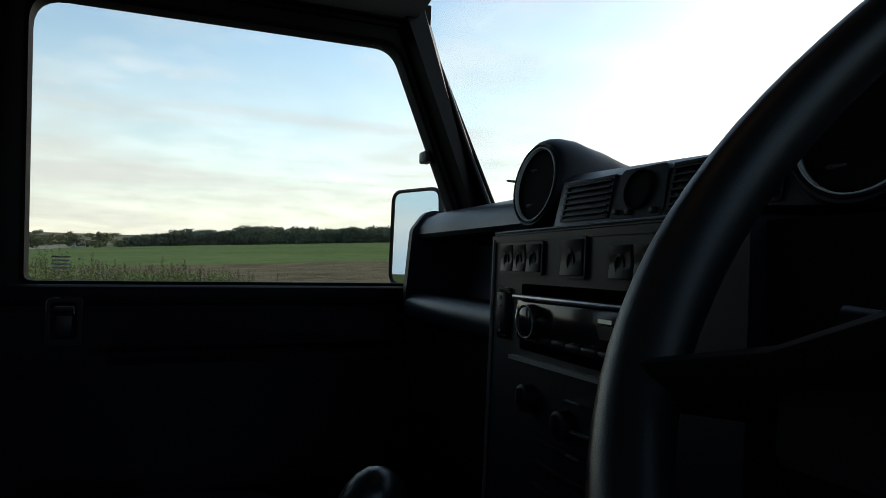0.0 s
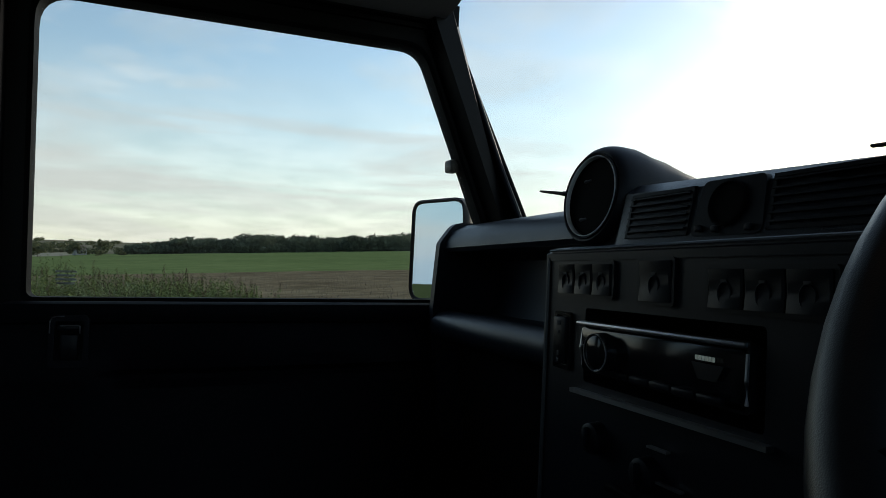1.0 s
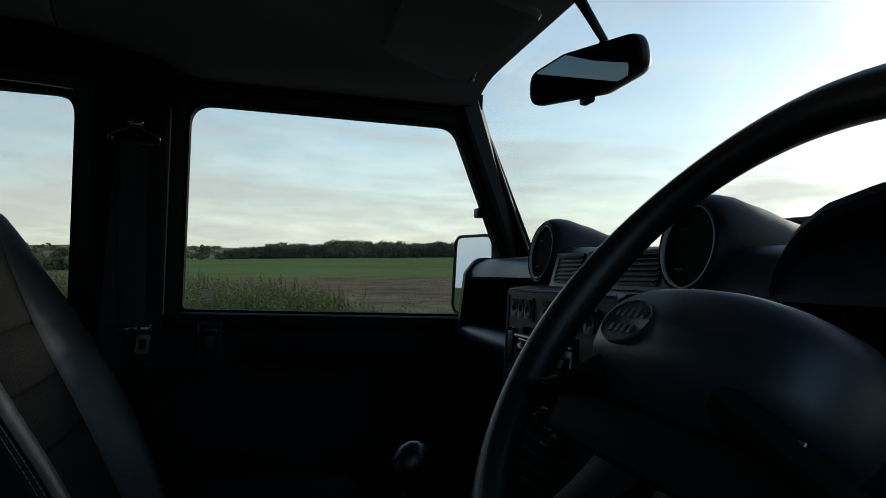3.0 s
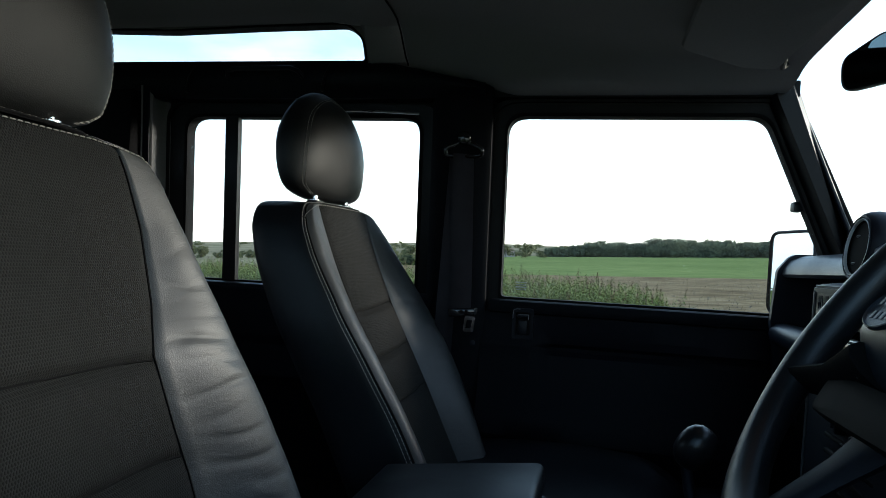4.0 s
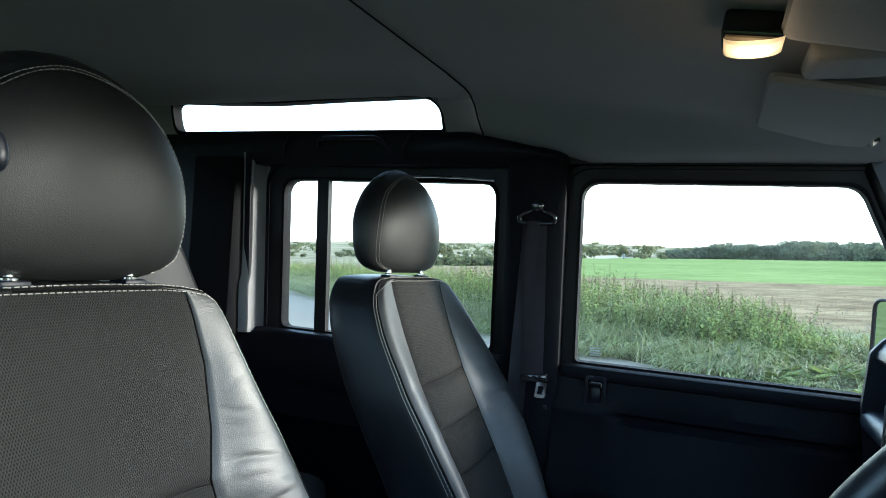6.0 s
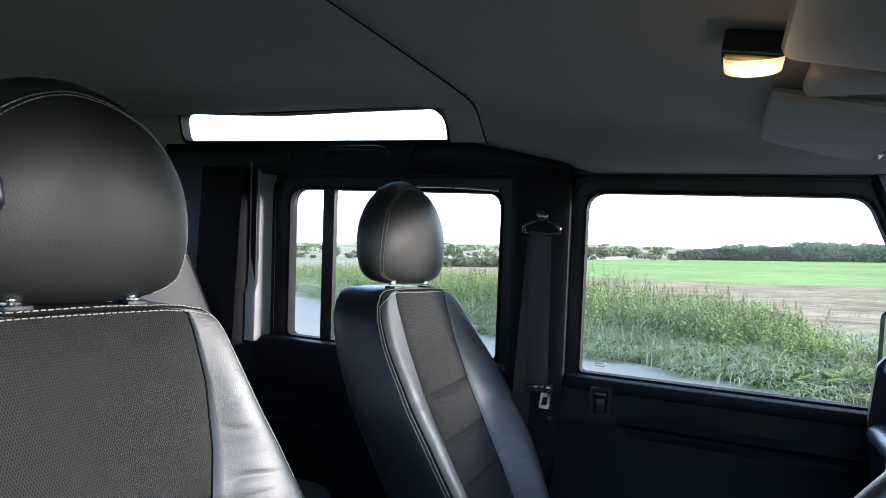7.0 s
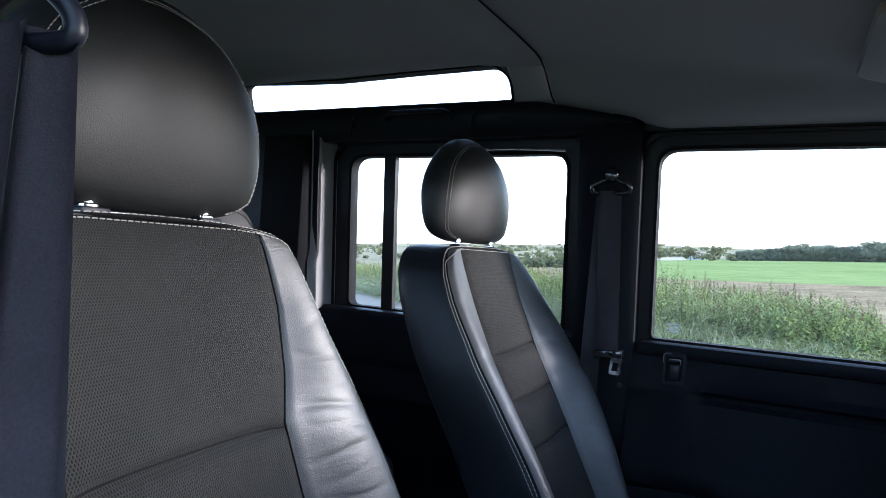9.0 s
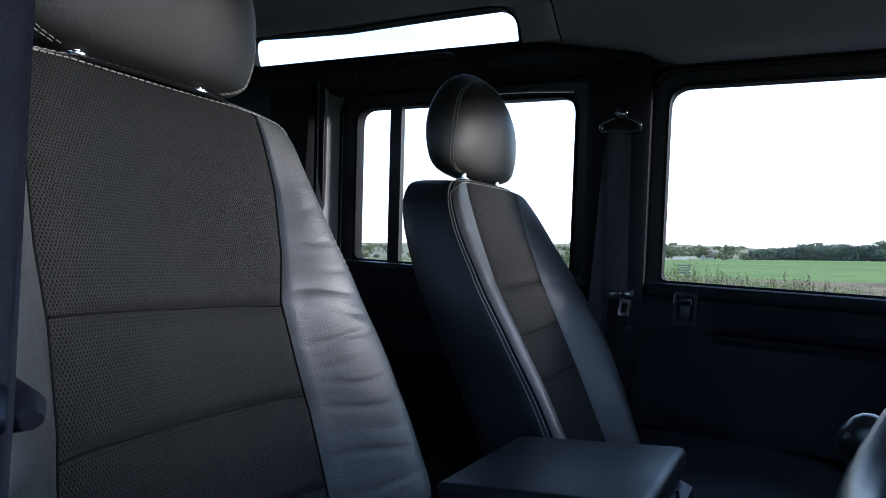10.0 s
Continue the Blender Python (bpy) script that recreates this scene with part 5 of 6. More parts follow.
tube(bm, [face(0.272, 1.3505, 0.0), face(0.1, 1.3505, 0.0), face(-0.07, 1.3505, 0.0)], 0.0013, 6)
part("ledge_edge", bm, LIT_EDGE, dash, "bright edge of the ledge, its highlight put in as pale colour")
bm = bmesh.new()
tube(bm, [face(0.272, 1.344, 0.001), face(0.272, 1.2, 0.001), face(0.272, LO + 0.01, 0.001)], 0.0022, 6)
part("console_edge", bm, LIT_EDGE, dash)
part("console_side", boxes(((0.572, 0.268, 1.20), (0.12, 0.012, 0.30), 0.003)), PLASTIC, dash)
part("console_core", boxes(((0.60, 0.09, 1.19), (0.08, 0.33, 0.26), 0.003)), CARPET, dash)


def switch_bank(u0, u1, v0, v1, n):
    rim_o = rounded([(u0, v0), (u0, v1), (u1, v1), (u1, v0)], 0.004)
    pad = 0.0028
    rim_i = rounded([(u0 - pad, v0 + pad), (u0 - pad, v1 - pad), (u1 + pad, v1 - pad), (u1 + pad, v0 + pad)], 0.002)
    bank = part("switch_bank", ring(bmesh.new(), rim_o, rim_i, face, -0.004, 0.003), PLASTIC, dash)
    w = (u0 - u1 - 2 * pad) / n
    for k in range(n):
        a = u0 - pad - w * k - 0.0006
        b = a - w + 0.0012
        bm = bmesh.new()
        rows = []
        for j in range(9):
            v = v0 + pad + (v1 - v0 - 2 * pad) * j / 8
            d = 0.0040 + 0.0012 * abs(j - 3.6) / 4.4
            rows.append([face(a, v, 0), face(a, v, d - 0.001), face(a - 0.0015, v, d), face((a + b) / 2, v, d - 0.0012 * (1 if 2 < j < 7 else 0)), face(b + 0.0015, v, d), face(b, v, d - 0.001), face(b, v, 0)])
        sheet(bm, rows)
        bmesh.ops.recalc_face_normals(bm, faces=bm.faces)
        sw = part("rocker_switch", bm, PLASTIC, bank)
        dimple = bmesh.new()
        mid = Matrix.Translation(face((a + b) / 2, v0 + (v1 - v0) * 0.40, 0.0030)) @ pose(0, 0, 0, 0, -90, 0)
        hoop(dimple, mid @ Matrix.Diagonal((1.0, 0.72, 1.0, 1.0)), [(0.0078, 0.0), (0.0076, 0.0014), (0.0070, 0.0018), (0.0064, 0.0012), (0.0060, 0.0)], 28)
        part("switch_dimple", dimple, PLASTIC_GREY, sw)
        mark = bmesh.new()
        box(mark, face((a + b) / 2, v0 + (v1 - v0) * 0.66, 0.0048), (0.0008, 0.0045, 0.0018))
        part("switch_mark", mark, PRINT_DIM, sw)
    return bank


switch_bank(0.252, 0.162, 1.309, 1.340, 3)
switch_bank(0.060, -0.036, 1.306, 1.336, 3)
switch_bank(0.132, 0.090, 1.307, 1.342, 1)
# tall two-way switch
bank = part("mirror_switch", ring(bmesh.new(), rounded([(0.254, 1.244), (0.254, 1.295), (0.226, 1.295), (0.226, 1.244)], 0.004), rounded([(0.251, 1.247), (0.251, 1.292), (0.229, 1.292), (0.229, 1.247)], 0.003), face, -0.004, 0.003), GLOSS_BLACK, dash)
part("switch_pad", boxes((face(0.240, 1.2695, 0.003), (0.006, 0.020, 0.042), 0.002)), PLASTIC, bank)
bm = bmesh.new()
for v, w, h in ((1.285, 0.006, 0.004), (1.277, 0.003, 0.003), (1.258, 0.003, 0.004), (1.252, 0.004, 0.003)):
    box(bm, face(0.240, v, 0.0066), (0.0008, w, h), 0.0003)
part("switch_mark", bm, PRINT_DIM, bank)

# car radio
radio = thing("car_radio", (0.51, 0.11, 1.24), "black car radio with a round knob and bright bezel", "radio")
o = rounded([(0.2, 1.2475), (0.2, 1.29), (0.019, 1.29), (0.019, 1.2475)], 0.004)
i = rounded([(0.1963, 1.2497), (0.1963, 1.2864), (0.0227, 1.2864), (0.0227, 1.2497)], 0.003)
part("bezel", ring(bmesh.new(), o, i, face, -0.02, 0.004), GLOSS_BLACK, radio)
bm = bmesh.new()
box(bm, face(0.1095, 1.2677, -0.004), (0.02, 0.172, 0.036), 0.003)
part("faceplate", bm, GLOSS_BLACK, radio, "gloss black display face")
bm = bmesh.new()
box(bm, face(0.1095, 1.2882, 0.006), (0.010, 0.175, 0.004), 0.0015)
part("top_strip", bm, SATIN, radio)
bm = bmesh.new()
tube(bm, [face(0.1982, 1.2835, 0.006), face(0.1986, 1.2677, 0.008), face(0.1982, 1.2533, 0.006)], 0.0015, 6)
part("side_strip", bm, SATIN, radio)
bm = bmesh.new()
tube(bm, [face(0.0208, 1.2835, 0.005), face(0.0204, 1.2677, 0.006), face(0.0208, 1.2533, 0.005)], 0.0013, 6)
part("side_strip", bm, SATIN, radio)
bm = bmesh.new()
box(bm, face(0.1872, 1.2706, 0.006), (0.006, 0.013, 0.015), 0.002)
part("eject_button", bm, GLOSS_BLACK, radio)
o = rounded([(0.1954, 1.2619), (0.1954, 1.2799), (0.179, 1.2799), (0.179, 1.2619)], 0.003)
i = rounded([(0.1941, 1.263), (0.1941, 1.2788), (0.1803, 1.2788), (0.1803, 1.263)], 0.002)
part("button_frame", ring(bmesh.new(), o, i, face, 0.004, 0.0085), SATIN, radio)
bm = bmesh.new()
mm = Matrix.Translation(face(0.1625, 1.2677, 0.005)) @ pose(0, 0, 0, 0, -90, 0)
lathe(bm, mm, [(0.0155, 0.0), (0.015, 0.010), (0.0142, 0.013), (0.0135, 0.0125), (0.012, 0.0135), (0.004, 0.014)], 40)
part("volume_knob", bm, GLOSS_BLACK, radio)
bm = bmesh.new()
hoop(bm, mm, [(0.0148, 0.0128), (0.0148, 0.0138), (0.0142, 0.0138), (0.0142, 0.0128)], 40)
part("knob_ring", bm, SATIN, radio)
for k in range(6):
    u = 0.176 - 0.026 * k
    part("preset_button", boxes((face(0.019+(u - 0.01-0.003)*0.914, 1.252, 0.006), (0.005, 0.021, 0.005), 0.0012)), PLASTIC_GREY, radio)
# display marks: a dim panel with bars for the maker's sign
bm = bmesh.new()
slab(bm, [(0.0660, 1.2735), (0.0377, 1.2735), (0.0439, 1.2633), (0.0601, 1.2633)], face, 0.0066, 0.0072)
part("display_patch", bm, PLASTIC_GREY, radio)
bm = bmesh.new()
for k in range(6):
    box(bm, face(0.061 - 0.0030 * k, 1.2768, 0.0075), (0.0006, 0.0020, 0.0030))
part("sign_bar", bm, LIT_PRINT, radio)
bm = bmesh.new()
box(bm, face(0.1406, 1.2828, 0.0072), (0.0006, 0.012, 0.0022))
part("label_bar", bm, PRINT_DIM, radio)

# heater controls below
bm = bmesh.new()
slab(bm, [(0.218, 1.231), (0.005, 1.234), (0.005, 1.2305), (0.218, 1.2275)], face, 0.0, 0.006)
part("lower_ledge", bm, SATIN, dash)
for u, v in ((0.178, 1.207), (0.112, 1.197), (0.045, 1.187)):
    bm = bmesh.new()
    mm = Matrix.Translation(face(u, v - 0.01, 0.0)) @ pose(0, 0, 0, 0, -90, 0)
    lathe(bm, mm, [(0.013, 0.0), (0.012, 0.010), (0.010, 0.0115), (0.003, 0.012)], 28)
    knob = part("heater_knob", bm, PLASTIC, dash)
    bm = bmesh.new()
    box(bm, face(u, v - 0.008, 0.013), (0.005, 0.003, 0.015), 0.0012)
    part("knob_pointer", bm, PLASTIC_GREY, knob)
for k in range(4):
    part("lower_slot", boxes((face(0.085, 1.165 - 0.02 * k, 0.001), (0.006, 0.15, 0.006), 0.002)), RUBBER, dash)
for u, v, w in ((0.100, 1.208, 0.02), (0.087, 1.186, 0.024), (0.094, 1.166, 0.018)):
    part("slot_edge", boxes((face(u, v, 0.004), (0.004, w, 0.0016))), SATIN, dash)

# driver's side: instrument hood and lower panel behind the wheel
HOOD = [(-0.56, 1.400), (-0.53, 1.425), (-0.45, 1.440), (-0.36, 1.443), (-0.30, 1.440), (-0.258, 1.431), (-0.235, 1.418), (-0.222, 1.405), (-0.212, 1.390), (-0.205, 1.372)]
bm = bmesh.new()
rows = []
for k in range(36):
    y = -0.205 - 0.355 * (k / 35) ** 1.6
    top = table(y, HOOD)
    rows.append([(0.71, y, min(top, 1.375)), (0.68, y, min(top, 1.40) - 0.004), (0.64, y, top - 0.004), (0.60, y, top), (0.560, y, top - 0.001), (0.552, y, top - 0.004), (0.549, y, top - 0.010), (0.551, y, top - 0.017), (0.585, y, top - 0.022), (0.590, y, 1.345)])
sheet(bm, rows)
bmesh.ops.recalc_face_normals(bm, faces=bm.faces)
part("instrument_hood", bm, PLASTIC, dash, "dark hood over the instruments")
bm = bmesh.new()
sheet(bm, [[(0.565, y, 1.365), (0.58, y, 1.27), (0.53, y, 1.25), (0.52, y, 1.20), (0.55, y, 1.02)] for y in [-0.135 - 0.025 * k for k in range(17)]])
part("lower_panel", bm, CARPET, dash)
bm = bmesh.new()
sheet(bm, [[face(y, z, -0.012 - 0.02 * (1.36 - z)) for z in (1.345, 1.30, 1.20, 1.02)] for y in (-0.075, -0.12, -0.17)])
part("driver_panel", bm, CARPET, dash)
bm = bmesh.new()
for y in (-0.30, -0.42):
    lathe(bm, Matrix.Translation((0.575, y, 1.34)) @ pose(0, 0, 0, 0, -90, 0), [(0.045, 0.0), (0.045, 0.006), (0.04, 0.008), (0.038, 0.002), (0.004, 0.002)], 36)
part("instrument_dial", bm, GLOSS_BLACK, dash)

# ---- steering wheel ----
WC, WTILT, WR = Vector((0.413, -0.312, 1.334)), 36.5, 0.1950
WM = Matrix.Translation(WC) @ pose(0, 0, 0, 0, -(90 - WTILT), 0)    # wheel's z looks at the driver, its x upwards
wheel = thing("steering_wheel", WC, "black leather-rimmed steering wheel with a broad padded hub", "steering wheel")
bm = bmesh.new()
rows = []
for k in range(72):
    a = 2 * math.pi * k / 72
    grip = 0.0172 + 0.0012 * math.cos(4 * a)
    rows.append([WM @ Vector(((WR + grip * math.cos(b)) * math.cos(a), (WR + grip * math.cos(b)) * math.sin(a), grip * 0.9 * math.sin(b))) for b in [2 * math.pi * q / 16 for q in range(16)]])
sheet(bm, rows + rows[:1], close=True)
bmesh.ops.remove_doubles(bm, verts=bm.verts, dist=1e-5)
part("rim", bm, RIM_LEATHER, wheel, "grained black leather rim")
# the hub: a broad cushion, proud and level above, falling away to a groove below
bm = bmesh.new()
rows = []
for r in (0.02, 0.15, 0.3, 0.45, 0.6, 0.7, 0.78, 0.85, 0.91, 0.955, 0.985, 1.0, 1.0):
    row = []
    for q in range(64):
        a = 2 * math.pi * q / 64
        c, d = math.cos(a), math.sin(a)
        u = -0.017 + 0.044 * r * math.copysign(abs(c) ** 0.62, c)
        v = 0.104 * r * math.copysign(abs(d) ** 0.55, d)
        top = table(u, [(-0.061, 0.005), (-0.050, 0.010), (-0.040, 0.019), (-0.030, 0.026), (-0.012, 0.030), (0.002, 0.0285), (0.016, 0.025), (0.030, 0.017)]) - (0.024 if v < 0 else 0.008) * abs(v / 0.104) ** 1.7
        row.append(WM @ Vector((u, v, top - 0.030 * r ** 12 if len(rows) < 12 else -0.04)))
    rows.append(row)
vs = sheet(bm, rows, close=True)
bm.faces.new(vs[0]); bm.faces.new(vs[-1][::-1])
bmesh.ops.recalc_face_normals(bm, faces=bm.faces)
pad = part("hub_pad", bm, HUB, wheel, "padded black hub cover")
bm = bmesh.new()
o = rounded([(-0.060, 0.125), (-0.060, -0.125), (-0.094, -0.110), (-0.094, 0.110)], 0.012)
rows = [[WM @ Vector((-0.077 + (u + 0.077) * f, v * f, h)) for u, v in o] for f, h in ((1.0, -0.014), (1.0, -0.006), (0.985, -0.001), (0.95, 0.001), (0.6, 0.003), (0.2, 0.003))]
vs = sheet(bm, rows, close=True)
bm.faces.new(vs[0]); bm.faces.new(vs[-1][::-1])
bmesh.ops.recalc_face_normals(bm, faces=bm.faces)
part("spoke_panel", bm, RUBBER, wheel, "flat dark panel across the spokes")
# oval sunk badge, plain bars for its sign
bm = bmesh.new()
bw = WM @ pose(-0.015, 0.038, 0.0290, 0, 2, 0)
rows = []
for f, h in ((1.0, -0.002), (1.0, 0.0012), (0.95, 0.0018), (0.90, 0.0010), (0.88, 0.0006), (0.1, 0.0006)):
    rows.append([bw @ Vector((0.017 * f * math.cos(a), 0.027 * f * math.sin(a), h)) for a in [2 * math.pi * q / 36 for q in range(36)]])
vs = sheet(bm, rows, close=True)
bm.faces.new(vs[-1])
badge = part("badge", bm, HUB, pad)
bm = bmesh.new()
for u, n in ((-0.006, 4), (0.006, 5)):
    for k in range(n):
        box(bm, bw @ Vector((u, (k - (n - 1) / 2) * 0.0075, 0.0008)), (0.006, 0.0045, 0.0007), 0.0002, pose(0, 0, 0, 0, -(90 - WTILT), 0))
part("badge_bar", bm, HUB, badge)
for s in (-1, 1):
    bm = bmesh.new()
    tube(bm, [WM @ Vector((-0.045, s * 0.06, -0.006)), WM @ Vector((-0.062, s * 0.12, -0.012)), WM @ Vector((-0.078, s * 0.176, -0.003))], [0.03, 0.022, 0.016], 12, flat=0.45, side=WM.to_3x3() @ Vector((1, 0, 0)))
    part("spoke", bm, RUBBER, wheel)
    bm = bmesh.new()
    tube(bm, [WM @ Vector((-0.08, s * 0.03, -0.02)), WM @ Vector((-0.12, s * 0.05, -0.02)), WM @ Vector((-0.185, s * 0.06, -0.006))], [0.026, 0.018, 0.013], 12, flat=0.4, side=WM.to_3x3() @ Vector((0, 0, 1)))
    part("lower_spoke", bm, PLASTIC, wheel)
    bm = bmesh.new()
    box(bm, WM @ Vector((-0.0585, s * 0.090, 0.0035)), (0.0016, 0.044, 0.002), 0.0006, pose(0, 0, 0, 0, -(90 - WTILT), 0))
    part("horn_line", bm, SATIN, wheel)
    bm = bmesh.new()
    box(bm, WM @ Vector((-0.050, s * 0.100, 0.004)), (0.004, 0.016, 0.002), 0.0008, pose(0, 0, 0, 0, -(90 - WTILT), 0))
    part("horn_mark", bm, SATIN, wheel)
bm = bmesh.new()
tube(bm, [WM @ Vector((0, 0, -0.03)), WM @ Vector((0, 0, -0.09)), WM @ Vector((0, 0, -0.17))], [0.045, 0.055, 0.06], 24)
column = part("column_shroud", bm, PLASTIC, wheel)
for s in (-1, 1):
    bm = bmesh.new()
    tube(bm, [WM @ Vector((0.0, s * 0.04, -0.07)), WM @ Vector((-0.005, s * 0.12, -0.06)), WM @ Vector((-0.008, s * 0.155, -0.055))], [0.006, 0.005, 0.008], 10)
    part("stalk", bm, PLASTIC, column)

# ---- rear-view mirror ----
rvm = thing("rear_view_mirror", (0.56, 0.12, 1.66), "black rear-view mirror on a short stem", "mirror")
RM = Matrix.Translation((0.545, 0.135, 1.641)) @ pose(0, 0, 0, 0, 0, 19) @ pose(0, 0, 0, 0, -6.5, 0)
o = rounded([(0.106, -0.024), (0.100, 0.022), (0.03, 0.034), (-0.100, 0.028), (-0.106, -0.018), (-0.03, -0.034)], [0.022, 0.022, 0.05, 0.022, 0.022, 0.05])
bm = bmesh.new()
rows = []
for f, d in ((0.94, 0.0), (0.98, 0.0), (1.0, 0.004), (1.0, 0.012), (0.94, 0.022), (0.75, 0.03), (0.35, 0.034)):
    rows.append([RM @ Vector((d, u * f, v * f)) for u, v in o])
vs = sheet(bm, rows, close=True)
bm.faces.new(vs[-1])
bmesh.ops.recalc_face_normals(bm, faces=bm.faces)
part("housing", bm, PLASTIC, rvm)
bm = bmesh.new()
slab(bm, [(u * 0.945, v * 0.945) for u, v in o], lambda u, v, d: RM @ Vector((d, u, v)), 0.001, 0.006)
part("mirror_glass", bm, MIRROR_DIM, rvm, "tinted mirror glass", smooth=False)
bm = bmesh.new()
tube(bm, [RM @ Vector((0.03, 0.01, 0.01)), (0.607, 0.188, 1.712), (0.563, 0.195, 1.780)], [0.007, 0.006, 0.009], 12)
part("stem", bm, PLASTIC, rvm)
part("dip_tab", boxes((RM @ Vector((0.010, 0.0, -0.034)), (0.012, 0.026, 0.012), 0.003)), PLASTIC, rvm)

# ---- door mirror ----
dm = thing("door_mirror", (0.68, 0.86, 1.30), "black rectangular door mirror on a hinged arm", "mirror")
DM = Matrix.Translation((0.659, 0.950, 1.372)) @ pose(0, 0, 0, 0, 0, 30) @ pose(0, 0, 0, 0, -1, 0)
o = rounded([(0.076, -0.104), (0.066, 0.104), (-0.066, 0.106), (-0.070, -0.100)], [0.03, 0.026, 0.026, 0.03])
bm = bmesh.new()
rows = []
for f, d in ((0.93, 0.002), (0.965, -0.004), (1.0, 0.0), (1.0, 0.02), (0.93, 0.045), (0.7, 0.062), (0.3, 0.068)):
    rows.append([DM @ Vector((d, u * f, v * f)) for u, v in o])
vs = sheet(bm, rows, close=True)
bm.faces.new(vs[-1])
bmesh.ops.recalc_face_normals(bm, faces=bm.faces)
part("housing", bm, PLASTIC, dm)
part("mirror_glass", slab(bmesh.new(), [(u * 0.94, v * 0.945) for u, v in o], lambda u, v, d: DM @ Vector((d, u, v)), 0.002, 0.008), MIRROR, dm, smooth=False)
bm = bmesh.new()
tube(bm, [DM @ Vector((0.05, -0.03, -0.06)), (0.72, 0.84, 1.29), (0.74, 0.79, 1.28)], 0.011, 10)
part("arm", bm, PLASTIC, dm)

# ---- roof fittings ----
lamp = thing("interior_lamp", (0.32, 0.07, 1.80), "interior roof lamp with a warm lit lens in a black base", "lamp")
LZ = top_z(0.32) - 0.002
bm = bmesh.new()
box(bm, (0.308, 0.052, LZ - 0.014), (0.068, 0.060, 0.032), 0.006, pose(0, 0, 0, 0, 8, 0), 3)
part("lamp_base", bm, GLOSS_BLACK, lamp)
bm = bmesh.new()
rows = []
for k in range(13):
    a = math.pi * k / 12
    rows.append([(0.308 - 0.032 * math.cos(a), 0.050 + v * 0.46, LZ - 0.028 - 0.012 * math.sin(a) ** 0.7 * e) for v, e in ((-0.058, 0.5), (-0.054, 0.9), (-0.03, 1.0), (0.03, 1.0), (0.054, 0.9), (0.058, 0.5))])
sheet(bm, rows)
bmesh.ops.recalc_face_normals(bm, faces=bm.faces)
part("lens", bm, LAMP, lamp, "warm glowing lens")
bulb = bpy.data.lights.new("lamp_light", "POINT")
bulb.energy, bulb.color, bulb.shadow_soft_size = 0.016, (1.0, 0.66, 0.36), 0.02
bo = new("lamp_light", bulb)
bo.location = (0.308, 0.052, LZ - 0.06)


def visor(y0, y1, label, cut):
    v = thing("sun_visor", (0.45, (y0 + y1) / 2, 1.78), label, "sun visor", "sun visors")
    z = lambda x: top_z(x) - 0.022 - 0.05 * (x - 0.34)
    o = rounded([(0.334, y0), (0.334, y1), (0.455, y1 + cut), (0.508, y1 + cut * 0.4), (0.522, y0)], [0.02, 0.03, 0.02, 0.02, 0.015])
    bm = bmesh.new()
    rows = []
    cx, cy = 0.428, (y0 + y1) / 2
    for f, d in ((0.2, -0.009), (0.9, -0.009), (0.97, -0.007), (1.0, 0.0), (0.97, 0.007), (0.2, 0.009)):
        rows.append([(cx + (u - cx) * f, cy + (w - cy) * f, z(cx + (u - cx) * f) + d) for u, w in o])
    vs = sheet(bm, rows, close=True)
    bm.faces.new(vs[0]); bm.faces.new(vs[-1])
    bmesh.ops.recalc_face_normals(bm, faces=bm.faces)
    part("visor_panel", bm, VISOR, v)
    bm = bmesh.new()
    tube(bm, [(0.505, y1 - 0.05, z(0.50)), (0.52, y1 + 0.03, z(0.52) + 0.004), (0.535, y1 + 0.06, z(0.53) + 0.02)], 0.005, 8)
    part("hinge_rod", bm, PLASTIC, v)


visor(0.205, 0.525, "grey vinyl passenger sun visor folded up to the roof", 0.045)
visor(0.045, -0.40, "grey vinyl driver's sun visor folded up to the roof", -0.045)
part("mirror_mount_cover", boxes(((0.42, 0.135, top_z(0.42) - 0.012), (0.10, 0.10, 0.03), 0.012, None, 3)), VISOR, lamp)


# ---- wipers ----
def wiper(y0, z0, y1, z1):
    w = thing("windscreen_wiper", (0.76, y0, 1.39), "black windscreen wiper parked low on the glass", "wiper", "windscreen wipers")
    p0, p1 = Vector(screen(y0 - MID, z0, -0.03)), Vector(screen(y1 - MID, z1, -0.022))
    bm = bmesh.new()
    tube(bm, [p0, p0.lerp(p1, 0.5) + Vector((0.01, 0, 0.006)), p1], [0.008, 0.005, 0.004], 8)
    part("arm", bm, PLASTIC, w)
    bm = bmesh.new()
    a = (p1 - p0).normalized()
    tube(bm, [p1 - a * 0.16, p1 - a * 0.02, p1 + a * 0.06], [0.003, 0.006, 0.003], 8, flat=0.6)
    part("blade", bm, RUBBER, w)


wiper(0.34, 1.412, 0.60, 1.455)
wiper(-0.36, 1.425, 0.055, 1.443)


# ---- outside: road, verge, fields, woods, far hills ----
def land_thing(ob):
    ob.matrix_world = LAND @ ob.matrix_world
    return ob


def raw(name, verts, faces, material, smooth=False):
    me = bpy.data.meshes.new(name)
    me.from_pydata([tuple(v) for v in verts], [], faces)
    me.materials.append(material)
    if smooth:
        me.shade_smooth()
    return new(name, me)


def edge_y(x):
    """The far edge of the road, in the land's own plan."""
    if x < -25:
        return 30.4 - 1.135 * (x + 25)
    if x > 20:
        return -1.45 - 0.28 * (x - 20)
    return 7.95 - 0.66 * x + 0.0095 * x * x


def off_road(x, y):
    return (y - edge_y(x)) * 0.81


def border(x):
    """How far off the road the brown field gives way to the green."""
    return max(6.0, (48.6 - 0.35 * x - edge_y(x)) * 0.81)


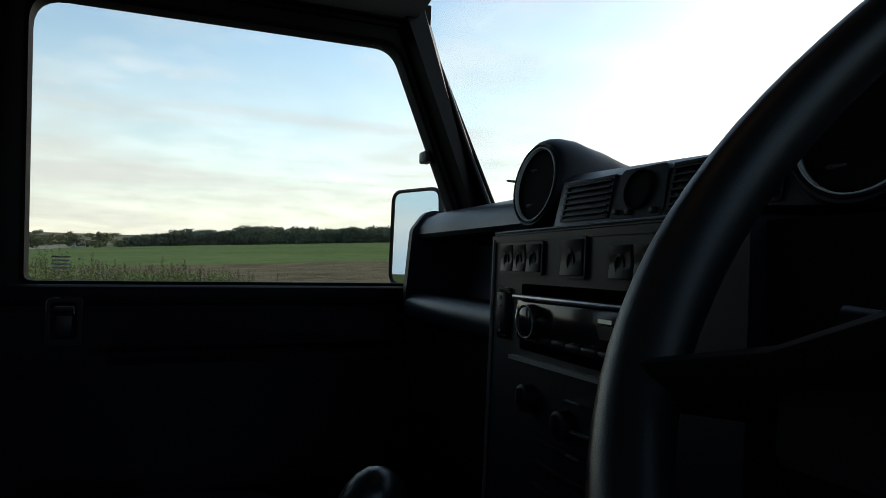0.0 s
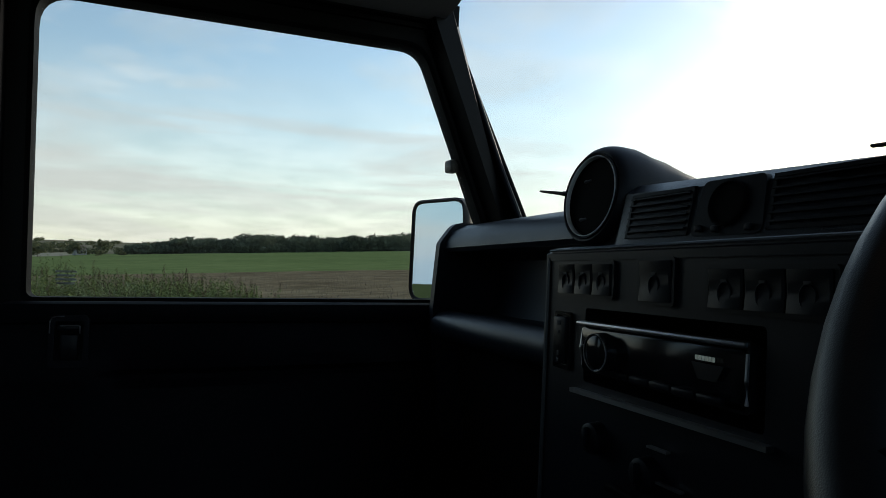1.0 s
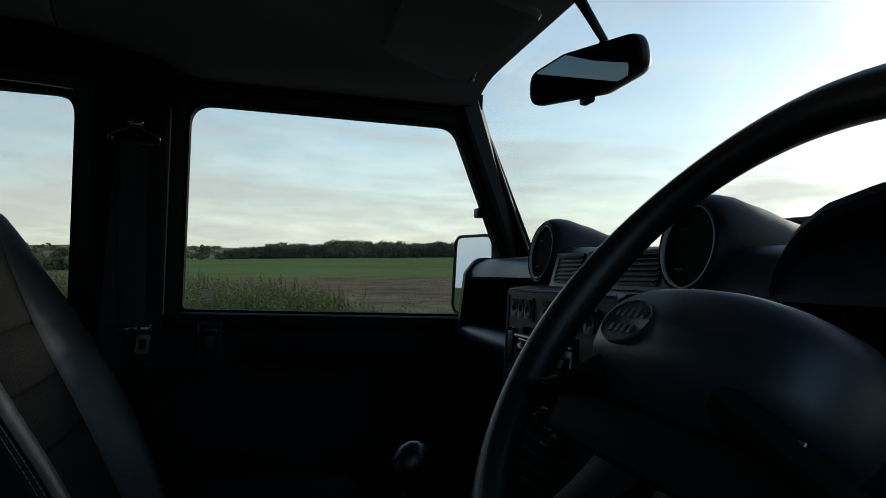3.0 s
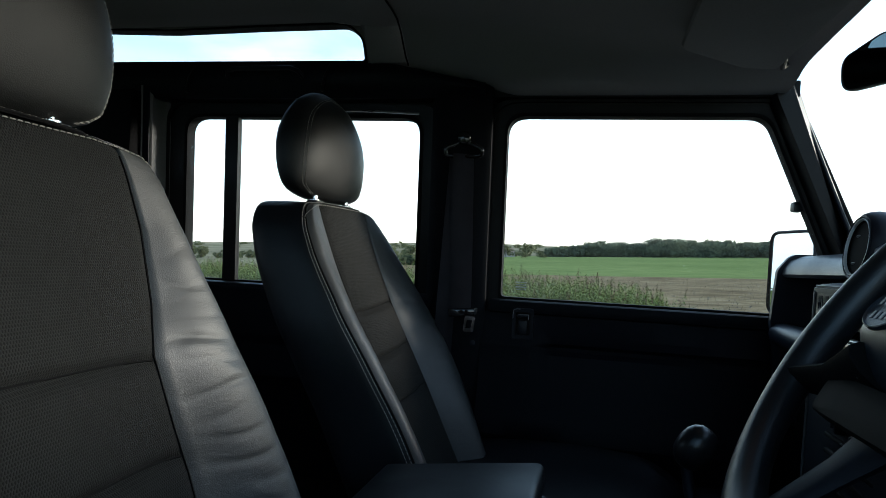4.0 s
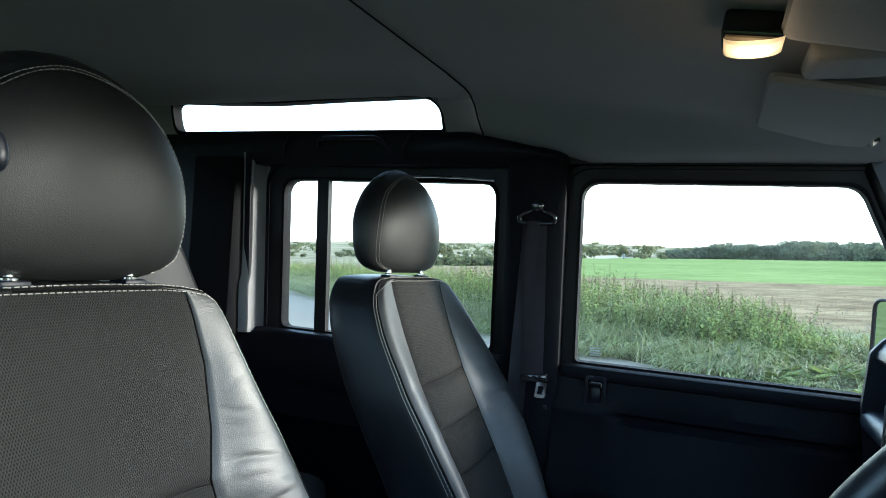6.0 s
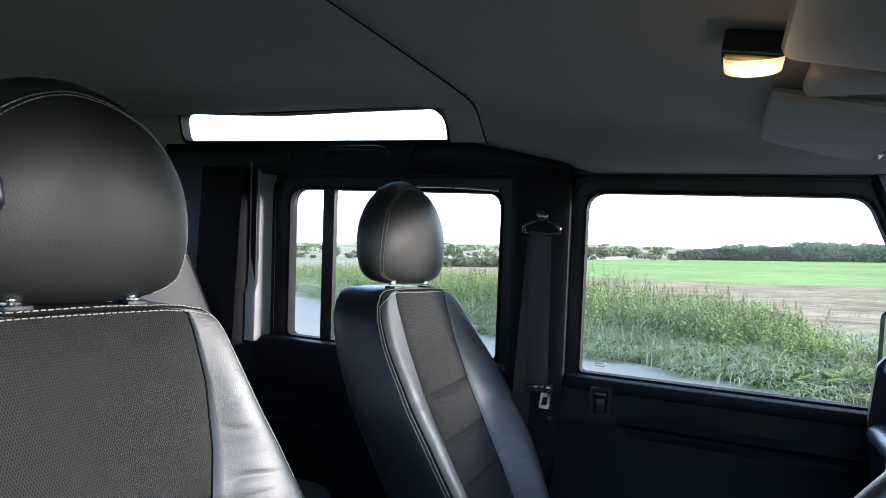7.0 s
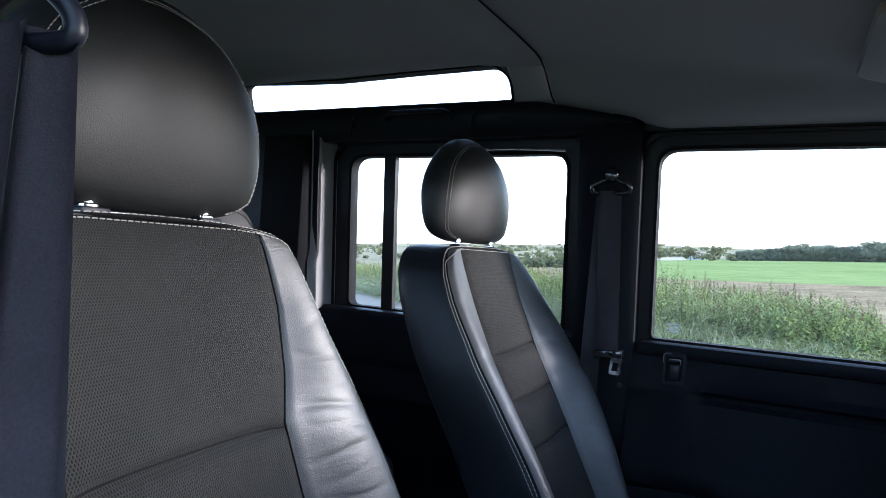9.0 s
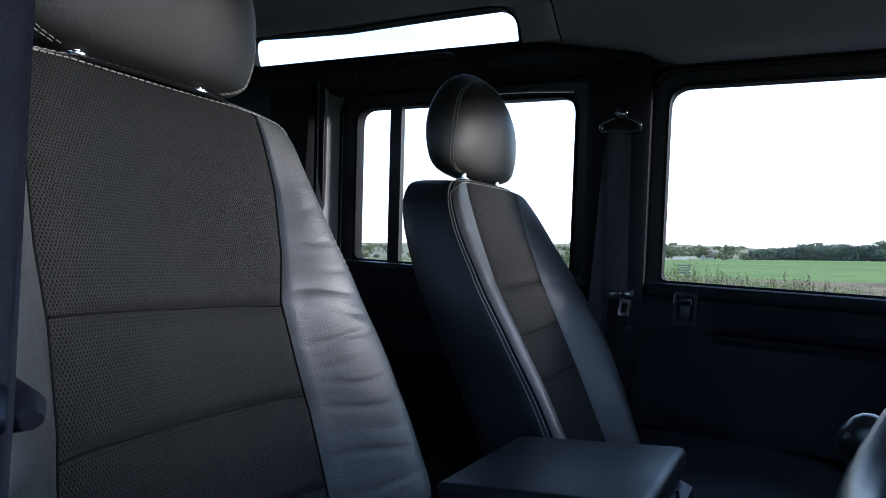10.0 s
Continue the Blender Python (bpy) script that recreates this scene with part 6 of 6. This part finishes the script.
def heading(x, y):
    return math.degrees(math.atan2(-x, y))         # 0 abeam of the near side, more towards the rear


def ground_z(x, y):
    s = off_road(x, y)
    if s < 0:
        return 0.0
    d = math.hypot(x, y)
    z = 0.05 * min(1, s / 0.2) + 0.13 * min(1, max(0, (s - 0.2) / 2.4))
    z -= 0.026 * min(34, max(0, d - 14)) * min(1, s / 4) + 0.0104 * min(372, max(0, d - 48))
    if d > 30:
        z += 0.25 * noise.noise((x * 0.02, y * 0.02, 0.3)) * min(1, (d - 30) / 60)
    if d > 420:
        lift = table(heading(x, y), [(-80, 0.0), (-20, 0.1), (3, 0.5), (9, 1.0), (30, 1.1), (60, 0.9), (90, 0.8)])
        z += lift * 24 * min(1, max(0, (d - 700) / 1500)) ** 1.3 * (0.85 + 0.35 * noise.noise((x * 0.0012, y * 0.0012, 7.0)))
    return z


TARMAC = mat("pale_worn_tarmac", (0.200, 0.168, 0.132), 0.9, spec=0.05, grain=30, vary=0.22, bump=0.5, bump_scale=60, big=0.5)
SOIL = mat("verge_soil", (0.06, 0.055, 0.03), 0.95, spec=0.0, grain=6, vary=0.4, bump=0.6, bump_scale=20, big=0.6)
STUBBLE = mat("stubble_field", (0.116, 0.082, 0.047), 0.95, spec=0.0, grain=2.2, vary=0.5, tint=(0.214, 0.160, 0.096), bump=0.8, bump_scale=8, big=0.35)
GREEN = mat("green_crop", (0.108, 0.154, 0.050), 0.95, spec=0.0, grain=0.4, vary=0.2, tint=(0.182, 0.212, 0.080), bump=0.6, bump_scale=6, big=0.022)
FAR = mat("far_farmland", (0.15, 0.14, 0.085), 0.95, spec=0.0, grain=0.02, vary=0.45, tint=(0.24, 0.205, 0.135), big=0.006)


def field_of(x, y):
    s = off_road(x, y)
    if s < -8.2:                                   # rough grass on the driver's side of the road
        return 6
    if s < 0:
        return 0
    if s < 3.4:
        return 1
    d, h = math.hypot(x, y), heading(x, y)
    if d > 430:
        return 5 if 7.5 < h < 26 and d < 560 else 4
    if s > border(x) and h < 13.5:
        return 3
    return 2 if d < 112 else 4


# one sheet, fine near the car and coarse to the horizon, its rows following the road's edge and the field's
ROUGH = mat("rough_grass", (0.055, 0.075, 0.022), 0.95, spec=0.0, grain=4, vary=0.35, tint=(0.10, 0.115, 0.045), bump=0.6, bump_scale=10, big=0.4)
PALE = mat("pale_cut_field", (0.32, 0.275, 0.20), 0.95, spec=0.0, grain=0.3, vary=0.12, big=0.03)
xs = [math.copysign(4200 * (math.exp(abs(q) * 6.2) - 1) / (math.exp(6.2) - 1), q) for q in [-1 + 2 * k / 150 for k in range(151)]]
near = [0.0, 0.2, 0.8, 1.6, 2.5, 3.4]
steps = [k / 10 for k in range(1, 11)]
beyond = [6, 14, 26, 42, 65, 95, 135, 185, 250, 330, 380, 430, 520, 640, 800, 1000, 1250, 1550, 1900, 2400, 3200, 4500]
before = [-4500, -2500, -1200, -600, -300, -150, -80, -45, -28, -18, -12, -8, -5, -3, -1.5, -0.6]
verts, faces, kinds = [], [], []
for x in xs:
    b = border(x)
    for s in before + near + [3.4 + (b - 3.4) * f for f in steps] + [b + q for q in beyond]:
        y = edge_y(x) + s / 0.81
        verts.append((x, y, ground_z(x, y + 1e-6)))
n = len(before) + len(near) + len(steps) + len(beyond)
for j in range(len(xs) - 1):
    for k in range(n - 1):
        faces.append((j * n + k, (j + 1) * n + k, (j + 1) * n + k + 1, j * n + k + 1))
for f in faces:
    kinds.append(field_of(sum(verts[q][0] for q in f) / 4, sum(verts[q][1] for q in f) / 4))
ground = raw("ground", verts, faces, TARMAC, True)
for m in (SOIL, STUBBLE, GREEN, FAR, PALE, ROUGH):
    ground.data.materials.append(m)
ground.data.polygons.foreach_set("material_index", kinds)
if ground.data.polygons[5].normal.z < 0:
    ground.data.flip_normals()
land_thing(tagged(ground, "sheet of worn tarmac, stubble and green fields to the horizon", "ground", kind="structure"))

# tall verge: grass blades in tufts
GRASS = leafy(mat("verge_grass", (0.075, 0.100, 0.026), 0.55, spec=0.3, grain=2.5, vary=0.4, tint=(0.26, 0.27, 0.102), island=0.5, big=1.3), 0.25)
STRAW = mat("dry_straw", (0.34, 0.28, 0.16), 0.8, grain=3, vary=0.3, island=1.0, big=0.8)
WEED = leafy(mat("weed_leaf", (0.052, 0.084, 0.018), 0.6, spec=0.2, grain=2.5, vary=0.4, tint=(0.195, 0.228, 0.070), island=0.6, big=1.5), 0.25)
SEED = mat("brown_seed_head", (0.11, 0.065, 0.030), 0.9, grain=5, vary=0.3, island=0.8)
rng = random.Random(11)


def growth(x):
    """How tall the verge stands along the road: rank towards the rear, thin ahead."""
    return table(x, [(-8, 1.1), (-1.6, 0.97), (-0.6, 0.84), (0.2, 0.76), (0.8, 0.60), (1.3, 0.46), (2.5, 0.36), (6, 0.30)])


def blade(verts, faces, x, y, z, h, w, lean, way, bend, fall=0.35):
    """A tapering blade that leans, bends over and droops at its tip."""
    c, s = math.cos(way), math.sin(way)
    i = len(verts)
    for f, ww in ((0, 1.0), (0.35, 1.0), (0.65, 0.8), (0.87, 0.5)):
        d = lean * f + bend * f * f
        zz = h * f - fall * bend * f * f * f
        verts.append((x + c * d - s * w * ww, y + s * d + c * w * ww, z + zz))
        verts.append((x + c * d + s * w * ww, y + s * d - c * w * ww, z + zz))
    d = lean + bend
    verts.append((x + c * d, y + s * d, z + h - fall * bend))
    faces.extend([(i, i + 1, i + 3, i + 2), (i + 2, i + 3, i + 5, i + 4), (i + 4, i + 5, i + 7, i + 6), (i + 6, i + 7, i + 8)])


def verge_point(lo, hi, back=-24, front=16):
    """A spot on the verge, more of them where the car stands."""
    x = rng.triangular(back, front, -1.0)
    s = rng.uniform(lo, hi)
    y = edge_y(x) + s / 0.81
    return x, y, ground_z(x, y), s


TO_ROAD = math.atan2(-1.0, -0.66)                  # the way a blade falls towards the tarmac
grass, straw = ([], []), ([], [])
# tussocks: blades of one root that arch apart, those at the edge hanging over the road
for k in range(2900):
    x, y, z, s = verge_point(-0.05, 3.3)
    lump = noise.noise((x * 0.9, y * 0.9, 2.0))
    tall = 0.80 * growth(x) * (0.55 + 0.40 * min(1, s / 1.6)) * (0.9 + 0.6 * lump) * rng.uniform(0.75, 1.2)
    dry = rng.random() < 0.10 + 0.25 * (noise.noise((x * 0.35, y * 0.35, 9.0)) > 0.12)
    comb = rng.gauss(TO_ROAD, 0.5)
    rim = max(0.0, 1 - max(0.0, s) / 1.5)
    for q in range(34):
        way = comb + rng.gauss(0, 0.5) if rng.random() < 0.25 + 0.6 * rim else rng.uniform(0, 6.28)
        h = tall * rng.uniform(0.55, 1.15)
        bend = h * (rng.uniform(0.5, 1.3) + 0.5 * rim)
        blade(*(straw if dry and q % 3 == 0 else grass), x + rng.gauss(0, 0.07), y + rng.gauss(0, 0.07), z, h, rng.uniform(0.0032, 0.0075), rng.uniform(0, 0.10), way, bend, rng.uniform(0.4, 0.85))
# fine upright blades between them
for k in range(16000):
    x, y, z, s = verge_point(-0.1, 3.6)
    h = 0.5 * growth(x) * rng.uniform(0.4, 1.25)
    blade(*(straw if rng.random() < 0.12 else grass), x, y, z, h, rng.uniform(0.0022, 0.0045), rng.uniform(0, 0.1), rng.uniform(0, 6.28), rng.uniform(0.1, 0.7) * h)
land_thing(tagged(raw("verge_grass", *grass, GRASS), "long green verge grass leaning over the road edge", "grass", kind="stuff"))
land_thing(tagged(raw("dry_grass", *straw, STRAW), "straw-coloured dry grass among the green", "grass", kind="stuff"))

# nettles and docks: stems with many leaves, and brown seed heads at the back of the verge
leaf, heads = ([], []), ([], [])


def leaf_at(bag, p, way, size, droop, broad=0.30):
    """A pointed leaf folded along its rib."""
    verts, faces = bag
    c, s = math.cos(way), math.sin(way)
    i = len(verts)
    for f, w, up in ((0, 0, 0), (0.4, broad, 0.10), (0.45, 0, 0), (0.4, -broad, 0.10), (1.0, 0, 0)):
        verts.append((p[0] + c * f * size - s * w * size, p[1] + s * f * size + c * w * size, p[2] + up * size - droop * size * f * f))
    faces.extend([(i, i + 1, i + 2), (i, i + 2, i + 3), (i + 1, i + 4, i + 2), (i + 2, i + 4, i + 3)])


for k in range(1150):
    # a patch of stems from one root
    x0, y0, z0, s0 = verge_point(0.9, 3.7)
    patch = noise.noise((x0 * 0.45, y0 * 0.45, 4.0))
    if patch < 0.42 * x0 - 0.28:
        continue
    lush = rng.uniform(0.75, 1.1) * (1.0 + 0.35 * patch) * 0.80 * growth(x0)
    for stem in range(5):
        x, y = x0 + rng.gauss(0, 0.13), y0 + rng.gauss(0, 0.13)
        z = ground_z(x, y)
        h = lush * rng.uniform(0.7, 1.15)
        lx, ly = rng.gauss(0, 0.10), rng.gauss(0, 0.10)
        blade(*leaf, x, y, z, h, 0.004, math.hypot(lx, ly), math.atan2(ly, lx), 0.0)
        big = rng.uniform(0.05, 0.115)
        for q in range(28):
            f = 0.14 + 0.86 * q / 28
            leaf_at(leaf, (x + lx * f, y + ly * f, z + h * f), q * 2.4 + rng.uniform(-0.6, 0.6), big * rng.uniform(0.7, 1.2) * (1.2 - 0.75 * f), rng.uniform(0.1, 0.9))
        if rng.random() < 0.20:
            for q in range(16):
                f = 0.88 + 0.22 * q / 16
                leaf_at(heads, (x + lx * f, y + ly * f, z + h * f), rng.uniform(0, 6.28), rng.uniform(0.018, 0.034), -0.6)
# broad dock leaves low at the road's edge
for k in range(150):
    x, y, z, s = verge_point(0.0, 0.9, -12, 10)
    for q in range(7):
        leaf_at(leaf, (x, y, z + 0.05), rng.uniform(0, 6.28), rng.uniform(0.14, 0.30), rng.uniform(-0.5, 0.1), 0.22)
land_thing(tagged(raw("verge_weeds", *leaf, WEED), "leafy nettles and docks standing in the verge", "weeds", kind="stuff"))
land_thing(tagged(raw("weed_seed_heads", *heads, SEED), "brown seed heads on the tall weeds", "weeds", kind="stuff"))

# stubble and clods on the brown field
stub = ([], [])
for k in range(26000):
    x = rng.uniform(-34, 26)
    s = 3.6 + 30 * rng.random() ** 1.5
    y = edge_y(x) + s / 0.81
    if field_of(x, y) != 2:
        continue
    row = round(y * 4.5) / 4.5 + rng.gauss(0, 0.02)
    blade(*stub, x, row, ground_z(x, y) - 0.01, rng.uniform(0.03, 0.10), rng.uniform(0.003, 0.007), rng.uniform(0, 0.06), rng.uniform(0, 6.28), 0.03)
land_thing(tagged(raw("stubble", *stub, mat("stubble_straw", (0.235, 0.18, 0.10), 0.85, grain=3, vary=0.3, island=0.8)), "cut straw stubble in rows on the brown field", "stubble", kind="stuff"))
clod = ([], [])
for k in range(9000):
    x = rng.uniform(-34, 26)
    s = 3.6 + 30 * rng.random() ** 1.5
    y = edge_y(x) + s / 0.81
    if field_of(x, y) != 2:
        continue
    z = ground_z(x, y)
    i = len(clod[0])
    q = rng.uniform(0.012, 0.045)
    for a in range(5):
        clod[0].append((x + q * math.cos(a * 1.256) * rng.uniform(0.7, 1.3), y + q * math.sin(a * 1.256) * rng.uniform(0.7, 1.3), z - 0.01))
    clod[0].append((x, y, z + q * rng.uniform(0.4, 0.8)))
    clod[1].extend([(i + a, i + (a + 1) % 5, i + 5) for a in range(5)])
land_thing(tagged(raw("clods", *clod, mat("clod_earth", (0.17, 0.125, 0.08), 0.95, grain=5, vary=0.35, island=0.8)), "brown clods of earth between the stubble", "earth", kind="stuff"))

# woods and hedges: clumps of small leaf faces
# wood leaves made paler and bluer, distance haze put into their colour
WOOD_LEAF = leafy(mat("hazed_woodland_leaf", (0.082, 0.102, 0.078), 0.85, spec=0.05, grain=0.3, vary=0.35, tint=(0.15, 0.163, 0.105), island=0.8, big=0.05), 0.4)
HEDGE_LEAF = leafy(mat("hedge_leaf", (0.09, 0.11, 0.060), 0.85, spec=0.1, grain=0.5, vary=0.35, tint=(0.12, 0.12, 0.055), island=0.8, big=0.08), 0.45)
BARK = mat("bark", (0.06, 0.045, 0.035), 0.9, grain=8, vary=0.3)


def crown(bag, x, y, z, w, h, faces_n, size, low=0.12):
    """An uneven crown of small tilted faces, in lumps."""
    verts, faces = bag
    lumps = []
    for _ in range(8):
        lr = rng.uniform(0.22, 0.42) * w
        lumps.append((rng.gauss(0, 0.26) * w, rng.gauss(0, 0.26) * w, min(h - 0.8 * lr, h * rng.uniform(low + 0.12, 0.9)), lr))
    for k in range(faces_n):
        lx, ly, lz, lr = lumps[k % 8]
        a, b = rng.uniform(0, 6.28), math.asin(rng.uniform(-1, 1))
        q = lr * rng.uniform(0.72, 1.0)
        p = Vector((x + lx + q * math.cos(a) * math.cos(b), y + ly + q * math.sin(a) * math.cos(b), z + max(low * h * 0.3, lz + 0.8 * q * math.sin(b))))
        i = len(verts)
        sz = size * 2.1 * rng.uniform(0.5, 1.3)
        out = Vector((math.cos(a) * math.cos(b) + rng.gauss(0, 0.4), math.sin(a) * math.cos(b) + rng.gauss(0, 0.4), math.sin(b) + rng.gauss(0, 0.4)))
        side = out.orthogonal().normalized()
        over = out.normalized().cross(side)
        turn = rng.uniform(0, 6.28)
        for c in range(3):
            w3 = turn + c * 2.094 + rng.uniform(-0.4, 0.4)
            verts.append(p + sz * (side * math.cos(w3) + over * math.sin(w3)))
        faces.append((i, i + 1, i + 2))


def at_heading(deg, d):
    """A spot d metres off: 0 abeam of the near side, more towards the rear."""
    return -d * math.sin(math.radians(deg)), d * math.cos(math.radians(deg))


wood = ([], [])
for k in range(310):
    deg = rng.uniform(-27, 3.5)
    d = rng.uniform(392, 470)
    x, y = at_heading(deg, d)
    h = rng.uniform(8.2, 11.7) * (1 + 0.16 * noise.noise((deg * 0.35, 0.5, 1.0))) * min(1, 0.55 + (3.5 - deg) * 0.10) * min(1, 0.45 + (deg + 27) * 0.09)
    crown(wood, x, y, ground_z(x, y) - 0.5, h * 0.8, h, 640, 0.27, 0.0)
land_thing(tagged(raw("far_wood", *wood, WOOD_LEAF), "dark far wood along the top of the green field", "woodland", kind="stuff"))
hedge = ([], [])
for k in range(210):
    deg = rng.uniform(3, 62)
    d = rng.choice((330, 420, 560, 640)) + rng.uniform(-12, 12) + 3 * deg
    x, y = at_heading(deg, d)
    h = rng.uniform(2.0, 4.8)
    crown(hedge, x, y, ground_z(x, y) - 0.3, h * 1.3, h, 90, 0.42, 0.05)
for k in range(110):
    deg = rng.uniform(13.5, 25)
    d = 118 + 0.6 * (deg - 30) + rng.uniform(-9, 9)
    x, y = at_heading(deg, d)
    h = rng.uniform(0.8, 1.75)
    crown(hedge, x, y, ground_z(x, y) - 0.2, h * 1.5, h, 90, 0.28, 0.03)
for k in range(240):
    deg = rng.uniform(2, 75)
    d = rng.uniform(800, 2300)
    x, y = at_heading(deg, d)
    h = rng.uniform(5, 10)
    crown(hedge, x, y, ground_z(x, y) - 0.5, h * 2.2, h, 70, 1.0, 0.05)
land_thing(tagged(raw("far_hedges", *hedge, HEDGE_LEAF), "hedgerows and scattered bushes between far fields", "hedge", kind="stuff"))


def tree(deg, d, h, w):
    x, y = at_heading(deg, d)
    z = ground_z(x, y)
    t = land_thing(thing("tree", (x, y, z), "rounded green field tree in a far hedgerow", "tree", "hedgerow trees"))
    bm = bmesh.new()
    tube(bm, [(0, 0, -0.2), (0.05 * h * 0.2, 0, 0.2 * h), (0, 0.02 * h, 0.55 * h)], [0.035 * h, 0.024 * h, 0.008 * h], 8)
    for k in range(5):
        a = k * 1.257
        tube(bm, [(0, 0, h * (0.25 + 0.05 * k)), (0.22 * w * math.cos(a), 0.22 * w * math.sin(a), h * (0.42 + 0.05 * k)), (0.36 * w * math.cos(a), 0.36 * w * math.sin(a), h * (0.55 + 0.05 * k))], [0.012 * h, 0.008 * h, 0.003 * h], 6)
    o = part("trunk", bm, BARK, None)
    o.parent = t
    bag = ([], [])
    crown(bag, 0, 0, 0, w, h, 420, 0.045 * h, 0.12)
    c = raw("crown", *bag, HEDGE_LEAF)
    c.parent = t


for deg, d, h, w in ((5.5, 380, 8, 7), (7.2, 350, 6.5, 6), (9.6, 330, 6, 6), (10.9, 340, 7, 6), (13.8, 360, 6, 7), (15.5, 300, 6, 6), (22.5, 420, 9, 9), (24, 430, 8, 8), (26.5, 400, 8, 9), (33, 380, 7, 8), (37, 360, 7, 8), (40.5, 300, 8, 9), (43, 290, 9, 10), (46, 300, 8, 9)):
    tree(deg, d, h, w)


def house(deg, d, w, turn, wall, roof_m):
    x, y = at_heading(deg, d)
    hs = land_thing(thing("house", (x, y, ground_z(x, y)), "small pale far-off farmhouse with a pitched roof", "house", "far farmhouses"))
    R = Matrix.Rotation(turn, 4, "Z")
    bm = bmesh.new()
    box(bm, (0, 0, 1.6), (w, 6, 3.6), 0.0, R)
    o = part("wall", bm, wall, None, smooth=False)
    o.parent = hs
    bm = bmesh.new()
    slab(bm, [(-3.4, 3.3), (0, 6.0), (3.4, 3.3)], lambda u, v, q: R @ Vector((q, u, v)), -w / 2 - 0.3, w / 2 + 0.3)
    o = part("roof", bm, roof_m, None, smooth=False)
    o.parent = hs
    for k in range(3):
        bm = bmesh.new()
        box(bm, R @ Vector((-w / 3 + k * w / 3, -3.02, 1.9)), (1.1, 0.08, 1.3), 0.0, R)
        o = part("window", bm, GLOSS_BLACK, None, smooth=False)
        o.parent = hs


RENDER_W = mat("pale_render", (0.34, 0.32, 0.29), 0.9, vary=0.1, spec=0.1)
SLATE = mat("roof_slate", (0.20, 0.15, 0.12), 0.9, spec=0.1, vary=0.25, grain=3)
house(6.9, 420, 5.5, 0.5, RENDER_W, SLATE)
